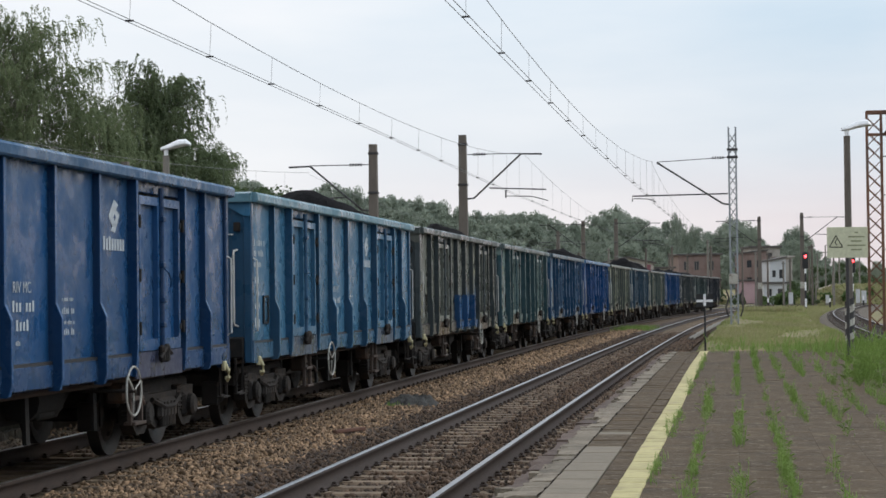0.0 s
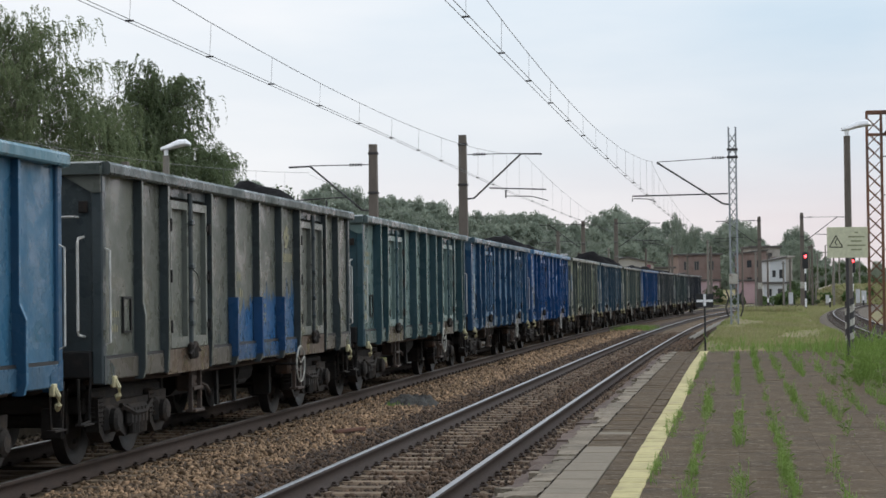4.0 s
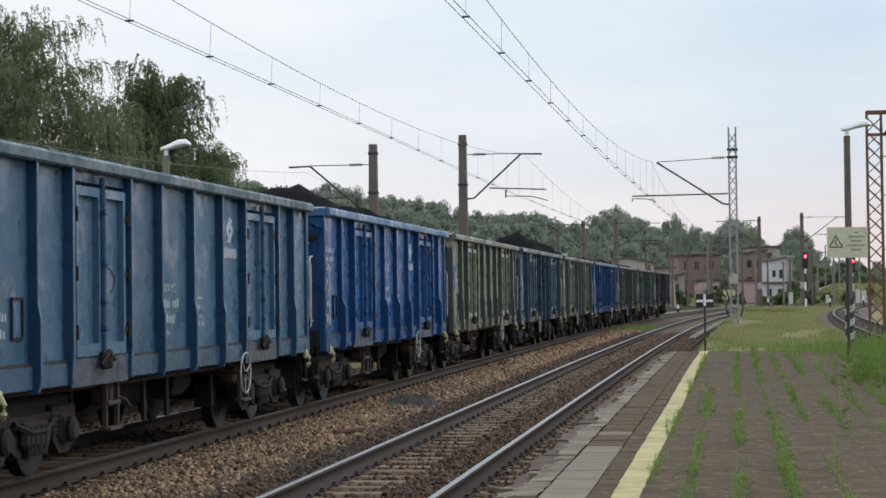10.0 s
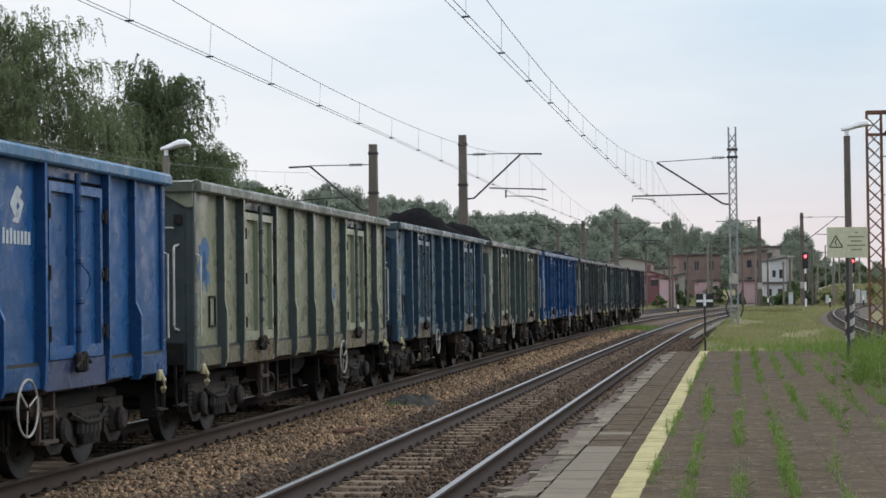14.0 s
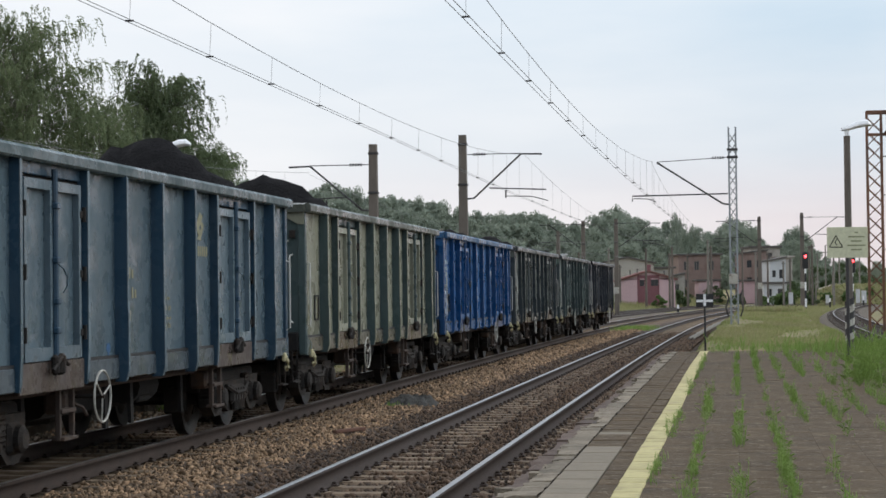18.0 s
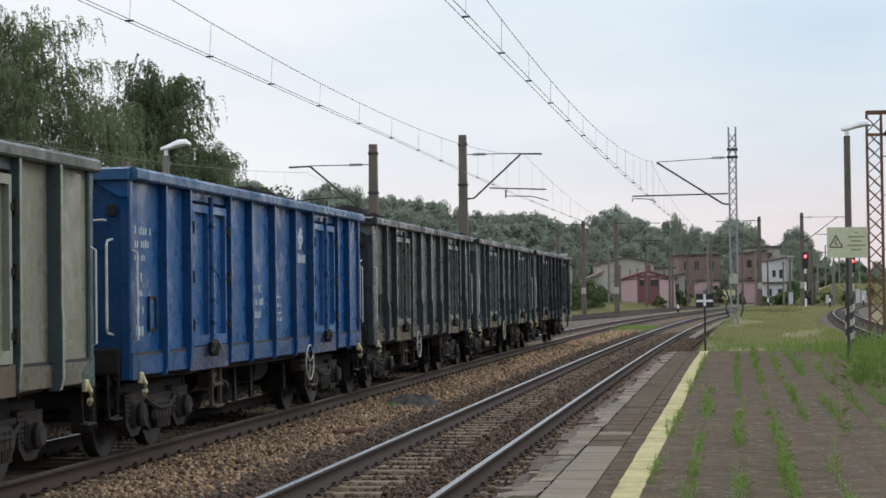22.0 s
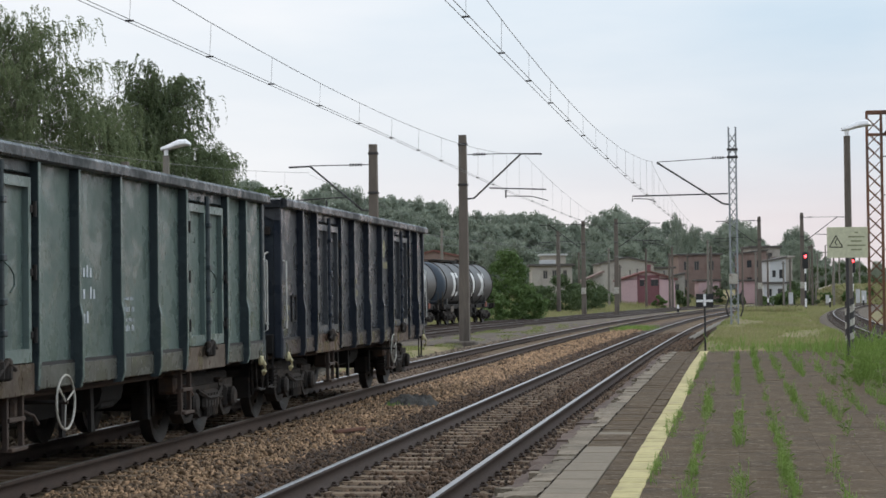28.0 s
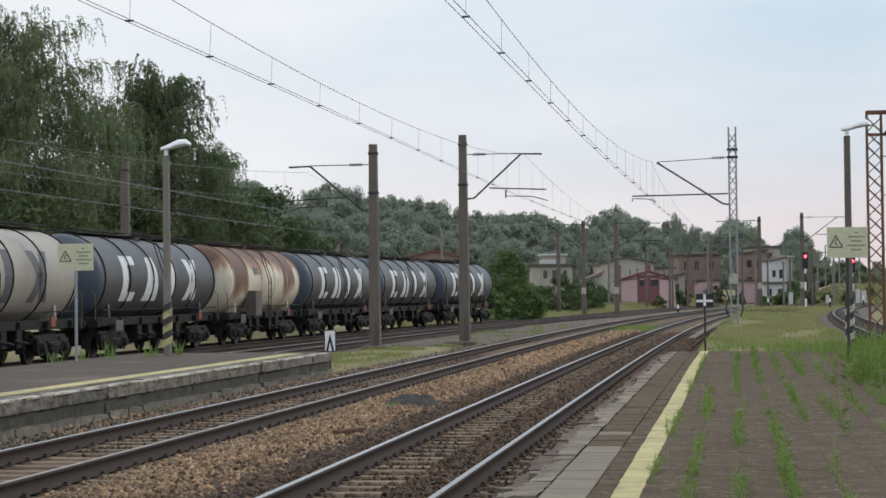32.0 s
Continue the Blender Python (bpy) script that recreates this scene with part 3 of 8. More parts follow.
stones("ballast_stones", STONE, ((-3.4, -1.72, -8, 16, 340, 0.034, 0), (-3.4, -1.72, 16, 34, 230, 0.043, 0), (-3.4, -1.8, 34, 85, 95, 0.062, 0), (-2.1, -1.6, -8, 40, 45, 0.036, 0), (-6.6, -5.3, 6, 34, 120, 0.042, 0)), 5,
       "loose brown and tan crushed ballast stones")
stones("grey_ballast_stones", STONE_GREY, ((-6.0, -5.3, -4, 60, 230, 0.045, 0), (-5.5, -5.0, -4, 40, 60, 0.04, 0)), 7,
       "loose grey-brown ballast stones at the platform's foot")
stones("dark_ballast_stones", STONE_DARK, ((-1.78, -0.84, -8, 16, 300, 0.034, 0), (-1.85, -0.84, 16, 75, 150, 0.043, 0), (-2.1, -1.75, -8, 40, 40, 0.036, 0), (-0.66, 0.66, -8, 40, 260, 0.036, 1), (-0.66, 0.66, 40, 75, 110, 0.045, 1), (0.84, 1.62, -8, 40, 220, 0.038, 0), (0.84, 1.72, 40, 75, 120, 0.05, 0), (-5.0, -3.6, 4, 44, 170, 0.038, 1)), 6,
       "loose dark oily ballast stones")


# ------------------------------------------------------------------ the far platform, beyond the coal train
def slab(line, s0, s1, o0, o1, z0, z1, b=0.01):
    """A block that follows the line between two stations."""
    m = Mesh()
    mid, half = (s0 + s1) / 2, (s1 - s0) / 2
    m.box(o0, o1, -half, half, z0, z1, b, line.stand(mid))
    return m


def rough_block(line, s0, s1, back, face, z0, z1, amp, seed, n=18, m=6):
    """A weathered block: its face (towards the track) and top are uneven, its edge chipped."""
    side = 1 if face > back else -1
    prof = [(face, z0 + (z1 - z0) * k / m) for k in range(m + 1)] + [(face + (back - face) * k / 3, z1) for k in range(1, 4)]
    v, f = [], []
    w = len(prof)
    for i in range(n + 1):
        s = s0 + (s1 - s0) * i / n
        for j, (o, z) in enumerate(prof):
            q = Vector((s * 2.2, z * 5.0, seed))
            d = noise.noise(q) * 0.6 + noise.noise(q * 3.1) * 0.4
            edge = 1.6 if j == m else 1.0
            o2 = o + side * amp * d * (1.0 if j <= m else 0.0) - (side * amp * 1.2 * max(0, noise.noise(Vector((s * 3.5, 7.0, seed)))) if j == m else 0)
            z2 = z + (amp * 0.5 * d * edge if j >= m else 0) - (amp * 1.5 * max(0, noise.noise(Vector((s * 3.5, 7.0, seed)))) if j == m else 0)
            v.append(line.at(s, o2, z2))
    f = [(i * w + j, i * w + j + 1, (i + 1) * w + j + 1, (i + 1) * w + j) for i in range(n) for j in range(w - 1)]
    for i in (0, n):
        k = len(v)
        v += [v[i * w + j] for j in range(w)] + [line.at(s0 + (s1 - s0) * i / n, back, z0)]
        f.append(tuple(range(k, k + w + 1)))
    me = Mesh().add(v, f)
    return me


def far_platform():
    root = tagged(new("far_platform"), "old concrete platform with a cracked edge wall and worn asphalt top", "platform", kind="structure")
    z = 0.43
    rng = random.Random(3)
    s = -22.0
    while s < 26.0:
        n = min(s + 2.45, 26.75)
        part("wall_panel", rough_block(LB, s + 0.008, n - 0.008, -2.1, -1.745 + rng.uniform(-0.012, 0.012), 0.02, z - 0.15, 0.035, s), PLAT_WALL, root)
        part("edge_block", rough_block(LB, s + 0.006, n - 0.006, -2.15, -1.70 + rng.uniform(-0.015, 0.015), z - 0.185, z + rng.uniform(-0.012, 0.006), 0.05, s + 40, 40, 6), PLAT_EDGE, root)
        part("chipped_lip", rough_block(LB, s + 0.02, n - 0.02, -1.80, -1.690, z - 0.022, z + 0.010, 0.030, s + 60, 40, 2), PALE_LIP, root, "bare chipped concrete lip")
        for a, b in ((s, s + (n - s) * 0.37), (s + (n - s) * 0.37, s + (n - s) * 0.7), (s + (n - s) * 0.7, n)):
            part("footing_stone", rough_block(LB, a + 0.004, b - 0.004, -2.1, -1.67 + rng.uniform(-0.02, 0.02), -0.62, 0.055 + rng.uniform(-0.03, 0.012), 0.05, a + 80, 10, 5), FOOTING, root)
        s = n
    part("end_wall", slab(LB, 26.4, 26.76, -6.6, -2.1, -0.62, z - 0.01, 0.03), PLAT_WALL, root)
    m = Mesh()
    for a in np.arange(-22, 26.3, 2.0):
        m.box(-6.6, -2.15, -1.0, 1.0, -0.6, z - 0.004, 0, LB.stand(a + 1.0)) if a + 2 < 26.4 else m.box(-6.6, -2.15, -1.0, 0.4, -0.6, z - 0.004, 0, LB.stand(a + 1.0))
    part("surface", m, PLAT_TOP, root, "worn dark asphalt")
    for a in np.arange(-22, 25.4, 1.5):
        part("yellow_line", slab(LB, a, a + 1.5, -2.62, -2.27, z - 0.02, z + 0.004, 0), YELLOW, root)
    for a in np.arange(-10, 26, 1.1):
        if rng.random() < 0.6:
            part("white_mark", slab(LB, a, a + rng.uniform(0.3, 0.8), -6.52, -6.44, z - 0.02, z + 0.004, 0), COPING, root)


far_platform()


# ------------------------------------------------------------------ the near platform, on which the camera stands
def near_platform():
    root = tagged(new("near_platform"), "station platform of weedy paving slabs with a yellow safety line", "platform", kind="structure")
    rng = random.Random(8)
    z = 0.35
    m = Mesh()
    for a in np.arange(-34, PLAT_END - 0.1, 3.06):
        m.box(1.80, 10.6, -1.53, 1.53, -0.62, z - 0.026, 0, LA.stand(a + 1.53))
    part("core", m, PLAT_TOP, root)
    s = -12.0
    while s < PLAT_END - 0.2:                       # red-brown ledge stones under the edge
        n = min(s + rng.uniform(1.2, 2.2), PLAT_END)
        part("ledge_stone", rough_block(LA, s + 0.006, n - 0.006, 1.90, 1.62 + rng.uniform(-0.02, 0.02), -0.25, z - 0.05 + rng.uniform(-0.015, 0.015), 0.03, s + 220, 12, 3), LEDGE, root, "worn red-brown ledge")
        s = n
    s = -34.0
    while s < PLAT_END - 0.2:                       # spalled edge stones, short and crooked
        n = min(s + rng.uniform(0.35, 0.85), PLAT_END)
        face = 1.79 + 0.04 * math.sin(s * 1.3) + rng.uniform(-0.03, 0.03)
        part("edge_stone", rough_block(LA, s + 0.003, n - 0.003, 1.985, face, -0.1, z + rng.uniform(-0.008, 0.004), 0.045, s + 120, 12, 3), COPING, root)
        if rng.random() < 0.35:
            a = s + rng.uniform(0.0, 0.2)
            part("spall", rough_block(LA, a, a + rng.uniform(0.12, 0.3), face + 0.02, face - rng.uniform(0.05, 0.11), -0.1, z - 0.02 + rng.uniform(-0.02, 0.01), 0.04, s + 320, 6, 2), COPING, root, "broken concrete fragment")
        s = n
    s = -34.0
    while s < PLAT_END - 0.2:                       # slabs behind the edge: pale new ones near the stairs, the rest dark
        n = min(s + 0.36, PLAT_END)
        pale = -9.5 < s < -1.7 or -0.45 < s < -0.05
        part("edge_slab", slab(LA, s + 0.005, n - 0.005, 2.00, 2.325, z - 0.06, z + rng.uniform(-0.005, 0.003), 0.006), NEW_SLAB if pale else PAVER, root)
        part("narrow_slab", slab(LA, s + 0.003, n - 0.003, 2.335, 2.495, z - 0.06, z + rng.uniform(-0.006, 0.003), 0.006), PAVER, root)
        s = n
    s = -34.0
    while s < PLAT_END - 0.3:                       # the yellow line, one painted slab after another
        n = min(s + 0.36, PLAT_END)
        k = 0.006 * math.sin(s * 0.3) + rng.uniform(-0.004, 0.004)
        part("yellow_slab", slab(LA, s + 0.004, n - 0.004, 2.502 + k, 2.695 + k, z - 0.06, z + rng.uniform(0.007, 0.013), 0.006), YELLOW, root)
        s = n
    # paving slabs of 0.35 m in rows; the nearest are single pieces
    shapes = [Mesh().box(-0.1745, 0.1745, -0.1745, 0.1745, -0.06, 0.0, 0.0015).data("paving_slab", PAVER) for _ in range(1)]
    rest, count = Mesh(), 0
    for i, s in enumerate(np.arange(-23.0, PLAT_END - 0.1, 0.35)):
        for k in range(22):
            o = 2.84 + 0.35 * k
            if o > 10.3:
                continue
            tilt = Matrix.Rotation(rng.uniform(-0.003, 0.003), 4, "X") @ Matrix.Rotation(rng.uniform(-0.003, 0.003), 4, "Y")
            t = LA.stand(s + 0.175, o, z + rng.uniform(-0.0015, 0.0005)) @ tilt
            if -8.2 < s < 6.0 and o < 5.2 and o < 3.6 + (s + 8) * 0.2 and count < 300:
                ob = new("paving_slab", shapes[0])
                ob.parent, ob.matrix_basis = root, t
                count += 1
            else:
                rest.box(-0.1742, 0.1742, -0.1742, 0.1742, -0.06, 0.0, 0.0, t)
    me = rest.data("paving", PAVER_FAR)
    tagged(part("paving", me, None, root, "weathered grey paving slabs"), kind="stuff")


PAVER_FAR = surface("paving_slab_far", (0.104, 0.067, 0.031), (0.034, 0.022, 0.0115), 1.5, 0.95, grain=30, grit=0.85, bump_d=0.02, island=0.08, stain=(0.15, 0.112, 0.072), stain_scale=4.0, stain_lo=0.56, fleck=(0.24, 0.20, 0.14))
near_platform()

# ------------------------------------------------------------------ open coal wagons
# local axes: y along the train (+ is the rear), x to the right (towards the near platform), z up from the rail
HALF = 6.40                       # half the body
SIDE = 1.375
SILL, FLOOR, TOP = 0.92, 1.25, 3.10
RIBS = (-5.23, -1.30, 0.0, 1.30, 5.23)
DOORS = ((-4.27, -2.43), (2.43, 4.27))


RIB_DEPTH = {"thin": (0.065, 0.125), "mid": (0.088, 0.115), "broad": (0.132, 0.140), "plain": (0.085, 0.088)}    # above and below the joggle
RIB_KIND = ("thin", "thin", "mid", "broad", "mid", "thin", "mid", "broad", "broad", "plain", "mid", "mid", "mid")


def rib_profile(y, side, x, kind):
    """A folded rib plate that stands out from the side, deeper towards the sill."""
    d0, d1 = RIB_DEPTH[kind]
    prof = [(0.0, TOP - 0.1), (d0, TOP - 0.11), (d0, 1.70), (d1, 1.56), (d1, 1.0), (d1 - 0.03, SILL - 0.03), (0.0, SILL - 0.03)]
    return Mesh().prism([(u * side, v) for u, v in prof], y - 0.022, y + 0.022, lambda u, v, d: (x + u, d, v))


def rib_edge(y, side, x, kind):
    """The worn outer flange of a rib; edge light is added to its colour."""
    d0, d1 = RIB_DEPTH[kind]
    lo = [(d0, TOP - 0.12), (d0, 1.70), (d1, 1.56), (d1, 1.0), (d1 - 0.027, SILL - 0.02)]
    prof = lo + [(u + 0.010, v) for u, v in reversed(lo)]
    return Mesh().prism([(u * side, v) for u, v in prof], y - 0.026, y + 0.026, lambda u, v, d: (x + u, d, v))


def bogie(parent, y):
    b = part("bogie", Mesh(), GRIMY, parent)
    m = Mesh()
    for sd in (-1, 1):
        x = sd * 1.0
        m.box(x - 0.06, x + 0.06, -1.25, 1.25, 0.62, 0.80, 0.03)
        m.prism([(-0.66, 0.66), (-0.50, 0.34), (-0.30, 0.26), (0.30, 0.26), (0.50, 0.34), (0.66, 0.66)], x - 0.08 * sd, x + 0.12 * sd, lambda u, v, d: (d, u, v))
        m.box(x + 0.10 * sd, x + 0.20 * sd, -0.34, 0.34, 0.36, 0.60, 0.04)
        for ya in (-0.9, 0.9):
            m.prism([(ya - 0.34, 0.70), (ya - 0.30, 0.36), (ya - 0.14, 0.24), (ya + 0.14, 0.24), (ya + 0.30, 0.36), (ya + 0.34, 0.70)], x - 0.02 * sd, x + 0.13 * sd, lambda u, v, d: (d, u, v))
            m.box(x - 0.10 * sd, x + 0.18 * sd, ya - 0.17, ya + 0.17, 0.33, 0.62, 0.04)
            m.box(x - 0.05, x + 0.05, ya - 0.30, ya - 0.18, 0.40, 0.75, 0.02)
            m.box(x - 0.05, x + 0.05, ya + 0.18, ya + 0.30, 0.40, 0.75, 0.02)
    m.box(-1.0, 1.0, -0.3, 0.3, 0.50, 0.82, 0.04)
    m.box(-1.0, 1.0, -1.28, -1.16, 0.55, 0.72, 0.02)
    m.box(-1.0, 1.0, 1.16, 1.28, 0.55, 0.72, 0.02)
    b.data = m.data("bogie", GRIMY)
    b.matrix_basis = Matrix.Translation((0, y, 0))
    for ya in (-0.9, 0.9):
        w = Mesh()
        t = Matrix.Rotation(radians(90), 4, "Y")
        w.tube([(-1.0, 0, 0), (1.0, 0, 0)], 0.08, 10)
        for sd in (-1, 1):
            a = Matrix.Translation((sd * 0.72, 0, 0)) @ t
            prof = [(0.10, -0.08), (0.30, -0.03), (0.36, -0.06), (0.455, -0.065), (0.455, 0.065), (0.36, 0.06), (0.30, 0.02), (0.10, 0.08)]
            w.lathe(prof, a, 28)
            for k in range(4):
                c = k * math.pi / 2
                w.box(-0.03, 0.03, -0.05, 0.05, 0.18, 0.24, 0.01, Matrix.Translation((sd * 0.76, 0, 0)) @ Matrix.Rotation(c, 4, "X"))
        ws = part("wheelset", w, WHEEL, b, smooth=True, at=Matrix.Translation((0, ya, 0.46)))
        ws["spin"] = 1
    for sd in (-1, 1):
        for ya in (-0.9, 0.9):
            m = Mesh()
            m.lathe([(0.0, 0.0), (0.13, 0.0), (0.13, 0.06), (0.09, 0.09), (0.0, 0.09)], Matrix.Translation((sd * 1.17, ya, 0.47)) @ Matrix.Rotation(radians(90 * sd), 4, "Y"), 14)
            part("axle_box", m, GRIMY, b)
            m = Mesh()
            m.tube([(sd * 1.06 + 0.085 * math.cos(a), ya - 0.24 + 0.085 * math.sin(a), 0.42 + a * 0.008) for a in (i * 0.7 for i in range(55))], 0.016, 4)
            part("spring", m, GRIMY, b)
            m = Mesh()
            m.box(sd * 0.60, sd * 0.84, ya * 1.60 - 0.05, ya * 1.60 + 0.05, 0.30, 0.62, 0.02)
            m.tube([(sd * 0.86, ya * 1.60, 0.80), (sd * 0.86, ya * 1.60, 0.36)], 0.025, 5)
            part("brake_shoe", m, GRIMY, b)
        m = Mesh()
        m.tube([(sd * 1.16, -0.55, 0.60), (sd * 1.20, -0.2, 0.50), (sd * 1.20, 0.2, 0.50), (sd * 1.16, 0.55, 0.60)], 0.03, 5)
        part("spring_cap", m, GRIMY, b)
        for yy in (-0.2, -0.07, 0.07, 0.2):
            part("bolster_spring", Mesh().tube([(sd * 1.17, yy, 0.28), (sd * 1.17, yy, 0.56)], 0.045, 7), GRIMY, b)


def ring(m, c, r, thick, axis="X", n=24):
    pts = []
    for k in range(n + 1):
        a = 2 * math.pi * k / n
        d = (0, math.cos(a) * r, math.sin(a) * r) if axis == "X" else (math.cos(a) * r, math.sin(a) * r, 0)
        pts.append((c[0] + d[0], c[1] + d[1], c[2] + d[2]))
    return m.tube(pts, thick, 6)


def open_wagon():
    root = new("open_wagon")
    part("floor", Mesh().box(-SIDE + 0.02, SIDE - 0.02, -HALF + 0.02, HALF - 0.02, FLOOR - 0.08, FLOOR, 0), RUSTY, root)
    for sd in (-1, 1):
        x = sd * SIDE
        cuts = sorted([-HALF + 0.05, HALF - 0.05, *RIBS, *DOORS[0], *DOORS[1]])
        for a, b in zip(cuts, cuts[1:]):
            if (a, b) in DOORS:
                continue
            m = Mesh()
            m.box(x - 0.03 * sd, x, a, b, SILL + 0.20, TOP - 0.08, 0)
            part("side_panel", m, PAINT, root)
        for y in RIBS:
            rb = part("rib", rib_profile(y, sd, x, "mid"), PAINT, root)
            re_ = part("rib_edge", rib_edge(y, sd, x, "mid"), PAINT, rb)
            for o in (rb, re_):
                o["along"], o["side"] = y, sd
        part("side_sill", Mesh().box(x - 0.10 * sd, x + 0.045 * sd, -HALF, HALF, SILL, SILL + 0.22, 0.012), PAINT, root)
        # black strip paints the shade of the slot above the sill
        part("gap_strip", Mesh().box(x - 0.02 * sd, x + 0.040 * sd, -HALF + 0.1, HALF - 0.1, SILL + 0.21, SILL + 0.245, 0), BLACK, root)
        m = Mesh()
        m.prism([(-0.03, 0.0), (0.112, 0.0), (0.128, 0.02), (0.128, 0.10), (0.10, 0.13), (-0.05, 0.13)], -HALF - 0.02, HALF + 0.02, lambda u, v, d: (x + u * sd, d, TOP - 0.12 + v))
        part("top_rail", m, PAINT, root)
        for a, b in DOORS:
            # near-black plate: the shade behind the doors is put into its colour
            part("door_recess", Mesh().box(x - 0.03 * sd, x - 0.012 * sd, a, b, SILL + 0.2, TOP - 0.1, 0), DARK_IRON, root)
            for y in (a, b):
                m = Mesh()
                m.prism([(0.0, TOP - 0.1), (0.095, TOP - 0.1), (0.095, 1.25), (0.08, SILL + 0.0), (0.0, SILL)], y - 0.025, y + 0.025, lambda u, v, d: (x + u * sd, d, v))
                part("door_post", m, PAINT, root)
                m = Mesh()
                m.prism([(0.095, TOP - 0.12), (0.095, 1.25), (0.08, SILL + 0.04), (0.09, SILL + 0.04), (0.105, 1.25), (0.105, TOP - 0.12)], y - 0.029, y + 0.029, lambda u, v, d: (x + u * sd, d, v))
                part("post_edge", m, PAINT, root)
            c = (a + b) / 2
            part("door_threshold", Mesh().box(x + 0.0465 * sd, x + 0.062 * sd, a + 0.04, b - 0.04, SILL - 0.03, SILL + 0.25, 0.012), PAINT, root, "rusty door threshold")
            part("door_header", Mesh().box(x - 0.011 * sd, x + 0.03 * sd, a + 0.04, b - 0.04, TOP - 0.23, TOP - 0.11, 0.008), PAINT, root)
            for y0, y1 in ((a + 0.15, c - 0.035), (c + 0.035, b - 0.15)):
                zl, zh = FLOOR - 0.07, TOP - 0.27
                door = part("door", Mesh().box(x - 0.010 * sd, x + 0.016 * sd, y0 + 0.02, y1 - 0.02, zl + 0.02, zh - 0.02, 0), PAINT, root)
                m = Mesh()
                rim = [(y0, zl), (y1, zl), (y1, zh), (y0, zh)]
                hole = [(y0 + 0.065, zl + 0.12), (y1 - 0.065, zl + 0.12), (y1 - 0.065, zh - 0.09), (y0 + 0.065, zh - 0.09)]
                pts = [(x + d * sd, u, v) for d in (-0.005, 0.075) for u, v in rim + hole]
                quads = []
                for i in range(4):
                    k = (i + 1) % 4
                    quads += [(8 + i, 8 + k, 12 + k, 12 + i), (i, k, 8 + k, 8 + i), (4 + k, 4 + i, 12 + i, 12 + k), (k, i, 4 + i, 4 + k)]
                m.add(pts, quads)
                part("door_frame", m, PAINT, door)
                h0, h1 = (a + 0.03, y0 + 0.03) if y0 < c - 0.1 else (y1 - 0.03, b - 0.03)
                for hz in (1.42, 1.98, 2.55):
                    m = Mesh().box(x + 0.02 * sd, x + 0.085 * sd, h0, h1, hz - 0.035, hz + 0.035, 0.008)
                    m.tube([(x + 0.09 * sd, (h0 + h1) / 2, hz - 0.07), (x + 0.09 * sd, (h0 + h1) / 2, hz + 0.07)], 0.022, 6)
                    part("hinge", m, DARK_IRON, door)
            bar = Mesh()
            bar.tube([(x + 0.085 * sd, c, FLOOR - 0.14), (x + 0.085 * sd, c, TOP - 0.16)], 0.032, 8)
            for hz in (1.45, 1.72, 2.1, 2.6):
                bar.box(x + 0.075 * sd, x + 0.13 * sd, c - 0.05, c + 0.05, hz - 0.03, hz + 0.03, 0.01)
            lock = part("lock_bar", bar, PAINT, root)
            m = Mesh()
            m.tube([(x + 0.12 * sd, c, 2.06), (x + 0.15 * sd, c + 0.05, 2.02), (x + 0.155 * sd, c + 0.13, 1.95), (x + 0.15 * sd, c + 0.15, 1.86), (x + 0.13 * sd, c + 0.10, 1.80)], 0.009, 5)
            part("handle", m, PAINT, lock)
            m = Mesh()
            for hy, hw in ((c - 0.10, 0.035), (c + 0.08, 0.048), (c, 0.028)):
                m.box(x + 0.08 * sd, x + 0.15 * sd, hy - hw, hy + hw, FLOOR - 0.21, FLOOR - 0.04 + hw * 0.6, 0.025)
            m.tube([(x + 0.13 * sd, c - 0.2, FLOOR - 0.16), (x + 0.14 * sd, c, FLOOR - 0.05), (x + 0.13 * sd, c + 0.22, FLOOR - 0.12)], 0.02, 5)
            part("door_catch", m, GRIMY, root)
    for ed in (-1, 1):
        y = ed * HALF
        m = Mesh()
        m.box(-SIDE + 0.05, SIDE - 0.05, y - 0.04 * ed, y, SILL + 0.2, TOP - 0.10, 0)
        part("end_wall", m, PAINT, root)
        for zz in (1.62, 2.2):
            m = Mesh()
            m.prism([(0, -0.05), (0.022, -0.035), (0.022, 0.035), (0, 0.05)], -0.9, 0.9, lambda u, v, d: (d, y + u * ed, zz + v))
            part("end_rib", m, PAINT, root)
        for sd in (-1, 1):
            m = Mesh()
            m.prism([(SIDE + 0.03, TOP - 0.09), (SIDE + 0.03, TOP - 0.30), (SIDE - 0.06, TOP - 0.30), (SIDE - 0.28, TOP - 0.17), (SIDE - 0.42, TOP - 0.09)], y + 0.026 * ed, y + 0.05 * ed, lambda u, v, d: (u * sd, d, v))
            part("end_gusset", m, PAINT, root)
            m = Mesh()
            m.tube([(sd * (SIDE - 0.22), y, 2.56), (sd * (SIDE - 0.22), y + 0.09 * ed, 2.56), (sd * (SIDE - 0.66), y + 0.09 * ed, 2.56), (sd * (SIDE - 0.66), y, 2.56)], 0.012, 6)
            part("end_rung", m, WHITE_RAIL, root, "pale painted rung")
            part("end_bracket", Mesh().box(sd * (SIDE - 0.20), sd * (SIDE - 0.11), y, y + 0.05 * ed, 2.60, 2.72, 0.01), GRIMY, root)
            part("end_bracket", Mesh().box(sd * (SIDE - 0.64), sd * (SIDE - 0.57), y, y + 0.05 * ed, 1.63, 1.70, 0.01), GRIMY, root)
        m = Mesh()
        m.prism([(-0.05, 0.0), (0.12, 0.0), (0.13, 0.11), (-0.05, 0.14)], -SIDE - 0.05, SIDE + 0.05, lambda u, v, d: (d, y + u * ed, TOP - 0.12 + v))
        part("end_rail", m, PAINT, root)
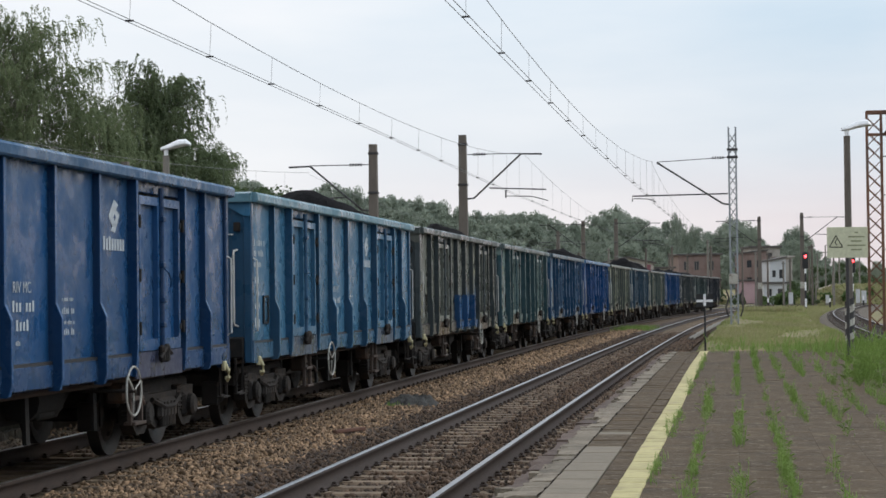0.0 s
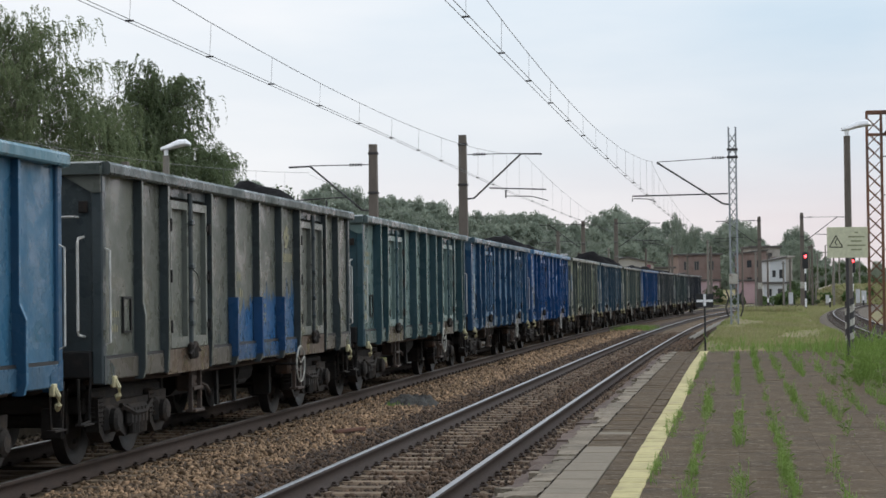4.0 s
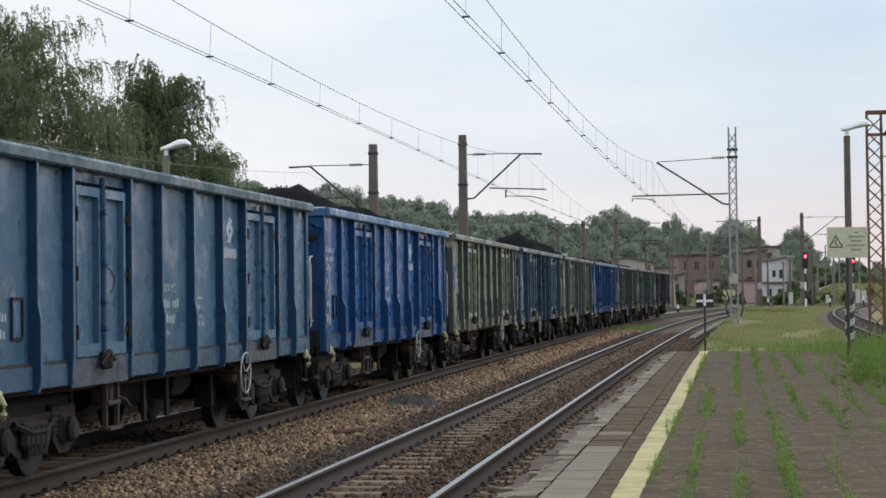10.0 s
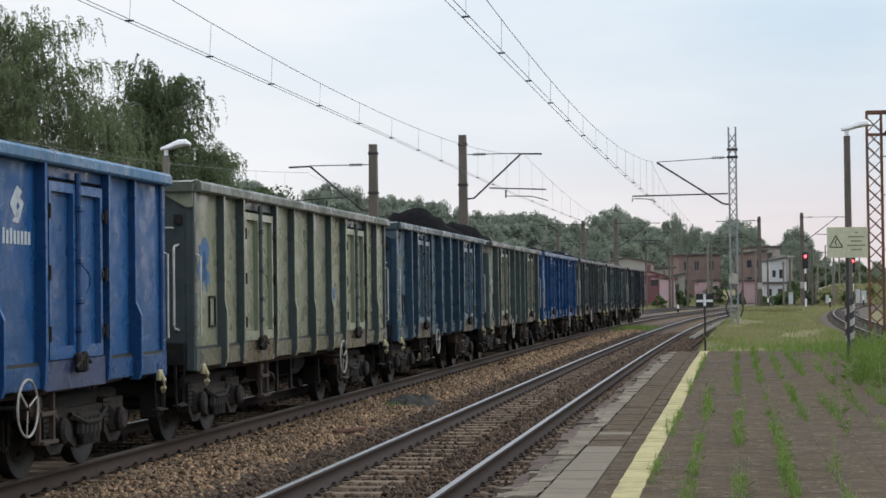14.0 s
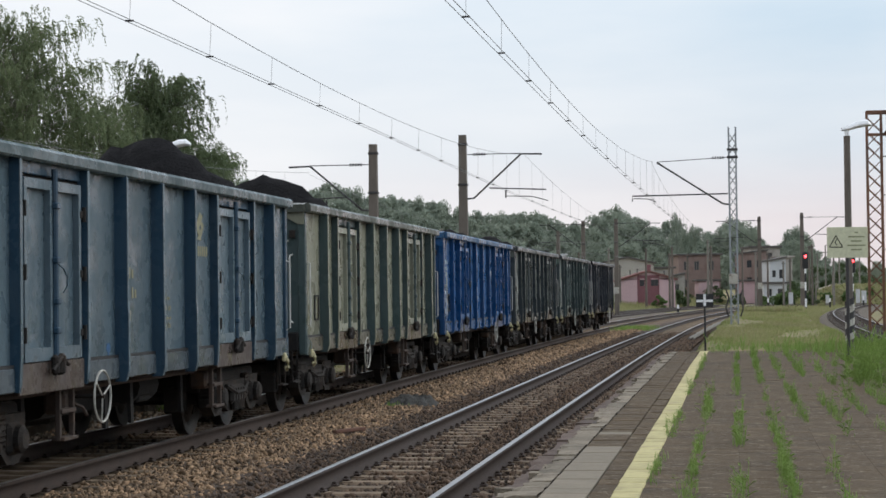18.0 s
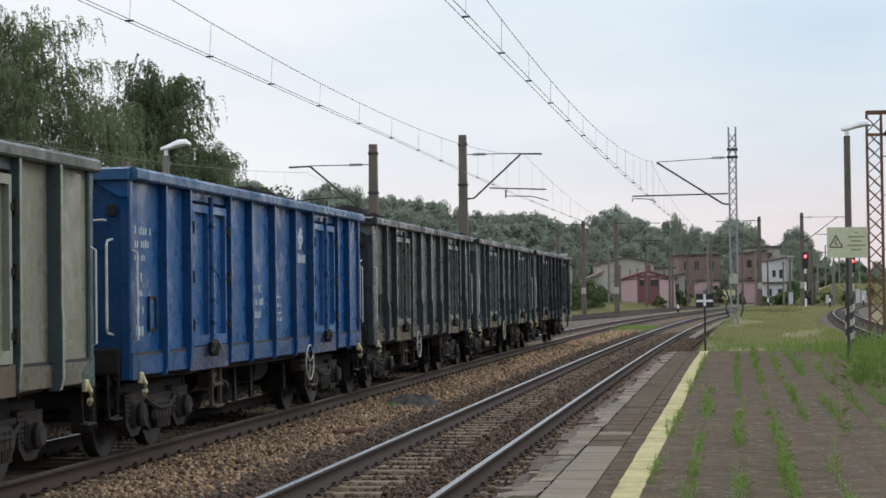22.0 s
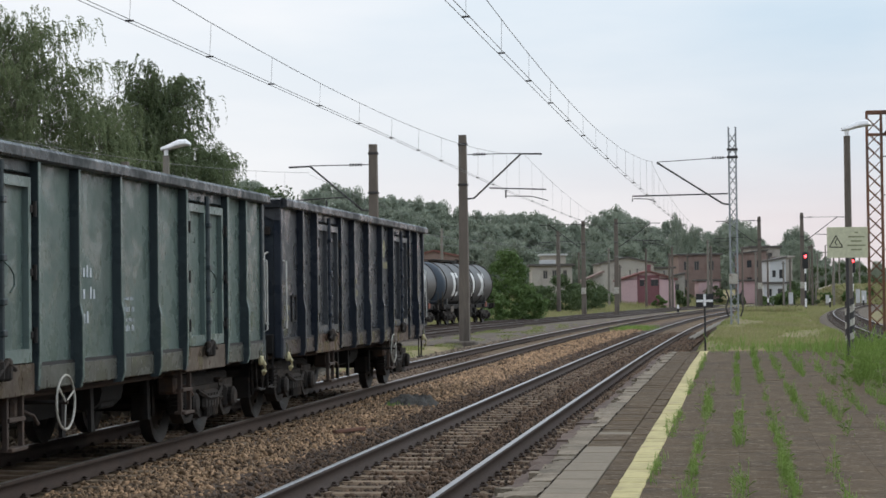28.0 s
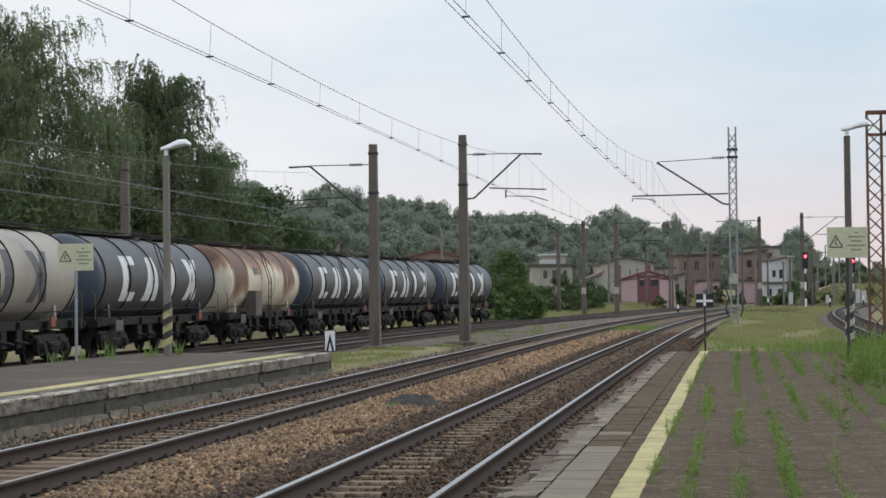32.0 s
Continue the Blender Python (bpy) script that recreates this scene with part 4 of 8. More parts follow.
        part("headstock", Mesh().box(-1.30, 1.30, y - 0.10 * ed, y + 0.06 * ed, SILL + 0.02, SILL + 0.30, 0.02), DARK_IRON, root)
        for sd in (-1, 1):
            m = Mesh()
            m.box(sd * (SIDE - 0.075), sd * (SIDE + 0.04), y - 0.10 * ed, y + 0.025 * ed, SILL - 0.04, TOP - 0.1, 0.015)
            m.prism([(0, SILL - 0.04), (0, SILL + 0.25), (0.35, SILL + 0.12), (0.30, SILL - 0.04)], sd * (SIDE - 0.04), sd * (SIDE + 0.05), lambda u, v, d: (d, y - u * ed, v))
            part("corner_post", m, PAINT, root)
            m = Mesh()
            hx = sd * (SIDE - 0.16)
            m.tube([(hx, y, 2.36), (hx, y + 0.17 * ed, 2.34), (hx, y + 0.20 * ed, 2.30), (hx, y + 0.20 * ed, 1.42), (hx, y + 0.17 * ed, 1.38), (hx, y, 1.36)], 0.0145, 6)
            part("grab_rail", m, WHITE_RAIL, root, "pale painted grab rail")
            m = Mesh()
            hx = sd * (SIDE + 0.09)
            m.tube([(hx - 0.06 * sd, y - 0.06 * ed, 2.25), (hx, y - 0.06 * ed, 2.22), (hx, y - 0.06 * ed, 1.30), (hx - 0.06 * sd, y - 0.06 * ed, 1.27)], 0.012, 6)
            part("side_grab_rail", m, WHITE_RAIL, root, "pale painted grab rail")
            m = Mesh()
            hy = y - 0.28 * ed
            m.box(sd * 1.40, sd * 1.45, hy - 0.05, hy + 0.05, 0.84, 0.96, 0.01)
            m.tube([(sd * 1.44, hy, 0.92), (sd * 1.48, hy, 0.84), (sd * 1.48, hy + 0.01, 0.76), (sd * 1.45, hy + 0.05, 0.72), (sd * 1.43, hy + 0.08, 0.76)], 0.024, 6)
            part("rope_hook", m, OCHRE, root, "pale yellow rope hook")
            m = Mesh()
            sx = sd * 1.28
            m.tube([(sx, y + 0.02 * ed, 0.95), (sx, y + 0.06 * ed, 0.52), (sx, y + 0.36 * ed, 0.50), (sx, y + 0.40 * ed, 0.95)], 0.018, 5)
            m.box(sx - 0.05, sx + 0.05, y + 0.05 * ed, y + 0.36 * ed, 0.485, 0.505, 0.004)
            part("shunter_step", m, GRIMY, root)
            m = Mesh()
            t = Matrix.Translation((sd * 0.875, y, 1.03)) @ Matrix.Rotation(radians(-90 * ed), 4, "X")
            m.lathe([(0.0, 0.0), (0.13, 0.0), (0.13, 0.06), (0.09, 0.08), (0.09, 0.36), (0.065, 0.38), (0.065, 0.55), (0.20, 0.57), (0.225, 0.60), (0.20, 0.62), (0.0, 0.63)], t, 18)
            part("buffer", m, GRIMY, root, smooth=True)
        m = Mesh()
        m.tube([(0, y, 1.0), (0, y + 0.30 * ed, 1.0), (0.02, y + 0.45 * ed, 0.90), (0, y + 0.62 * ed, 0.86)], 0.04, 6)
        m.tube([(0.22, y, 0.85), (0.24, y + 0.2 * ed, 0.62), (0.24, y + 0.45 * ed, 0.5), (0.2, y + 0.62 * ed, 0.62)], 0.025, 6)
        part("coupling", m, GRIMY, root)
    m = Mesh()
    for sd in (-1, 1):
        m.box(sd * 0.45, sd * 0.60, -HALF, HALF, 0.88, 1.17, 0.01)
        m.box(sd * 0.75, sd * 1.34, -HALF + 0.1, HALF - 0.1, 1.08, 1.16, 0)
    for y in (-3.4, -1.5, 1.5, 3.4):
        m.box(-1.32, 1.32, y - 0.08, y + 0.08, 0.95, 1.16, 0)
    part("underframe", m, DARK_IRON, root)
    m = Mesh()
    for sd in (-1, 1):
        m.prism([(-3.3, 0.95), (-2.5, 0.50), (2.5, 0.50), (3.3, 0.95)], sd * 0.48, sd * 0.56, lambda u, v, d: (d, u, v))
    part("trussed_bearer", m, DARK_IRON, root)
    for y in (-1.4, 0.2, 1.7):
        part("brake_beam", Mesh().box(-1.1, 0.3, y - 0.12, y + 0.12, 0.50, 0.92, 0.03).tube([(-1.1, y - 0.7, 0.66), (-1.1, y + 0.7, 0.62)], 0.05, 6), DARK_IRON, root)
    part("brake_pipe", Mesh().tube([(1.05, -5.9, 0.88), (1.05, -3.0, 0.84), (1.05, 3.0, 0.84), (1.05, 5.9, 0.88)], 0.03, 6), RUSTY, root)
    for y in (-2.3, 2.9):
        part("valve_box", Mesh().box(1.0, 1.22, y - 0.14, y + 0.14, 0.62, 0.84, 0.03).tube([(1.22, y, 0.74), (1.34, y + 0.05, 0.68), (1.36, y + 0.12, 0.60)], 0.018, 5), RUSTY, root)
    for y in (-2.1, 0.9):
        part("brake_cylinder", Mesh().tube([(0.75, y, 0.74), (0.75, y + 0.75, 0.74)], 0.20, 12).tube([(0.75, y + 0.75, 0.74), (0.75, y + 1.2, 0.70)], 0.03, 6), DARK_IRON, root)
    for y in (-3.05, -0.55, 0.35, 2.35):
        for x, k in ((1.0, 0.09), (-1.0, 0.02)):
            part("brake_lever", Mesh().prism([(-0.05, 0.95), (0.05, 0.95), (k, 0.36), (k - 0.1, 0.36)], x - 0.02, x + 0.02, lambda u, v, d: (d, u + y, v)), DARK_IRON, root)
    m = Mesh()
    m.tube([(0.4, -0.6, 0.78), (0.4, 0.5, 0.78)], 0.19, 14)
    part("air_tank", m, GRIMY, root, smooth=True)
    part("brake_rigging", Mesh().box(-0.5, 0.9, 1.0, 1.5, 0.55, 0.9, 0.03).tube([(0, -4.2, 0.6), (0, 4.2, 0.6)], 0.03, 6), DARK_IRON, root)
    for y in (-2.75, 2.75):
        m = Mesh()
        for sd in (-0.19, 0.19):
            m.box(1.31, 1.36, y + sd - 0.022, y + sd + 0.022, 0.40, 0.97, 0.006)
        m.box(1.27, 1.40, y - 0.2, y + 0.2, 0.40, 0.435, 0.006).box(1.29, 1.38, y - 0.2, y + 0.2, 0.66, 0.70, 0.006)
        part("step_ladder", m, RUSTY, root)
    # hand brake on the platform side
    m = Mesh()
    c = (1.56, 2.0, 0.79)
    ring(m, c, 0.25, 0.012)
    for k in range(3):
        a = 2 * math.pi * k / 3 + 0.4
        m.tube([c, (c[0], c[1] + 0.25 * math.cos(a), c[2] + 0.25 * math.sin(a))], 0.009, 5)
    hw = part("hand_brake_wheel", m, PALE, root, "pale painted hand brake wheel")
    part("spindle", Mesh().tube([(1.0, 2.0, 0.79), (1.58, 2.0, 0.79)], 0.022, 6), GRIMY, hw)
    m = Mesh()
    m.box(1.376, 1.384, -5.70, -5.42, 1.38, 1.76, 0.002)
    holder = part("label_holder", m, PAINT, root)
    m = Mesh().box(1.384, 1.402, -5.70, -5.675, 1.38, 1.76, 0).box(1.384, 1.402, -5.445, -5.42, 1.38, 1.76, 0).box(1.384, 1.402, -5.675, -5.445, 1.38, 1.405, 0).box(1.384, 1.402, -5.675, -5.445, 1.735, 1.76, 0)
    part("holder_frame", m, DARK_IRON, holder)
    for y in (-4.5, 4.5):
        bogie(root, y)
    return root


def stencil(root, mat, rows, x=SIDE + 0.004):
    """Bars of lettering: (y, z, width, height)."""
    m = Mesh()
    for y, z, w, h in rows:
        n = max(1, round(w / (h * 0.75)))
        for k in range(n):
            y0 = y + k * w / n
            if (k * 7 + round(z * 50)) % 5 != 3:
                m.box(x - 0.002, x + 0.001, y0, y0 + w / n * 0.55, z, z + h * (0.72 if (k + round(z * 20)) % 3 else 0.9), 0)
    return tagged(part("stencil_mark", m, mat, root, "painted stencil marks"), kind="stuff")


def words(root, mat, text, y, z, size):
    cu = bpy.data.curves.new("lettering", "FONT")
    cu.body, cu.size, cu.extrude = text, size, 0.001
    ob = new("lettering", cu)
    dg = bpy.context.evaluated_depsgraph_get()
    me = bpy.data.meshes.new_from_object(ob.evaluated_get(dg))
    bpy.data.objects.remove(ob)
    me.materials.clear()
    me.materials.append(mat)
    return part("lettering", me, None, root, at=Matrix.Translation((SIDE + 0.006, y, z)) @ Matrix.Rotation(radians(90), 4, "Z") @ Matrix.Rotation(radians(90), 4, "X"))


def emblem(root, mat, y, z, k=1.0):
    """The operator's emblem and name as plain shapes."""
    m = Mesh()
    x = SIDE + 0.004
    for poly in ([(-0.13, 0.10), (0.0, 0.30), (0.10, 0.24), (-0.02, 0.08), (0.05, -0.02), (-0.04, -0.04)], [(0.13, 0.12), (0.02, -0.10), (-0.09, -0.08), (0.05, 0.08), (-0.02, 0.2), (0.08, 0.16)]):
        m.prism([(a * k * 1.35, b * k * 0.85) for a, b in poly], x - 0.002, x + 0.001, lambda u, v, d: (d, y + u, z + v))
    for i in range(8):
        m.box(x - 0.002, x + 0.001, y - 0.36 * k + i * 0.09 * k, y - 0.36 * k + i * 0.09 * k + 0.06 * k, z - 0.27 * k, z - (0.13 if i in (0, 2) else 0.15) * k, 0)
    return tagged(part("emblem", m, mat, root, "operator's emblem in plain shapes"), kind="stuff")


def coal_load(root, seed, peaks, base):
    """A heap of coal inside the body: peaks are (y, height above the rim, length)."""
    nx, ny = 16, 110
    v, f = [], []
    for j in range(ny + 1):
        y = -HALF + 0.06 + (2 * HALF - 0.12) * j / ny
        for i in range(nx + 1):
            x = -SIDE + 0.06 + (2 * SIDE - 0.12) * i / nx
            across = 1 - abs(x / SIDE) ** 1.6
            z = TOP + base - 0.35 + 0.25 * across
            for py, ph, pl in peaks:
                z = max(z, TOP - 0.45 + (ph + 0.45) * max(0, 1 - abs((y - py) / (pl * 0.8)) ** 1.15) * (0.30 + 0.70 * across))
            z += 0.10 * noise.noise(Vector((x * 1.8, y * 1.8, seed))) + 0.10 * noise.noise(Vector((x * 5, y * 5, seed + 7))) + 0.07 * noise.noise(Vector((x * 11, y * 11, seed + 3)))
            v.append((x, y, max(z, FLOOR + 0.6)))
    n = nx + 1
    f = [(j * n + i, j * n + i + 1, (j + 1) * n + i + 1, (j + 1) * n + i) for j in range(ny) for i in range(nx)]
    part("coal_load", raw("coal_load", v, f, COAL, False), None, root, "heaped black coal")


# panels, ribs and doors, rail colours; heaps; emblem kind
WAGONS = (
    ("bright blue open coal wagon with white stencil marks", (0.014, 0.090, 0.245), (0.010, 0.062, 0.175), (0.035, 0.10, 0.20), [(4.6, 0.02, 1.6)], -0.20, "white"),
    ("faded teal-blue open coal wagon", (0.044, 0.150, 0.262), (0.030, 0.108, 0.210), (0.12, 0.24, 0.30), [(3.5, 0.58, 1.0)], -0.15, "white"),
    ("grey-green open coal wagon with a blue repainted patch", (0.135, 0.142, 0.120), (0.074, 0.090, 0.094), (0.11, 0.13, 0.12), [(5.4, 0.48, 1.0)], -0.15, "yellow"),
    ("pale grey-green open coal wagon", (0.145, 0.205, 0.190), (0.050, 0.105, 0.125), (0.12, 0.16, 0.155), [(-2, 0.05, 2.0)], -0.2, "yellow"),
    ("blue open coal wagon with pale worn panels", (0.066, 0.146, 0.240), (0.024, 0.084, 0.182), (0.075, 0.13, 0.165), [(0.0, 0.06, 2.0)], -0.15, "white"),
    ("bright blue open coal wagon with white stencil marks", (0.014, 0.098, 0.285), (0.011, 0.074, 0.225), (0.07, 0.17, 0.30), [(-2.6, 0.60, 1.1), (2.8, 0.44, 1.0)], -0.15, "white"),
    ("olive-grey open coal wagon with blue paint spots", (0.270, 0.282, 0.190), (0.105, 0.130, 0.130), (0.17, 0.185, 0.145), [(0.5, 0.08, 2.0)], -0.12, "yellow"),
    ("slate-blue open coal wagon", (0.106, 0.155, 0.188), (0.042, 0.094, 0.150), (0.10, 0.145, 0.155), [(4.4, 0.76, 1.05)], -0.10, "yellow"),
    ("cream-grey open coal wagon with blue ribs", (0.235, 0.235, 0.175), (0.080, 0.115, 0.115), (0.13, 0.14, 0.115), [(-3.1, 0.64, 1.1)], -0.18, ""),
    ("bright blue open coal wagon with white stencil marks", (0.012, 0.096, 0.280), (0.010, 0.074, 0.22), (0.03, 0.10, 0.22), [(4.6, 0.38, 2.0)], -0.2, "white"),
    ("weathered slate-grey open coal wagon with bluish ribs", (0.150, 0.165, 0.150), (0.066, 0.084, 0.098), (0.075, 0.085, 0.09), [(-2.0, 0.48, 1.2)], -0.2, ""),
    ("dark green-grey open coal wagon", (0.118, 0.165, 0.150), (0.064, 0.086, 0.094), (0.055, 0.065, 0.07), [(-3.5, 0.38, 1.1)], -0.2, ""),
    ("dark blue-grey open coal wagon at the train's tail", (0.088, 0.092, 0.102), (0.050, 0.062, 0.088), (0.045, 0.05, 0.06), [(0, 0.0, 2.5)], -0.22, "old"),
)


# how far age and soot have dulled the coats and the top rails
COAT_WEAR = (0.72, 0.85, 0.88, 0.92, 0.85, 0.80, 0.84, 0.85, 0.97, 0.80, 0.70, 0.80, 0.60)
RAIL_WEAR = (0.9, 0.85, 0.65, 0.6, 0.7, 0.85, 0.7, 0.7, 0.65, 0.9, 0.45, 0.45, 0.45)


def repaint(root):
    """A newer coat of blue on the lower panels and ribs, with a ragged upper edge."""
    rng = random.Random(6)
    for a, b, h0, h1 in ((-1.27, -0.03, 1.45, 1.70), (0.03, 1.27, 1.78, 1.74), (1.33, 2.40, 1.70, 1.86)):
        pts = [(a, 1.17), (b, 1.17)]
        for i in range(25):
            pts.append((b + (a - b) * i / 24, h1 + (h0 - h1) * i / 24 + rng.uniform(-0.14, 0.05) + (0.22 if i % 7 == 3 else 0.0)))
        o = part("repainted_panel", Mesh().prism(pts, SIDE + 0.001, SIDE + 0.003, lambda u, v, d: (d, u, v)), PAINT, root, "fresher blue paint")
        o.color = (0.022, 0.090, 0.215, 1)
        o = part("repainted_sill", Mesh().box(SIDE + 0.0455, SIDE + 0.048, a, b, SILL + 0.03, SILL + 0.215, 0), PAINT, root, "fresher blue paint")
        o.color = (0.022, 0.07, 0.16, 1)
    for y in (-1.30, 0.0, 1.30):
        o = part("repainted_rib", Mesh().box(SIDE + 0.005, SIDE + 0.131, y - 0.029, y + 0.029, 1.00, 1.74, 0.004), PAINT, root, "fresher blue paint")
        o.color = (0.016, 0.066, 0.165, 1)


def splash(root, y, z, k, seed):
    """A blot of blue paint with a run below it."""
    rng = random.Random(seed)
    pts = []
    for i in range(16):
        a = 2 * math.pi * i / 16
        r = k * rng.uniform(0.75, 1.1)
        pts.append((r * math.cos(a) * 1.5, r * math.sin(a) * 1.1))
    x = SIDE + 0.003
    m = Mesh().prism(pts, x - 0.002, x + 0.001, lambda u, v, d: (d, y + u, z + v))
    m.prism([(-0.05 * k / 0.2, 0), (0.05 * k / 0.2, 0), (0.02, -1.7 * k), (-0.015, -1.7 * k)], x - 0.002, x + 0.001, lambda u, v, d: (d, y + u, z + v))
    part("paint_splash", m, BLUE_SPLASH, root, "blue paint splash")


def rake():
    first = open_wagon()
    shaped = {}
    made = []
    for k, (label, panel, rib, rail, peaks, base, mark) in enumerate(WAGONS):
        w = first if k == len(WAGONS) - 1 else copy_thing(first, Matrix.Identity(4))
        made.append(tagged(w, label, "wagon", group="coal train wagons"))
        rng = random.Random(40 + k)
        fresh = mark == "white"
        # rib paint darkened further, so the shade on the flanks sits in its colour
        rib = tuple(a * (0.85 if fresh else 0.78) for a in rib)
        rail = tuple(a * RAIL_WEAR[k] for a in rail)
        panel, rib = tuple(a * COAT_WEAR[k] for a in panel), tuple(a * COAT_WEAR[k] for a in rib)
        # edges paler than the panels: wear plus painted-in edge light
        worn = tuple(a * 1.05 + (0.008 if fresh else 0.022) for a in panel)
        for o in w.children_recursive:
            n = o.name.split(".")[0]
            c = rail if n in ("top_rail", "end_rail") else rib if n in ("rib", "door_post", "corner_post", "lock_bar", "door_header") else panel
            if n in ("rib", "rib_edge"):
                q = (n, o["along"], o["side"], RIB_KIND[k])
                if q not in shaped:
                    build = rib_profile if n == "rib" else rib_edge
                    shaped[q] = build(o["along"], o["side"], o["side"] * SIDE, RIB_KIND[k]).data(n, PAINT)
                o.data = shaped[q]
            if n in ("rib_edge", "post_edge", "door_frame"):
                c = worn
            if n == "side_sill":
                q = 0.15 if fresh else 0.30 if k in (1, 3, 4, 7) else 0.55
                c = tuple((1 - q) * a + q * b for a, b in zip(panel, (0.085, 0.061, 0.047)))
            if n == "door_threshold":
                q = 0.5 if fresh else 0.78
                c = tuple((1 - q) * a + q * b for a, b in zip(panel, (0.096, 0.058, 0.038)))
            # end walls share the ribs' painted-in shade
            if n == "end_wall" or n == "end_rib":
                c = tuple(0.85 * a + 0.15 * b for a, b in zip(rib, (0.05, 0.06, 0.06)))
            if n == "hand_brake_wheel" and k in (1, 7, 8, 10, 11):
                o.location.y = -4.0 - (0.3 if 6 < k < 11 else 0.0)
            elif n == "hand_brake_wheel" and k > 4:
                o.location.y = -0.15 if k == 12 else -0.3
            j = rng.uniform(0.88, 1.12)
            o.color = (c[0] * j, c[1] * j, c[2] * j, 1)
    for k, (w, (label, panel, rib, rail, peaks, base, mark)) in enumerate(zip(made, WAGONS)):
        coal_load(w, k * 3.7, peaks, base)
        ink = STENCIL_OLD if mark in ("yellow", "old") else STENCIL
        if mark:
            emblem(w, ink, 1.95, 2.5, 1.0)
        if mark == "white":
            words(w, ink, "RIV MC", -0.95, 1.80, 0.145)
            stencil(w, ink, [(-0.95, 1.63, 0.58, 0.11), (-0.95, 1.46, 0.52, 0.11), (-0.95, 1.33, 0.2, 0.05)])
        else:
            stencil(w, ink, [(-1.15, 1.95, 0.5, 0.13), (-1.15, 1.74, 0.6, 0.13), (-1.15, 1.50, 0.5, 0.13)])
        stencil(w, ink, [(0.35, 1.72, 0.36, 0.04), (0.35, 1.60, 0.36, 0.07), (0.35, 1.50, 0.36, 0.04), (0.35, 1.40, 0.36, 0.07)])
        stencil(w, STENCIL if mark == "white" else STENCIL_OLD, [(-6.15, 2.42, 0.62, 0.10), (-6.15, 2.28, 0.62, 0.10), (-6.15, 2.14, 0.4, 0.08), (-6.12, 1.92, 0.26, 0.12), (-6.12, 1.76, 0.26, 0.08), (-6.12, 1.58, 0.30, 0.10), (-6.12, 1.34, 0.30, 0.14)] if k % 2 else [(-6.1, 1.55, 0.4, 0.09), (-6.1, 1.40, 0.3, 0.09)])
    for k in (7, 10):
        x = SIDE - 0.52
        tri = part("warning_plate", Mesh().prism([(x - 0.12, 2.72), (x + 0.12, 2.72), (x, 2.94)], -HALF - 0.012, -HALF - 0.004, lambda u, v, d: (u, d, v)), SIGN_Y, made[k], "yellow warning triangle")
        part("bolt_sign", Mesh().prism([(x + 0.02, 2.88), (x - 0.03, 2.80), (x + 0.03, 2.80), (x - 0.01, 2.74)], -HALF - 0.016, -HALF - 0.013, lambda u, v, d: (u, d, v)), BLACK, tri)
    repaint(made[2])
    for y, z, k, s in ((1.85, 1.78, 0.10, 1), (5.75, 1.42, 0.07, 2), (-5.85, 2.28, 0.17, 3), (-5.95, 2.05, 0.14, 4), (-5.75, 1.98, 0.10, 10)):
        splash(made[6], y, z, k, s)
    for y, z, k, s in ((-4.75, 1.36, 0.08, 5), (-2.75, 1.28, 0.07, 6), (3.42, 1.50, 0.07, 8), (-1.55, 1.24, 0.05, 9)):
        splash(made[7], y, z, k, s)
    # a pale run of paint down the last wagon's side
    rng = random.Random(17)
    edge = [(1.72 + rng.uniform(-0.02, 0.02), 1.20 + 0.16 * i) for i in range(10)]
    m = Mesh()
    for (a, z0), (b, z1) in zip(edge, edge[1:]):
        w = rng.uniform(0.05, 0.10)
        m.prism([(a, z0), (a + w, z0), (b + w, z1), (b, z1)], SIDE + 0.001, SIDE + 0.003, lambda u, v, d: (d, u, v))
    part("paint_run", m, STENCIL, made[12], "pale run of paint")
    return made


COAL_TRAIN = rake()

# ------------------------------------------------------------------ tank wagons standing on the siding
TANK_DARK = surface("tank_dark_paint", (0.092, 0.090, 0.088), (0.066, 0.066, 0.066), 0.8, 0.45, grain=25, bump_d=0.003, stain=(0.045, 0.045, 0.048), stain_scale=0.7, stretch=(1, 1, 0.4))
TANK_END = surface("tank_blue_grey_end", (0.055, 0.075, 0.10), (0.075, 0.09, 0.11), 0.9, 0.45, grain=25, bump_d=0.003)
TANK_PALE = surface("tank_pale_paint", (0.40, 0.355, 0.305), (0.31, 0.275, 0.235), 0.7, 0.5, grain=25, bump_d=0.003, stain=(0.20, 0.17, 0.15), stain_scale=0.6, stretch=(1, 1, 0.5))


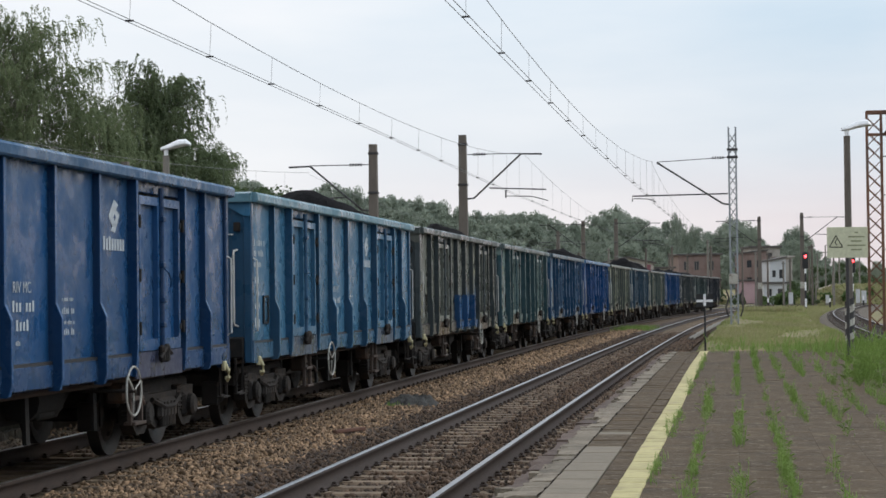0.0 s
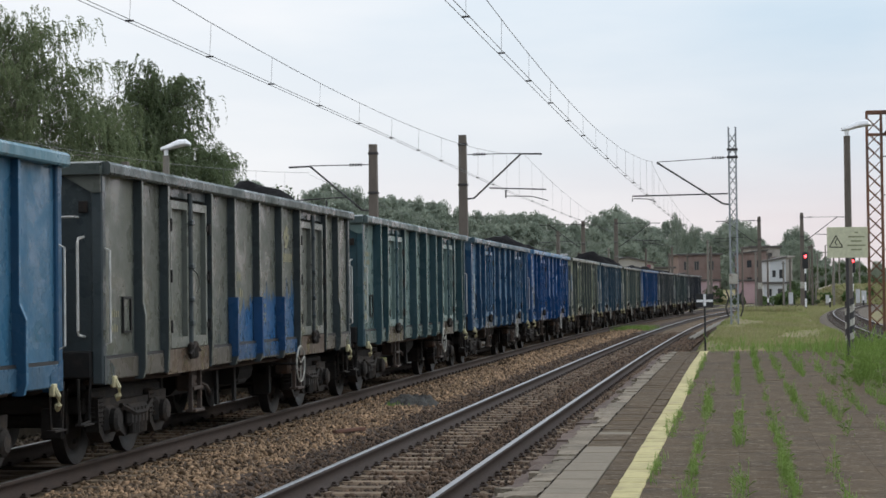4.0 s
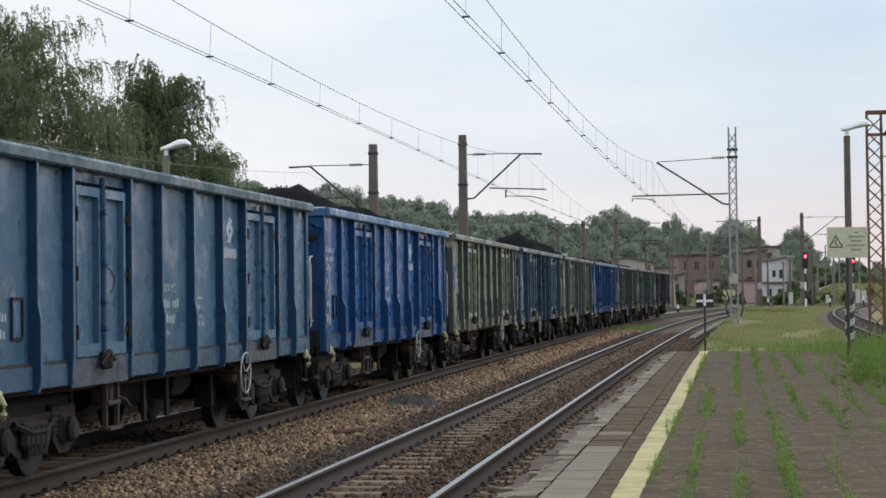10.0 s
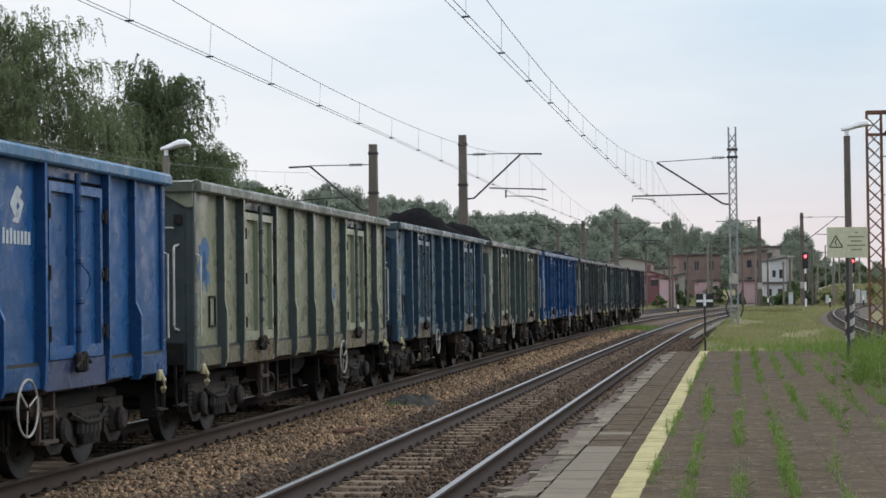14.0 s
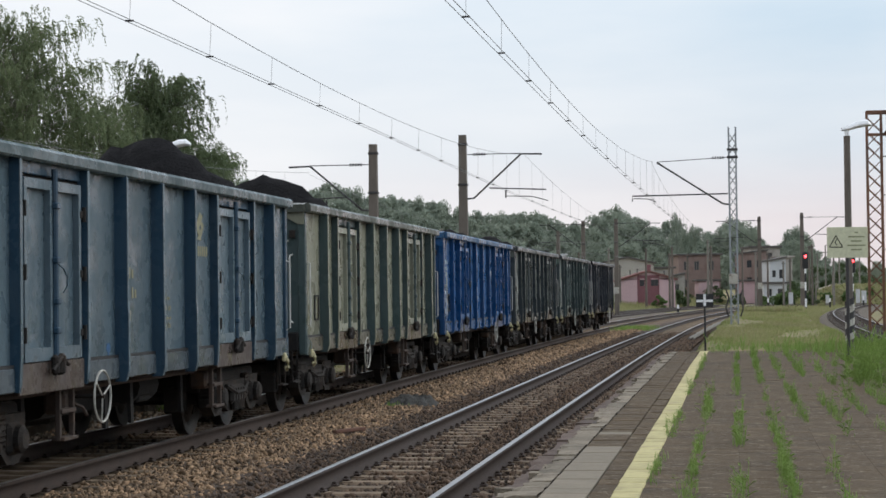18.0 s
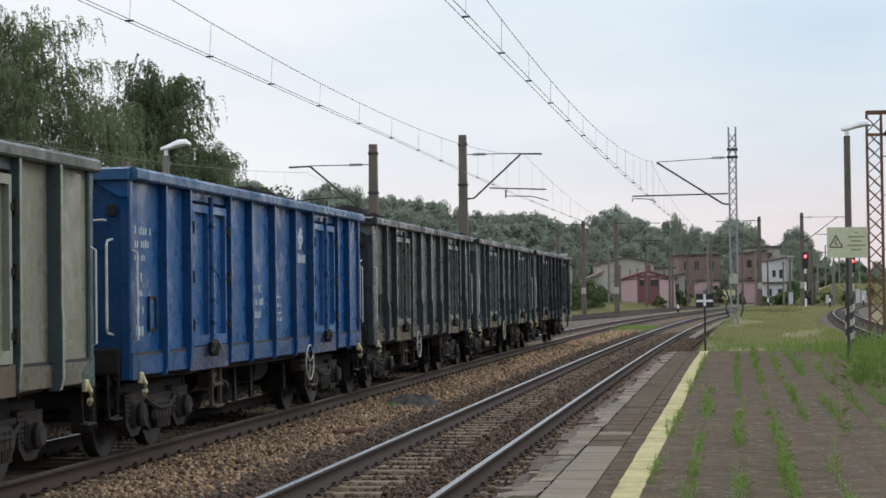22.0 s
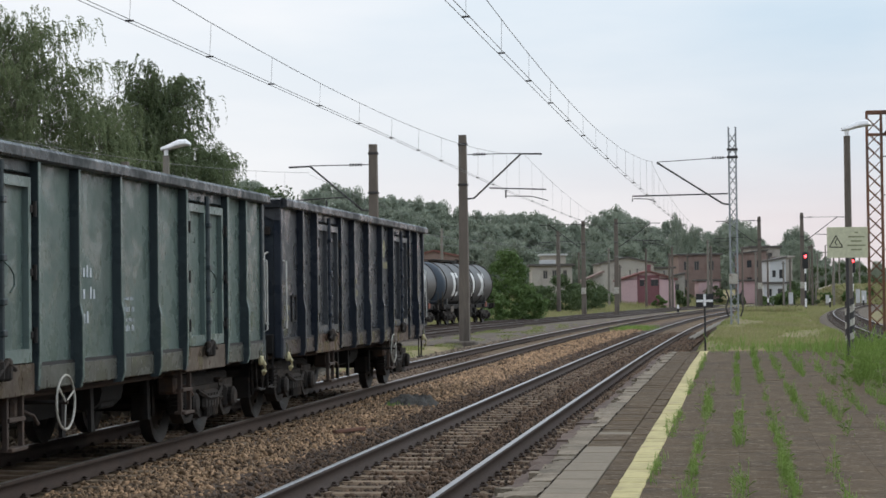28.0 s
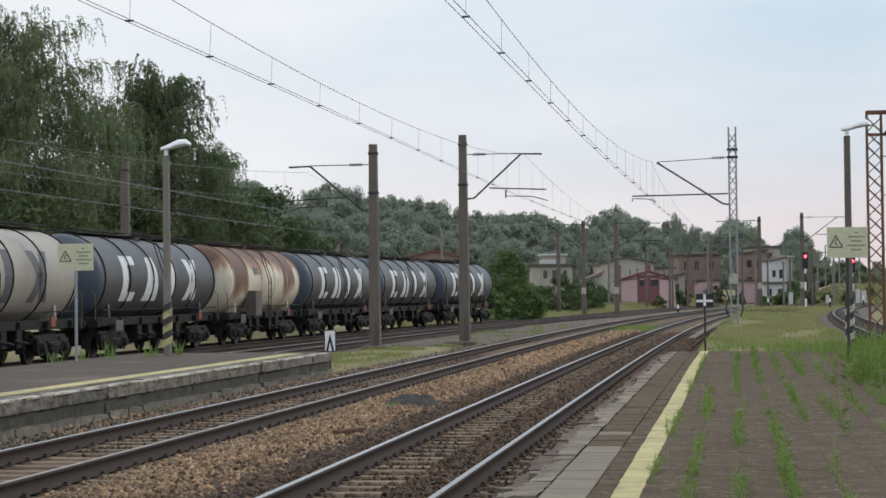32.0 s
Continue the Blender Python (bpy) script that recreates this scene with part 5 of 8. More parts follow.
def rusted_tank(name, level):
    """Dirty cream paint with rust that spreads from the top of the barrel downwards; level is the height of its front."""
    mat, nt, bs = nodes_of(name)
    col = mixer(nt, ramp(nt, noise_tex(nt, 1.2, 5, 0.65, (1, 1, 0.5)), 0.35, 0.7), (0.62, 0.55, 0.42), (0.46, 0.39, 0.30))
    sep = nt.nodes.new("ShaderNodeSeparateXYZ")
    nt.links.new(nt.nodes.new("ShaderNodeTexCoord").outputs["Object"], sep.inputs[0])
    add = nt.nodes.new("ShaderNodeMath")
    add.operation = "MULTIPLY_ADD"
    add.inputs[1].default_value = 2.4
    nt.links.new(noise_tex(nt, 0.6, 7, 0.66, (1, 1, 0.35)), add.inputs[0])
    nt.links.new(sep.outputs["Z"], add.inputs[2])
    col = mixer(nt, ramp(nt, add.outputs[0], level + 1.0, level + 1.25, 0.75), col, (0.30, 0.135, 0.062))
    col = mixer(nt, ramp(nt, add.outputs[0], level + 1.2, level + 1.6, 0.92), col, (0.105, 0.046, 0.028))
    col = mixer(nt, ramp(nt, noise_tex(nt, 3.0, 7, 0.75, (1, 1, 0.15)), 0.58, 0.68, 0.6), col, (0.20, 0.10, 0.055))
    col = mixer(nt, ramp(nt, noise_tex(nt, 1.5, 7, 0.7), 0.62, 0.70, 0.8), col, (0.055, 0.042, 0.035))
    nt.links.new(col, bs.inputs["Base Color"])
    bs.inputs["Roughness"].default_value = 0.6
    return mat


TANK_RUST = rusted_tank("tank_rusty_white_paint", 2.95)
RUST_SECTION = rusted_tank("tank_rust_brown_section", 2.05)
BRIGHT = surface("white_marking", (0.74, 0.75, 0.74), (0.62, 0.63, 0.63), 3, 0.6, grain=20, bump_d=0.0)
GREY_MARK = surface("grey_marking", (0.085, 0.085, 0.09), (0.12, 0.12, 0.12), 3, 0.6, grain=20, bump_d=0.0)
DULL_OCHRE = surface("dull_ochre_paint", (0.15, 0.11, 0.055), (0.09, 0.07, 0.045), 6, 0.7, grain=30, bump_d=0.0)
ORANGE = surface("orange_plate", (0.26, 0.07, 0.035), (0.18, 0.05, 0.03), 5, 0.6, grain=20, bump_d=0.0)
TR, TZ = 1.31, 2.36


def on_shell(u, y, r=TR + 0.008):
    """u: metres round the shell from its equator on the platform side."""
    a = u / r
    return (r * math.cos(a), y, TZ + r * math.sin(a))


def shell_mark(root, mat, polys, y):
    m = Mesh()
    for poly in polys:
        n = len(poly)
        steps = 6
        # stroke as quads: ((y0, u0), (y1, u1), width along y)
        (y0, u0), (y1, u1), w = poly
        p, q = [], []
        for i in range(steps + 1):
            t = i / steps
            yc, u = y0 + (y1 - y0) * t, u0 + (u1 - u0) * t
            p += [on_shell(u, y + yc), on_shell(u, y + yc + w)]
        q = [(2 * i, 2 * i + 1, 2 * i + 3, 2 * i + 2) for i in range(steps)]
        m.add(p, q)
    return part("marking", m, mat, root, "large marking in plain shapes")


def tank_wagon(length, shell, ends, mark, label, rust=False):
    root = tagged(new("tank_wagon"), label, "tank wagon", group="standing tank wagons")
    h = length / 2 - 0.75
    t = Matrix.Translation((0, 0, TZ)) @ Matrix.Rotation(radians(-90), 4, "X")
    m = Mesh()
    m.lathe([(TR, -h + 0.32), (TR, -h * 0.5), (TR, 0), (TR, h * 0.5), (TR, h - 0.32)], t, 48)
    part("barrel", m, shell, root, smooth=True)
    if rust:
        for y0, y1 in ((-h + 0.55, -h + 2.5), (h - 3.1, h - 1.2)):
            part("barrel_section", Mesh().lathe([(TR + 0.006, y0), (TR + 0.006, y1)], t, 48), RUST_SECTION, root, "rust-brown barrel section", smooth=True)
    for ed in (-1, 1):
        m = Mesh()
        prof = [(TR, 0.0), (TR * 0.985, 0.10), (TR * 0.93, 0.20), (TR * 0.80, 0.29), (TR * 0.55, 0.37), (TR * 0.25, 0.41), (0.01, 0.42)]
        m.lathe([(r, ed * (h - 0.32 + d)) for r, d in prof], t, 48)
        part("tank_end", m, ends, root, smooth=True)
        for sd in (-1, 1):
            m = Mesh()
            b = Matrix.Translation((sd * 0.875, ed * (length / 2 - 0.62), 1.03)) @ Matrix.Rotation(radians(-90 * ed), 4, "X")
            m.lathe([(0.0, 0.0), (0.13, 0.0), (0.09, 0.08), (0.09, 0.36), (0.065, 0.55), (0.21, 0.57), (0.21, 0.62), (0.0, 0.63)], b, 14)
            part("buffer", m, GRIMY, root)
            m = Mesh()
            hx, hy = sd * 1.25, ed * (length / 2 - 0.62)
            m.tube([(hx, hy, 1.1), (hx, hy + 0.1 * ed, 1.15), (hx, hy + 0.1 * ed, 1.9), (hx - 0.1 * sd, hy, 1.95)], 0.015, 5)
            part("grab_rail", m, DULL_OCHRE, root, "ochre grab rail")
        part("headstock", Mesh().box(-1.3, 1.3, ed * (length / 2 - 0.80), ed * (length / 2 - 0.60), 0.92, 1.22, 0.02), GRIMY, root)
        m = Mesh()
        m.prism([(-1.1, 1.15), (1.1, 1.15), (1.05, 1.9), (0.75, 1.6), (0.0, 1.35), (-0.75, 1.6), (-1.05, 1.9)], ed * (h - 1.6), ed * (h - 1.45), lambda u, v, d: (u, d, v))
        part("saddle", m, shell, root)
    for y in np.linspace(-h + 0.5, h - 0.5, 6):
        m = Mesh()
        ring(m, (0, 0, 0), TR + 0.012, 0.028, "Y0", 48)
        m.v = [(p[0], p[2] + y, p[1] + TZ) for p in m.v]
        part("band", m, GRIMY if not rust else TANK_RUST, root)
    m = Mesh()
    for sd in (-1, 1):
        m.tube([(sd * 0.45, -h + 0.5, TZ + TR + 0.14), (sd * 0.45, h - 0.5, TZ + TR + 0.14)], 0.022, 5)
    for y in np.linspace(-h + 0.5, h - 0.5, 9):
        m.tube([(-0.45, y, TZ + TR - 0.10), (-0.45, y, TZ + TR + 0.13), (0.45, y, TZ + TR + 0.13), (0.45, y, TZ + TR - 0.10)], 0.014, 4)
    m.box(-0.30, 0.30, -h + 0.6, h - 0.6, TZ + TR + 0.045, TZ + TR + 0.06, 0)
    part("catwalk", m, GRIMY, root)
    m = Mesh()
    m.lathe([(0.0, 0.0), (0.36, 0.0), (0.36, 0.12), (0.40, 0.13), (0.40, 0.17), (0.0, 0.2)], Matrix.Translation((0, 0.3, TZ + TR - 0.03)), 20)
    part("manhole_cover", m, shell, root)
    m = Mesh()
    for sd in (-0.2, 0.2):
        m.tube([(1.42, sd - 0.3, 1.0), (1.46, sd - 0.3, 2.4), (1.1, sd - 0.3, 3.5), (0.45, sd - 0.3, 3.92)], 0.02, 5)
    for z in np.arange(1.2, 2.6, 0.28):
        m.tube([(1.45, -0.5, z), (1.45, -0.1, z)], 0.016, 4)
    part("ladder", m, GRIMY, root)
    m = Mesh()
    for sd in (-1, 1):
        m.box(sd * 0.95, sd * 1.10, -length / 2 + 0.7, length / 2 - 0.7, 0.95, 1.2, 0.01)
    for y in np.linspace(-length / 2 + 1.2, length / 2 - 1.2, 7):
        m.box(-1.2, 1.2, y - 0.07, y + 0.07, 0.98, 1.16, 0)
    m.tube([(0.5, -0.5, 0.75), (0.5, 0.7, 0.75)], 0.18, 12)
    part("underframe", m, DARK_IRON, root)
    m = Mesh()
    for sd in (-1, 1):
        m.prism([(-length / 2 + 3.6, 0.98), (-length / 2 + 4.4, 0.46), (length / 2 - 4.4, 0.46), (length / 2 - 3.6, 0.98)], sd * 0.62, sd * 0.72, lambda u, v, d: (d, u, v))
    for y in (-2.0, -0.9, 1.1, 2.2):
        m.box(0.7, 1.1, y - 0.2, y + 0.2, 0.48, 0.96, 0.03)
        m.tube([(1.15, y - 0.5, 0.7), (1.15, y + 0.5, 0.6)], 0.03, 5)
    part("brake_gear", m, DARK_IRON, root)
    part("drain_valve", Mesh().tube([(0, 0, 1.1), (0, 0, 0.7), (0.9, 0, 0.66)], 0.09, 8), DARK_IRON, root)
    part("side_rail", Mesh().tube([(1.28, -length / 2 + 1.0, 1.42), (1.28, length / 2 - 1.0, 1.42)], 0.018, 5), GRIMY, root)
    m = Mesh().box(1.30, 1.34, h - 2.55, h - 2.2, 1.02, 1.30, 0.005)
    part("hazard_plate", m, ORANGE, root, "orange hazard plate")
    part("data_plate", Mesh().box(1.31, 1.34, -h + 1.4, -h + 2.1, 0.80, 1.12, 0.005), MAST_CONC, root)
    for y in (-length / 2 + 2.6, length / 2 - 2.6):
        bogie(root, y)
    if mark is not None:
        # the owner's mark as four plain shapes: bracket, wedge, bar and hourglass, in strokes of (from, to, width along the barrel)
        y = -4.3
        for strokes in ([((0, 0.72), (0, -0.72), 0.42), ((0.42, 0.72), (0.42, 0.42), 0.62), ((0.42, -0.42), (0.42, -0.72), 0.62)],
                        [((0.0, -0.72), (0.30, 0.72), 0.42), ((0.42, -0.72), (0.50, 0.72), 0.30), ((0.80, -0.72), (0.52, 0.72), 0.36)],
                        [((0.30, 0.72), (0.30, -0.72), 0.44)],
                        [((0.0, -0.72), (0.30, 0.0), 0.42), ((0.75, -0.72), (0.35, 0.0), 0.42), ((0.30, 0.0), (0.0, 0.72), 0.42), ((0.35, 0.0), (0.75, 0.72), 0.42)]):
            shell_mark(root, mark, [((a * 1.32, u0), (b * 1.32, u1), w * 1.25) for (a, u0), (b, u1), w in strokes], y)
            y += 2.27
    if rust:
        shell_mark(root, GREY_MARK, [((0, 0.55), (0, 0.25), 0.2), ((0.3, 0.55), (0.3, 0.25), 0.2), ((0.6, 0.55), (0.6, 0.25), 0.2)], -2.2)
        part("control_box", Mesh().box(1.2, 1.6, -3.1, -2.2, 1.05, 2.0, 0.02), MAST_CONC, root, "grey metal control box")
    return root


def tanks():
    a = tank_wagon(14.5, TANK_PALE, TANK_PALE, GREY_MARK, "pale grey tank wagon with dark markings on a siding")
    b = tank_wagon(14.5, TANK_DARK, TANK_END, BRIGHT, "dark grey tank wagon with large white markings on a siding")
    c = tank_wagon(12.9, TANK_RUST, TANK_RUST, None, "rust-streaked dirty white tank wagon on a siding", rust=True)
    # stations of the barrels' far ends
    for w, s, n in ((a, 34.3, 14.5), (b, 48.9, 14.5), (c, 62.0, 12.9), (copy_thing(b, Matrix.Identity(4)), 76.5, 14.5), (copy_thing(b, Matrix.Identity(4)), 91.0, 14.5), (copy_thing(b, Matrix.Identity(4)), 105.5, 14.5)):
        w.matrix_basis = LD.stand(s + 0.75 - n / 2)


tanks()

# ------------------------------------------------------------------ masts, wires, lamps, signs
def square_mast(name, x, y, z0, h, w0, w1, mat, label, lean=0.0, steps=True):
    root = tagged(new(name), label, "mast", group="overhead line masts")
    root.matrix_basis = Matrix.Translation((x, y, z0)) @ Matrix.Rotation(-0.16, 4, "Z")
    m = Mesh()
    m.add([(sx * w / 2, sy * w / 2, z) for z, w in ((-0.4, w0), (h, w1)) for sx, sy in ((-1, -1), (1, -1), (1, 1), (-1, 1))],
          [(3, 2, 1, 0), (4, 5, 6, 7), (0, 1, 5, 4), (1, 2, 6, 5), (2, 3, 7, 6), (3, 0, 4, 7)])
    part("post", m, mat, root)
    for z in (h * 0.76, h * 0.955):
        w = w0 + (w1 - w0) * z / h
        part("bracket", Mesh().box(-w / 2 - 0.03, w / 2 + 0.03, -w / 2 - 0.03, w / 2 + 0.03, z - 0.045, z + 0.045, 0.01), DARK_TUBE, root)
    return root


def cantilever(root, side, reach, zb, zt, zr, w, stagger=0.0):
    """A tubular arm with tie, registration arm and steady arm; side +1 reaches to the local right."""
    x0 = side * w / 2
    m = Mesh().tube([(x0, 0, zb), (side * (w / 2 + 0.25), 0, zb + 0.02), (side * reach, 0, zt), (side * (reach + 0.8), 0, zt - 0.02)], 0.038, 6)
    arm = part("cantilever", m, DARK_TUBE, root)
    part("tie", Mesh().tube([(x0, 0, zt + 0.02), (side * reach, 0, zt + 0.02)], 0.018, 5), DARK_TUBE, arm)
    m = Mesh()
    for k in range(5):
        m.tube([(side * (w / 2 + 0.25 + k * 0.1), 0, zt + 0.02), (side * (w / 2 + 0.30 + k * 0.1), 0, zt + 0.02)], 0.055, 8)
    part("insulator", m, BLACK, arm)
    m = Mesh().tube([(side * (w / 2 + 0.85), 0, zr + 0.10), (side * (reach + 0.95), 0, zr)], 0.026, 5)
    m.tube([(side * (reach - 0.6), 0, zr), (side * (reach - 0.6), 0, zr - 0.3)], 0.03, 5)
    m.tube([(side * (reach - 0.6), 0, zr - 0.22), (side * (reach + 0.4), 0, zr - 0.25), (side * (reach + 1.0), 0, zr - 0.42)], 0.018, 5)
    part("steady_arm", m, DARK_TUBE, arm)


def masts():
    a = square_mast("catenary_mast", 0.80, 76.4, -0.08, 7.95, 0.40, 0.27, MAST_CONC, "grey concrete catenary mast with a dark tubular arm")
    part("foundation", Mesh().box(-0.75, 0.45, -0.4, 0.4, -0.3, 0.06, 0.05), MAST_CONC, a)
    cantilever(a, 1, 2.25, 5.50, 7.18, 5.80, 0.34)
    b = square_mast("catenary_mast", -2.5, 72.4, -0.10, 7.35, 0.40, 0.27, MAST_CONC, "grey concrete catenary mast beside the siding")
    part("foundation", Mesh().box(-0.45, 0.45, -0.4, 0.4, -0.3, 0.05, 0.05), MAST_CONC, b)
    cantilever(b, -1, 2.35, 4.95, 6.60, 5.35, 0.34)
    for x, y, z, h, sd in ((14.6, 168, -0.3, 8.3, 1), (11.9, 169, -0.3, 8.2, -1), (27.3, 172, -0.05, 8.25, -1), (29.9, 166, -0.05, 8.3, 1)):
        c = square_mast("catenary_mast", x, y, z, h, 0.42, 0.28, MAST_CONC, "grey concrete catenary mast farther down the line")
        cantilever(c, sd, 2.9, 6.0, 7.9, 6.4, 0.32)
        part("number_plate", Mesh().box(-0.2, 0.2, -0.24, -0.22, 2.0, 2.55, 0.004), PALE, c, "small pale plate")
    d = square_mast("catenary_mast", -14.0, 88.0, -0.3, 8.1, 0.46, 0.3, MAST_CONC, "grey concrete catenary mast among the trees")
    cantilever(d, 1, 2.4, 5.4, 7.2, 5.9, 0.36)
    # slim poles far down the line
    for x, y, z0, h in ((14.0, 240, 0, 9.1), (16.2, 238, 0, 6.7), (19.1, 230, 0, 7.0), (21.6, 244, 0, 5.2), (24.4, 240, 0, 7.1), (27.1, 236, 0, 7.1), (27.9, 246, 0, 6.6), (29.4, 240, 0, 6.3), (30.8, 232, 0, 7.8), (32.2, 240, 0, 7.3),
                         (33.6, 250, 0, 7.0), (39.0, 260, 0.2, 7.3), (40.1, 256, 0.2, 6.6), (42.3, 260, 0.2, 6.6), (44.0, 258, 0.2, 5.4), (45.9, 264, 0.2, 5.8), (48.1, 260, 0.2, 7.6), (49.2, 268, 0.2, 7.6), (50.9, 260, 0.2, 6.3), (51.9, 255, 0.2, 6.3), (8.2, 142, 1.0, 5.2), (-0.1, 175, 0, 7.6)):
        p = tagged(new("line_pole"), "slim grey pole beside the tracks", "pole", group="slim line poles")
        p.matrix_basis = Matrix.Translation((x, y, z0))
        part("post", Mesh().tube([(0, 0, -0.5), (0, 0, h)], 0.16, 8, 0.11), MAST_CONC if (x * 10) % 3 < 1.6 else LAMP_CONC, p)
        part("cap", Mesh().box(-0.22, 0.22, -0.06, 0.06, h - 0.35, h - 0.25, 0.01), DARK_TUBE, p)


masts()


def lattice(name, x, y, z0, h, w, d, mat, label, step=0.62, leg=0.045, turn=-0.16):
    root = tagged(new(name), label, "mast", group="overhead line masts")
    root.matrix_basis = Matrix.Translation((x, y, z0)) @ Matrix.Rotation(turn, 4, "Z")
    for sx in (-1, 1):
        for sy in (-1, 1):
            m = Mesh().box(sx * w / 2 - leg, sx * w / 2 + leg, sy * d / 2 - leg, sy * d / 2 + leg, -0.3, h, 0)
            part("leg", m, mat, root)
    m = Mesh()
    n = int(h / step)
    for i in range(n):
        za, zb = i * step, (i + 1) * step
        for sy in (-1, 1):
            m.tube([(-w / 2, sy * d / 2, za), (w / 2, sy * d / 2, zb)], leg * 0.42, 4)
            m.tube([(w / 2, sy * d / 2, za), (-w / 2, sy * d / 2, zb)], leg * 0.42, 4)
        for sx in (-1, 1):
            m.tube([(sx * w / 2, -d / 2, za), (sx * w / 2, d / 2, zb)], leg * 0.42, 4)
    part("bracing", m, mat, root)
    return root


def lattices():
    a = lattice("lattice_mast", 11.58, 79.4, 0.50, 7.80, 0.28, 0.34, GALV, "grey galvanised lattice mast carrying an arm over the track", 0.42, 0.032)
    for z in (6.6, 6.9):
        part("bracket", Mesh().box(-0.21, 0.21, -0.23, 0.23, z - 0.04, z + 0.04, 0.01), DARK_TUBE, a)
    arm = part("cantilever", Mesh().tube([(-0.15, 0, 4.72), (-0.4, 0, 4.75), (-3.0, 0, 6.45)], 0.04, 6), DARK_TUBE, a)
    part("tie", Mesh().tube([(-0.15, 0, 6.60), (-3.0, 0, 6.47)], 0.016, 5), DARK_TUBE, arm)
    part("steady_arm", Mesh().tube([(-0.2, 0, 5.15), (-4.0, 0, 5.12), (-4.0, 0, 4.9)], 0.03, 5).tube([(-3.95, 0, 5.02), (-3.4, 0, 5.0), (-3.05, 0, 4.88)], 0.018, 5), DARK_TUBE, arm)
    m = Mesh()
    for k in range(5):
        m.tube([(-0.35 - k * 0.1, 0, 6.59), (-0.40 - k * 0.1, 0, 6.59)], 0.055, 8)
    part("insulator", m, BLACK, arm)
    part("sign_plate", Mesh().box(-0.20, 0.14, -0.25, -0.22, 1.55, 1.95, 0.005), PALE, a, "small white plate")
    m = Mesh()
    for sx in (-1, 1):
        m.tube([(sx * 0.32, -0.2, 1.3), (sx * 0.22, -0.2, 1.0), (sx * 0.34, -0.2, 0.6), (sx * 0.24, -0.2, 0.25)], 0.035, 6)
    part("tension_gear", m, DARK_TUBE, a)
    b = lattice("lattice_mast", 19.0, 87.5, 0.0, 9.6, 0.62, 0.5, LATT_RUST, "rusty riveted lattice mast of a cross-span", 0.62, 0.045)
    part("top_beam", Mesh().box(-0.33, 4.5, -0.15, 0.15, 9.45, 9.62, 0.01).box(-0.33, 4.5, -0.1, 0.1, 8.5, 8.62, 0.01).tube([(0.4, 0, 8.55), (1.2, 0, 9.5)], 0.04, 5), LATT_RUST, b)
    for z in (3.5, 5.9, 7.6):
        part("span_wire", Mesh().tube([(0.3, 0, z), (5, 0, z + 0.1)], 0.02, 5), DARK_TUBE, b)
    c = lattice("lattice_mast", 19.75, 87.0, 0.0, 9.6, 0.5, 0.5, LATT_RUST, "rusty riveted lattice mast of a cross-span", 0.62, 0.045)


lattices()


def wire_run(name, line, off, y0, y1, contact, top, sag_y, label, twin=0.05, stagger=(-0.12, -0.12)):
    """One span of overhead line: twin contact wires, messenger and droppers."""
    root = tagged(new(name), label, "overhead wire", group="overhead lines")
    s0, s1, sm = line.near(y0), line.near(y1), line.near(sag_y)
    half = max(s1 - sm, sm - s0)

    def stag(s):
        return off + stagger[0] + (stagger[1] - stagger[0]) * smooth_step(s0 + 0.55 * (s1 - s0), s1, s)

    def mess(s):
        return contact + 0.44 + (top - contact - 0.44) * ((s - sm) / (s1 - sm)) ** 2

    ss = np.linspace(s0, s1, 26)
    for dx in (-twin, twin):
        part("contact_wire", Mesh().tube([line.at(s, stag(s) + dx, contact) for s in ss], 0.0055, 5), WIRE, root)
    part("messenger_wire", Mesh().tube([line.at(s, stag(s), mess(s)) for s in ss], 0.006, 5), WIRE, root)
    for s in np.arange(s0 + 2.2, s1 - 1, 4.05):
        part("dropper", Mesh().tube([line.at(s, stag(s), contact), line.at(s + 0.1, stag(s), mess(s))], 0.0032, 4), WIRE, root)
        part("clamp", Mesh().box(-0.055, 0.055, -0.02, 0.02, contact - 0.008, contact + 0.014, 0, line.stand(s, stag(s))), DARK_TUBE, root)


wire_run("overhead_line", LB, 0, 4.0, 76.4, 5.40, 7.10, 40.0, "overhead contact and messenger wires with droppers", stagger=(-0.2, -0.35))
wire_run("overhead_line", LB, 0, 76.4, 168.0, 5.40, 7.10, 122.0, "overhead contact and messenger wires with droppers", stagger=(-0.35, 0.2))
wire_run("overhead_line", LA, 0, 4.0, 79.4, 5.40, 6.95, 41.0, "overhead contact and messenger wires with droppers", stagger=(-0.10, -0.02))
wire_run("overhead_line", LA, 0, 79.4, 172.0, 5.40, 6.95, 126.0, "overhead contact and messenger wires with droppers")
wire_run("overhead_line", LC, 0, -2.0, 72.4, 4.70, 6.25, 35.0, "overhead contact and messenger wires over the siding")
wire_run("overhead_line", LC, 0, 72.4, 169.0, 4.70, 6.25, 120.0, "overhead contact and messenger wires over the siding")
wire_run("overhead_line", LD, 0, 2.0, 88.0, 4.75, 6.2, 45.0, "overhead contact and messenger wires over the tank wagons")
wire_run("overhead_line", LD, 0, 88.0, 169.0, 4.75, 6.2, 128.0, "overhead contact and messenger wires over the tank wagons")


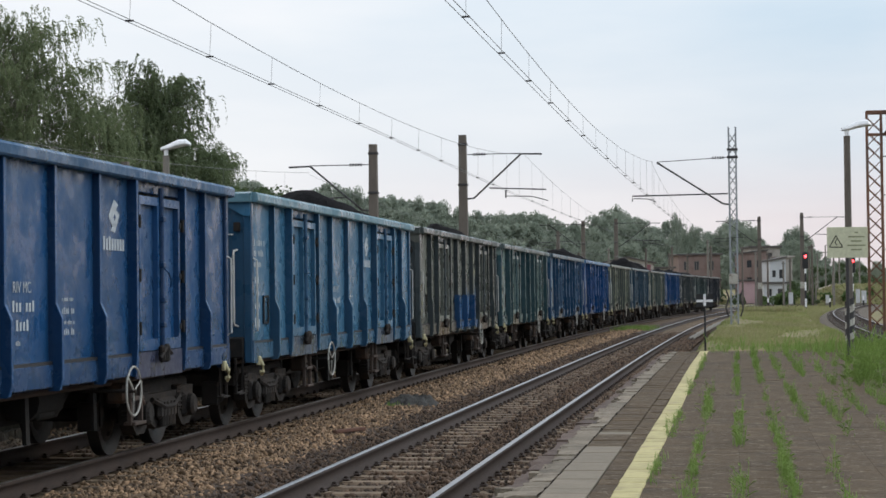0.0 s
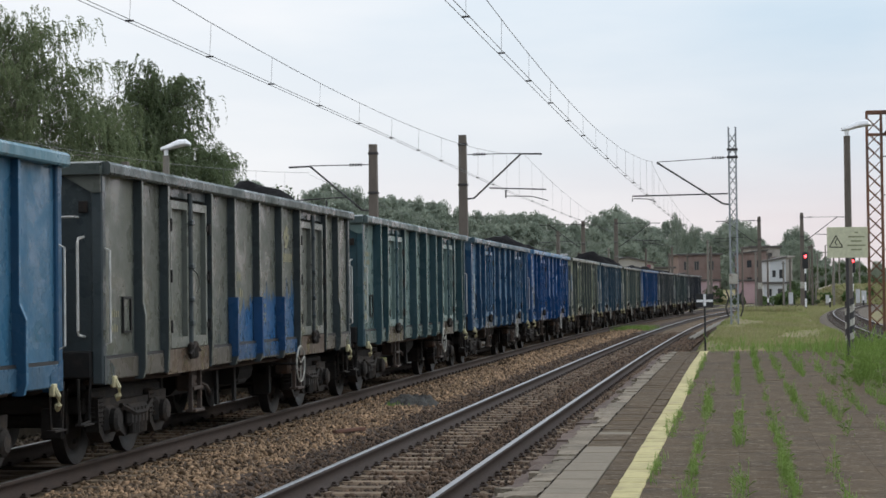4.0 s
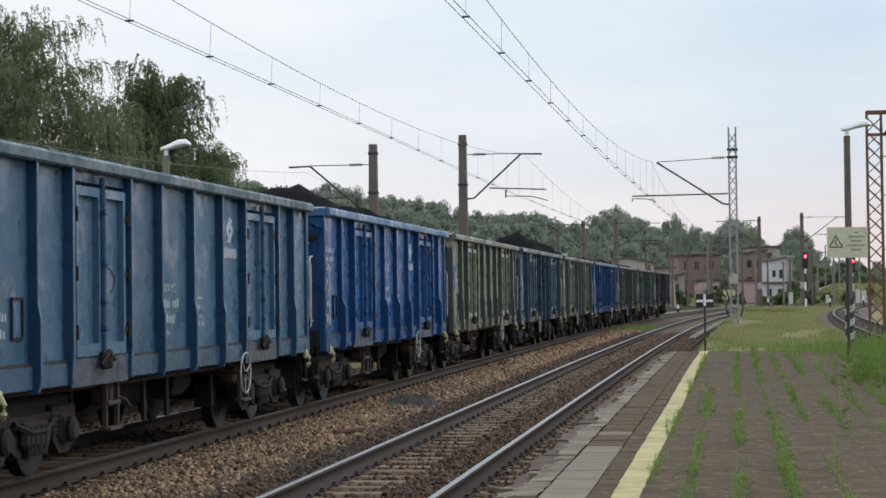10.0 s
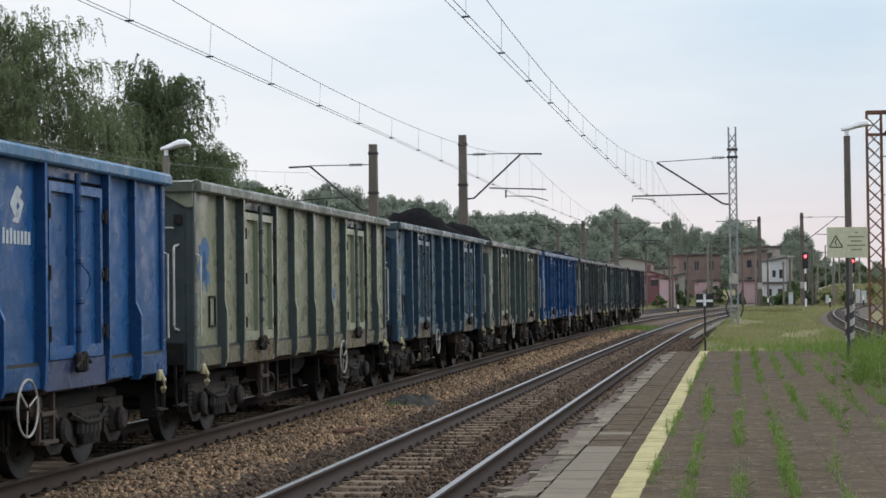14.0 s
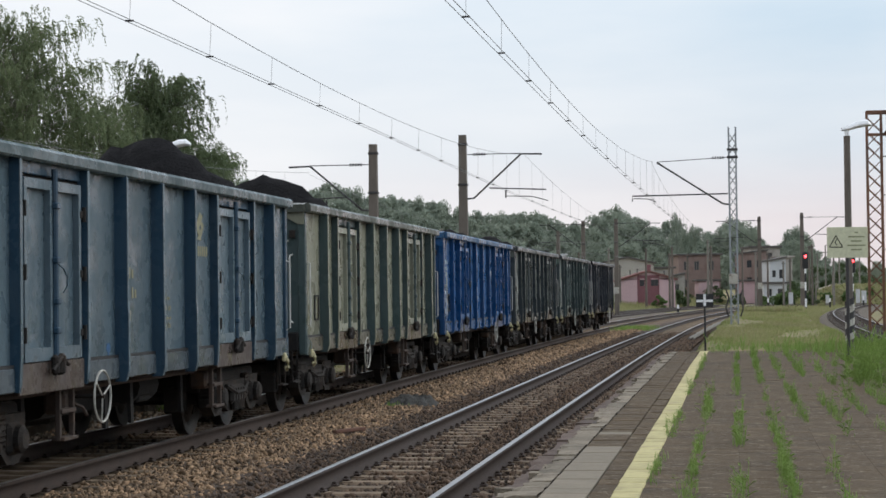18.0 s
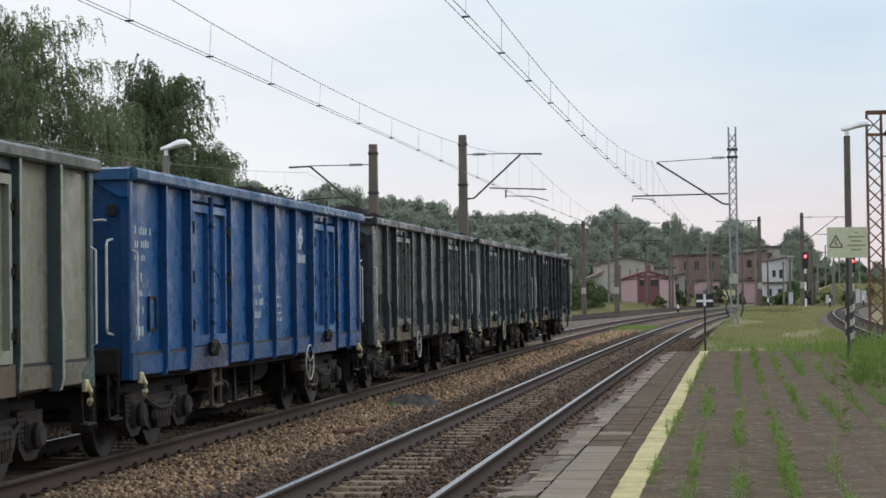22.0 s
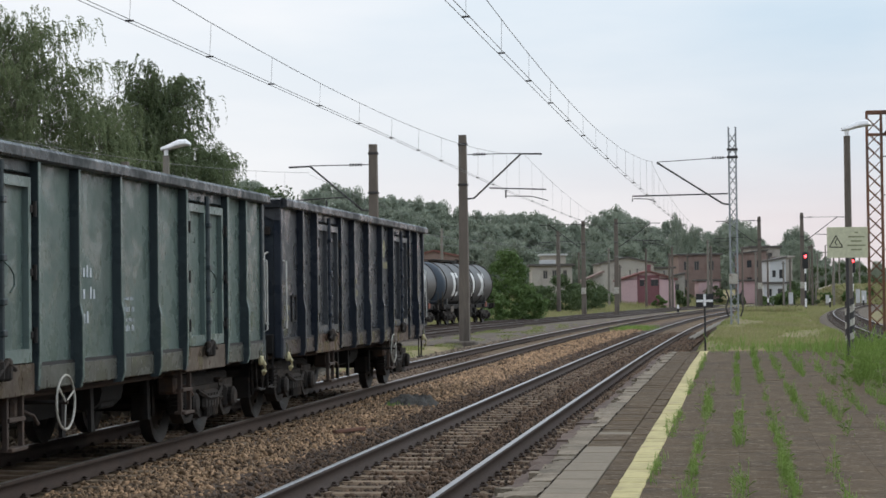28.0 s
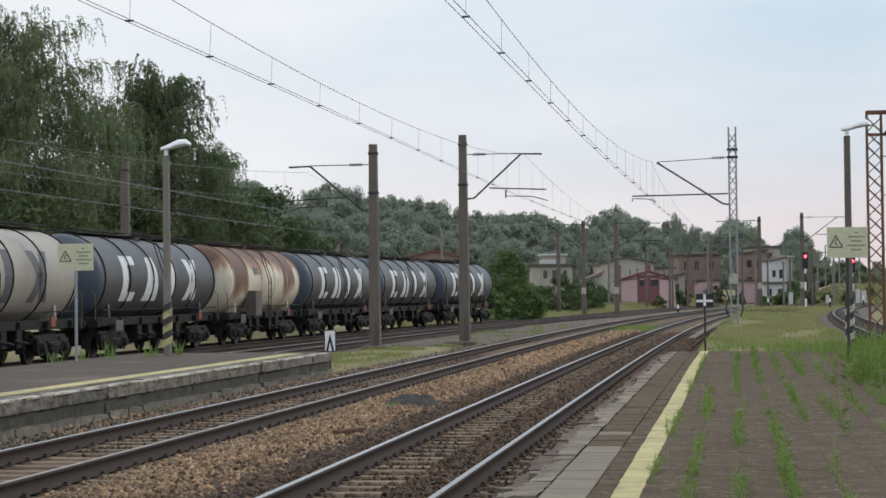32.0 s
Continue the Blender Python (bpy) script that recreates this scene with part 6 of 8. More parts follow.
def platform_lamp(x, y, z, h, mat, side, stripes, label):
    root = tagged(new("platform_lamp"), label, "lamp", group="platform lamps")
    root.matrix_basis = Matrix.Translation((x, y, z))
    part("post", Mesh().tube([(0, 0, 0), (0, 0, h)], 0.10 if side > 0 and x < 0 else 0.085, 10, 0.075), mat, root)
    part("collar", Mesh().tube([(0, 0, h), (0, 0, h + 0.16)], 0.05, 8), LAMP_HEAD, root)
    m = Mesh()
    secs = [(-0.12, 0.06, 0.05, 0.14), (0.05, 0.09, 0.09, 0.17), (0.27, 0.14, 0.125, 0.24), (0.46, 0.14, 0.11, 0.27), (0.57, 0.07, 0.04, 0.24)]
    n = 10
    for u, w, hh, zc in secs:
        m.v += [(side * u, w * math.cos(2 * math.pi * k / n), h + zc + hh * math.sin(2 * math.pi * k / n) * (1.0 if math.sin(2 * math.pi * k / n) > 0 else 0.5)) for k in range(n)]
    m.f += [(i * n + k, i * n + (k + 1) % n, (i + 1) * n + (k + 1) % n, (i + 1) * n + k) for i in range(len(secs) - 1) for k in range(n)]
    m.f += [tuple(range(n)), tuple(range((len(secs) - 1) * n, len(secs) * n))]
    part("lamp_head", m, LAMP_HEAD, root, "white lamp housing", smooth=True)
    if stripes:
        for k in range(6):
            m = Mesh()
            z0 = stripes * k / 6
            pts = []
            for i in range(13):
                a = 2 * math.pi * i / 12
                pts.append((a, z0 + 0.16 * (a / math.pi)))
            r = 0.112
            v = [(r * math.cos(a), r * math.sin(a), max(0.0, zz)) for a, zz in pts] + [(r * math.cos(a), r * math.sin(a), zz + stripes / 6) for a, zz in pts]
            m.add(v, [(i, i + 1, i + 14, i + 13) for i in range(12)])
            part("warning_band", m, (YELLOW if x < 0 else PALE) if k % 2 == 0 else DARK_TUBE, root)
    return root


platform_lamp(-6.3, 45.5, 0.43, 4.57, LAMP_CONC, 1, 0.95, "concrete platform lamp with a white head and striped base")
platform_lamp(9.36, 46.0, 0.35, 4.95, MAST_CONC, 1, 0.95, "dark concrete platform lamp with a white head")


TEXT_GREY = surface("worn_lettering", (0.20, 0.21, 0.12), (0.27, 0.29, 0.17), 6, 0.7, grain=20, bump_d=0.0)


def warning_sign(x, y, z, h, w, hh, label, turn=0.0):
    root = tagged(new("warning_sign"), label, "sign", group="warning signs")
    root.matrix_basis = Matrix.Translation((x, y, z)) @ Matrix.Rotation(turn, 4, "Z")
    part("post", Mesh().tube([(0, 0.03, 0), (0, 0.03, h + hh * 0.9)], 0.033, 8), GALV if x < 0 else DARK_TUBE, root)
    part("panel", Mesh().box(-w / 2, w / 2, -0.012, 0.0, h, h + hh, 0.003), SIGN_Y, root, "yellow enamel panel")
    m = Mesh()
    a, c, b0 = 0.13 * w / 0.8, -w * 0.28, h + hh * 0.35
    for p, q in (((c - a, b0), (c + a, b0)), ((c - a, b0), (c, b0 + 1.75 * a)), ((c + a, b0), (c, b0 + 1.75 * a)), ((c + 0.02, b0 + 1.2 * a), (c - 0.02, b0 + 0.7 * a)), ((c - 0.02, b0 + 0.7 * a), (c + 0.02, b0 + 0.25 * a))):
        m.tube([(p[0], -0.014, p[1]), (q[0], -0.014, q[1])], 0.009, 4)
    part("pictogram", m, BLACK, root, "black warning triangle")
    m = Mesh()
    for i, (k, wd) in enumerate(((0.80, 0.08), (0.66, 0.40), (0.52, 0.26), (0.38, 0.44), (0.24, 0.26))):
        m.box(w * 0.22 - w * wd / 2, w * 0.22 + w * wd / 2, -0.015, -0.012, h + hh * k, h + hh * k + 0.026, 0)
    part("lettering_bars", m, TEXT_GREY, root)
    return root


warning_sign(-7.78, 42.2, 0.43, 1.92, 0.76, 0.57, "yellow warning sign on a thin post on the far platform")
warning_sign(7.91, 39.0, 0.35, 2.02, 0.80, 0.60, "yellow warning sign in front of the platform lamp")


def small_signs():
    # cross board at the platform's end
    root = tagged(new("signal_board"), "black board with a white cross on a thin black post", "sign")
    root.matrix_basis = LA.stand(29.0, 2.6, 0.35)
    part("post", Mesh().tube([(0, 0, -0.3), (0, 0, 1.28)], 0.024, 8), BLACK, root)
    part("board", Mesh().box(-0.21, 0.21, -0.02, 0.0, 1.02, 1.34, 0.004), BLACK, root)
    part("cross", Mesh().box(-0.03, 0.03, -0.026, -0.02, 1.05, 1.33, 0).box(-0.20, -0.035, -0.026, -0.02, 1.14, 1.20, 0).box(0.035, 0.20, -0.026, -0.02, 1.14, 1.20, 0), SIGN_W, root, "white cross")
    # arrow board at the end of the far platform
    root = tagged(new("arrow_board"), "white board with a black arrowhead on a low post", "sign")
    root.matrix_basis = Matrix.Translation((-2.72, 47.6, 0.0))
    part("post", Mesh().tube([(0, 0.02, -0.6), (0, 0.02, 0.6)], 0.022, 8), BLACK, root)
    part("board", Mesh().box(-0.14, 0.14, -0.015, 0.0, 0.42, 0.94, 0.004), BLACK, root)
    part("face", Mesh().box(-0.12, 0.12, -0.020, -0.015, 0.44, 0.92, 0.0), SIGN_W, root, "white face")
    m = Mesh()
    for sd in (-1, 1):
        m.prism([(0.0, 0.86), (sd * 0.10, 0.44), (sd * 0.045, 0.44), (0.0, 0.66)], -0.026, -0.020, lambda u, v, d: (u, d, v))
    part("arrowhead", m, BLACK, root)
    RED = glow("red_signal_light", (1.0, 0.06, 0.07), 6.0)
    for x, y, z0, h, k in ((27.05, 149.0, -0.1, 4.4, 1.0), (31.8, 155.0, -0.1, 4.1, 1.0)):
        s = tagged(new("light_signal"), "railway light signal showing red on a banded post", "signal", group="light signals")
        s.matrix_basis = Matrix.Translation((x, y, z0))
        n = 7
        for i in range(n):
            part("post_band", Mesh().tube([(0, 0, h * i / n - (0.5 if i == 0 else 0)), (0, 0, h * (i + 1) / n)], 0.07, 8), SIGN_W if i % 2 else BLACK, s)
        head = part("head", Mesh().box(-0.22, 0.22, -0.12, 0.1, h - 0.9, h + 0.35, 0.06), BLACK, s)
        m = Mesh().lathe([(0.0, 0.0), (0.11, 0.0), (0.11, 0.02), (0.0, 0.03)], Matrix.Translation((0.0, -0.125, h + 0.02)) @ Matrix.Rotation(radians(90), 4, "X"), 14)
        part("red_lamp", m, RED, head, "lit red lamp")
    # low ground signals and posts far off
    for x, y, h in ((20.9, 178, 0.9), (45.5, 235, 1.1), (37.4, 230, 1.2), (56, 245, 1.6), (60, 250, 1.5), (50.5, 240, 1.3)):
        s = tagged(new("marker_post"), "low black and white marker post", "post", group="marker posts")
        s.matrix_basis = Matrix.Translation((x, y, -0.25))
        part("shaft", Mesh().box(-0.09, 0.09, -0.09, 0.09, -0.3, h * 0.6, 0.01), BLACK, s)
        part("cap", Mesh().box(-0.09, 0.09, -0.09, 0.09, h * 0.6, h, 0.02), SIGN_W, s)


small_signs()


ASH_S, ASH_O, BAR_S, BAR_O = 14.3, -2.2, 7.1, -1.88


def odds_and_ends():
    # a heap of ash between the tracks, with a tuft of weeds on it
    v, f, n = [], [], 26
    for j in range(n + 1):
        for i in range(n + 1):
            a, b = -1 + 2 * i / n, -1 + 2 * j / n
            h = max(0.0, 1 - a * a - b * b) ** 0.6
            p = LA.at(ASH_S + 1.15 * b, ASH_O + 0.55 * a)
            v.append((p.x, p.y, -0.28 + 0.27 * h + 0.13 * h * noise.noise(Vector((a * 3, b * 5, 1))) + 0.09 * h * noise.noise(Vector((a * 9, b * 14, 2)))))
    f = [(j * (n + 1) + i, j * (n + 1) + i + 1, (j + 1) * (n + 1) + i + 1, (j + 1) * (n + 1) + i) for j in range(n) for i in range(n)]
    tagged(new("spoil_mound", raw("spoil_mound", v, f, ASH)), "low dark grey mound of spoil between the tracks", "mound")
    bar = tagged(new("scrap_bar", Mesh().box(-0.03, 0.03, -0.36, 0.36, -0.02, 0.03, 0.01).data("scrap_bar", SPARK_RUST)), "short rusty scrap bar lying on the ballast", "scrap metal")
    bar.matrix_basis = LA.stand(BAR_S, BAR_O, -0.10) @ Matrix.Rotation(-0.41, 4, "Z")
    for o in (1.30, 1.46):
        ss = np.linspace(60, 100, 16)
        tagged(new("cable_trough", Mesh().tube([LA.at(s, o + (s - 60) * 0.011 + 0.03 * math.sin(s), -0.10 + 0.004 * (s - 60)) for s in ss], 0.05, 6).data("cable_trough", LAMP_CONC)), "pale cable duct lying beside the track", "cable duct", group="cable ducts")


odds_and_ends()

# ------------------------------------------------------------------ trees and bushes
def leaf_cloud(centres, dirs, size, rng, aspect=0.5, droop=0.0):
    """One small bent leaf (two triangles sharing an edge) at every centre."""
    n = len(centres)
    d = dirs + rng.normal(0, 0.35 if droop < 0.2 else 0.22, (n, 3))
    d[:, 2] -= droop
    d /= np.linalg.norm(d, axis=1)[:, None] + 1e-9
    up = rng.normal(0, 1, (n, 3))
    w = np.cross(d, up)
    w /= np.linalg.norm(w, axis=1)[:, None] + 1e-9
    sz = size * rng.uniform(0.6, 1.4, (n, 1))
    a = centres - d * sz * 0.5
    b = centres + d * sz * 0.5
    l = centres + w * sz * aspect * 0.5
    r = centres - w * sz * aspect * 0.5 + np.cross(d, w) * sz * 0.12
    v = np.stack([a, l, b, r], 1).reshape(-1, 3)
    f = np.arange(n * 4).reshape(-1, 4)
    return v, f


def facing_leaves(centres, normals, size, rng, loose=0.7):
    """Leaf sprays that lie on the outside of a clump and overlap like scales."""
    n = len(centres)
    nn = normals + rng.normal(0, loose, (n, 3))
    nn /= np.linalg.norm(nn, axis=1)[:, None] + 1e-9
    a = np.cross(nn, rng.normal(0, 1, (n, 3)))
    a /= np.linalg.norm(a, axis=1)[:, None] + 1e-9
    b = np.cross(nn, a)
    sz = size * rng.uniform(0.5, 1.35, (n, 1))
    v = np.stack([centres - a * sz * 0.55, centres - b * sz * 0.34, centres + a * sz * 0.55 - nn * sz * 0.15, centres + b * sz * 0.34], 1).reshape(-1, 3)
    return v, np.arange(n * 4).reshape(-1, 4)


def limb_mesh(rng, h, r, crown_lo, spread, n_limbs, lean=0.0):
    m = Mesh()
    trunk = [(lean * t * t * h + 0.12 * math.sin(3 * t), 0.1 * math.sin(4 * t + 1), h * t) for t in np.linspace(0, 0.95, 9)]
    m.tube(trunk, r, 8, r * 0.18)
    for k in range(n_limbs):
        t = crown_lo + (0.92 - crown_lo) * (k + rng.random()) / n_limbs
        i = min(7, int(t / 0.95 * 8))
        p = Vector(trunk[i]).lerp(Vector(trunk[i + 1]), t / 0.95 * 8 - i)
        a = rng.uniform(0, 6.28)
        ln = spread * (1.05 - 0.6 * t) * rng.uniform(0.6, 1.1)
        q = p + Vector((math.cos(a) * ln * 0.5, math.sin(a) * ln * 0.5, ln * 0.45))
        e = p + Vector((math.cos(a) * ln, math.sin(a) * ln, ln * 0.55))
        m.tube([p, q, e], r * 0.32 * (1.1 - t), 5, r * 0.06)
    return m


def weeping_tree(x, y, z, h, spread, boughs, leaf, bark, seed, label, drop=(0.5, 1.8), leaf_size=0.22, crown_lo=0.25, flat=2.4, per=20):
    """A trunk with arching boughs; twigs hang from the boughs, thinning out towards their tips."""
    rng = np.random.default_rng(seed)
    root = tagged(new("tree"), label, "tree", group="trees behind the sidings")
    root.matrix_basis = Matrix.Translation((x, y, z - 0.2))
    part("trunk", limb_mesh(rng, h, h * 0.014 + 0.05, 0.3, spread, 10, rng.uniform(-0.02, 0.02)), bark, root)
    limbs = Mesh()
    C, D = [], []
    for k in range(boughs):
        t = crown_lo + (0.97 - crown_lo) * ((k + rng.random()) / boughs) ** 0.85
        a = k * 2.4 + rng.uniform(-0.5, 0.5)
        q = np.clip((t - crown_lo) / (1.0 - crown_lo), 0, 1)
        ln = spread * (1 - q ** flat) ** 0.6 * (0.6 + 0.4 * min(1.0, 3 * q)) * rng.uniform(0.55, 1.25) + 0.25 + (rng.uniform(0, 0.5) if q > 0.86 else 0)
        d = np.array([math.cos(a), math.sin(a), 0.0])
        steep = rng.uniform(0.35, 1.0) + 1.3 * q ** 3
        base = np.array([0.0, 0.0, t * h - 0.30 * ln * steep])
        arch = lambda u: base + d * ln * u + np.array([0, 0, 1.0]) * ln * (steep * u - (0.45 + 0.25 * (1 - q)) * u * u)
        limbs.tube([tuple(arch(u)) for u in (0.0, 0.3, 0.6, 0.85)], 0.05, 4, 0.012)
        m = int(18 + 21 * ln)
        u = rng.uniform(0.10, 1.15, m) ** 0.8
        top = np.stack([arch(v) for v in u]) + rng.normal(0, 1, (m, 3)) * (0.05 + 0.13 * ln * (0.4 + 0.6 * u))[:, None] * np.array([1, 1, 0.45])
        hang = rng.uniform(drop[0], drop[1], m) * (0.55 + 0.6 * (1 - q)) * (0.5 + 0.7 * rng.random())
        out = d[None] + rng.normal(0, 0.5, (m, 3))
        out[:, 2] = 0
        for j in range(per):
            w = (j + rng.random(m)) / per
            p = top + out * (hang * 0.22 * np.sqrt(w))[:, None]
            p[:, 2] += hang * (0.16 * np.sin(w * 3.1) - 0.85 * w ** 1.5)
            p += rng.normal(0, 0.035, (m, 3))
            g = out * (0.7 * (1 - w))[:, None]
            g[:, 2] = 0.15 - 1.1 * w
            C.append(p)
            D.append(g)
    part("branching", limbs, bark, root)
    C, D = np.concatenate(C), np.concatenate(D)
    keep = C[:, 2] > 0.6
    v, f = leaf_cloud(C[keep], D[keep], leaf_size, rng, 0.34, 0.3)
    part("crown", raw("crown", v, f, leaf), None, root)
    return root


def bushy(name, x, y, z, h, w, n, leaf, seed, label, size=0.2, trunk=True, group="", cat="tree", squash=1.0):
    """A broad crown of leaf clumps set on many boughs."""
    rng = np.random.default_rng(seed)
    root = tagged(new(name), label, cat, group=group)
    root.matrix_basis = Matrix.Translation((x, y, z - 0.15))
    if trunk:
        part("trunk", limb_mesh(rng, h * 0.9, h * 0.016 + 0.05, 0.25, w * 0.8, 10), BARK, root)
    part("crown", crown_mesh(rng, h, w, n, leaf, size, 0.10 if not trunk else 0.22), None, root)
    return root


def crown_mesh(rng, h, w, n, leaf, size, lo, column=False):
    """Leaf clumps on boughs; each clump is a shell of sprays, so that its top catches the sky."""
    nb = max(16, n // 110)
    t = rng.random(nb)
    a = rng.uniform(0, 6.283, nb)
    prof = w * (np.clip(np.sin(np.pi * (0.12 + 0.80 * t) ** 0.8), 0.2, 1) if not column else 0.55 + 0.45 * np.sin(np.pi * t))
    r = prof * np.sqrt(rng.uniform(0.12, 1.0, nb))
    bc = np.stack([r * np.cos(a), r * np.sin(a), h * (lo + (0.95 - lo) * t)], 1)
    br = w * rng.uniform(0.16, 0.36, nb)
    pick = rng.integers(0, nb, n)
    d = rng.normal(0, 1, (n, 3))
    d[:, 2] += 0.25
    d /= np.linalg.norm(d, axis=1)[:, None]
    C = bc[pick] + d * (br[pick] * (0.62 + 0.40 * rng.random(n) ** 0.7))[:, None] * np.array([1, 1, 0.8])
    keep = C[:, 2] > 0.02
    v, f = facing_leaves(C[keep], d[keep], size, rng)
    return raw("crown", v, f, leaf)


def woods():
    # large trees behind the tank wagons
    weeping_tree(-19.6, 92, 0, 14.4, 4.9, 100, LEAF_BIRCH, BIRCH_BARK, 11, "tall birch with a light trunk and hanging twigs", (0.7, 2.6), 0.13, 0.2, 2.0)
    weeping_tree(-16.8, 98, 0, 11.2, 2.8, 62, LEAF_BIRCH, BIRCH_BARK, 12, "slender birch with hanging twigs", (0.7, 2.6), 0.13, 0.15, 2.4)
    weeping_tree(-14.8, 104, 0, 13.4, 3.0, 100, LEAF_WILLOW, BARK, 13, "dark green weeping tree with drooping twigs", (0.9, 3.0), 0.14, 0.25, 2.2)
    weeping_tree(-12.6, 108, 0, 10.0, 1.6, 52, LEAF_WILLOW, BARK, 15, "dark green weeping tree with drooping twigs", (0.8, 2.6), 0.14, 0.2, 2.8)
    weeping_tree(-23.2, 96, 0, 13.4, 3.4, 60, LEAF_BIRCH, BIRCH_BARK, 14, "tall birch at the edge of the wood", (0.7, 2.6), 0.13, 0.15, 2.4)
    for k, (x, y, h, w) in enumerate(((-21.5, 84, 7.0, 3.2), (-17.8, 88, 6.6, 3.0), (-14.6, 96, 6.8, 3.2), (-11.9, 108, 8.2, 3.2), (-10.2, 116, 8.6, 3.0), (-25, 86, 8.0, 3.5), (-8.8, 122, 7.2, 2.8), (-13.0, 118, 9.4, 3.4), (-23.5, 104, 9.0, 3.6), (-19.8, 106, 8.4, 3.6), (-16.4, 110, 8.8, 3.6), (-27.0, 100, 9.0, 3.6))):
        bushy("tree", x, y, -0.2, h, w, 5200, LEAF_DARK if k > 3 else LEAF_MID, 30 + k, "dense dark green tree behind the tank wagons", 0.24, group="trees behind the sidings")
    # far wooded rise, its haze held in the leaf colour
    rng = np.random.default_rng(77)
    kinds = [crown_mesh(np.random.default_rng(200 + k), 1.0, 0.44, 7600, LEAF_HAZED, 0.040, 0.03) for k in range(5)]
    column = crown_mesh(np.random.default_rng(210), 1.0, 0.5, 4200, LEAF_HAZED, 0.045, 0.05, True)
    trunk = Mesh().tube([(0, 0, 0), (0.01, 0, 0.7)], 0.02, 6, 0.008).data("trunk", BARK)

    def far_tree(x, y, z, h, w, crown=None):
        root = tagged(new("tree"), "broad leafy tree in the wooded distance", "tree", group="trees of the far wood")
        root.matrix_basis = Matrix.Translation((x, y, z)) @ Matrix.Rotation(rng.uniform(0, 6.28), 4, "Z")
        for me, n in ((trunk, "trunk"), (crown or kinds[int(rng.integers(0, 5))], "crown")):
            o = new(n, me)
            o.parent = root
            o.matrix_basis = Matrix.Diagonal((w, w, h, 1))

    # the wood's outline: direction across, height over the horizon, both per metre of distance
    sky_line = ((-0.24, 0.052), (-0.104, 0.058), (-0.092, 0.056), (-0.083, 0.052), (-0.075, 0.046), (-0.066, 0.046), (-0.061, 0.053), (-0.055, 0.058), (-0.048, 0.054), (-0.040, 0.050), (-0.032, 0.0485), (-0.021, 0.050), (-0.010, 0.047),
                (0.002, 0.044), (0.014, 0.040), (0.024, 0.0415), (0.033, 0.039), (0.041, 0.0415), (0.050, 0.0385), (0.057, 0.035), (0.064, 0.0355), (0.072, 0.034), (0.078, 0.039), (0.085, 0.0425), (0.092, 0.039), (0.104, 0.0345), (0.109, 0.031),
                (0.1165, 0.0375), (0.121, 0.030), (0.129, 0.031), (0.136, 0.029), (0.143, 0.0335), (0.149, 0.036), (0.154, 0.033), (0.159, 0.024), (0.167, 0.0225), (0.173, 0.0275), (0.179, 0.031), (0.184, 0.0275), (0.188, 0.019), (0.194, 0.0145), (0.21, 0.0135), (0.23, 0.014))
    us, hs = [a for a, _ in sky_line], [b for _, b in sky_line]
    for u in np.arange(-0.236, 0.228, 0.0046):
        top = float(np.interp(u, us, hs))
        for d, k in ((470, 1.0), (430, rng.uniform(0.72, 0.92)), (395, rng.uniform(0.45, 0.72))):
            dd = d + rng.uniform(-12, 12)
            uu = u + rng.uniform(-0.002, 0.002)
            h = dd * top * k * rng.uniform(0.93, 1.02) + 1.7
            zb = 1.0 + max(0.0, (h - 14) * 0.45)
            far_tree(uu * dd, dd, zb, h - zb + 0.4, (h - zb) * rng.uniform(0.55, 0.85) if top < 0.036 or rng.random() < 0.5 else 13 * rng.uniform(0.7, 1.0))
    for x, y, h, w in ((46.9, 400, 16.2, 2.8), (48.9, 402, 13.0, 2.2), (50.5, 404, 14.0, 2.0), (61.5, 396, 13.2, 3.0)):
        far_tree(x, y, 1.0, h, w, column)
    # bushes beside the sidings
    bushy("bush", 4.5, 141, -0.3, 5.3, 1.9, 9000, LEAF_BUSH, 51, "bright green rounded bush beside the siding", 0.17, False, "bushes by the sidings", "bush")
    bushy("bush", 6.3, 143, -0.3, 2.6, 1.4, 4500, LEAF_BUSH, 52, "low green bush beside the siding", 0.17, False, "bushes by the sidings", "bush")
    for k, (x, y, h, w) in enumerate(((45.2, 268, 1.7, 1.5), (47.6, 272, 2.2, 1.6), (26.2, 243, 1.9, 0.9), (43.0, 268, 1.3, 1.2))):
        bushy("bush", x, y, -0.2, h, w, 2200, LEAF_BUSH, 90 + k, "low light green shrub before the houses", 0.2, False, "bushes by the sidings", "bush")
    bushy("bush", 3.4, 138, -0.3, 2.4, 1.3, 3500, LEAF_BUSH, 53, "low green bush beside the siding", 0.17, False, "bushes by the sidings", "bush")
    for k, (x, y, h, w) in enumerate(((11.4, 196, 3.6, 2.6), (13.2, 200, 2.9, 2.2), (9.4, 198, 2.8, 2.0), (15.6, 215, 3.3, 2.2), (18.5, 240, 2.6, 2.0), (30.5, 260, 2.2, 1.8), (24.8, 300, 2.5, 2.0), (50.5, 288, 3.4, 2.0), (40.5, 300, 3.0, 2.0), (62.0, 290, 4.0, 3.0), (46.2, 270, 1.8, 1.6), (39.6, 268, 1.6, 1.4), (35.5, 300, 2.6, 2.0), (31.2, 296, 2.2, 1.4))):
        bushy("bush", x, y, -0.2, h, w, 3000, LEAF_DARK, 60 + k, "dark green bush in the rough grass", 0.24, False, "bushes by the sidings", "bush")


woods()


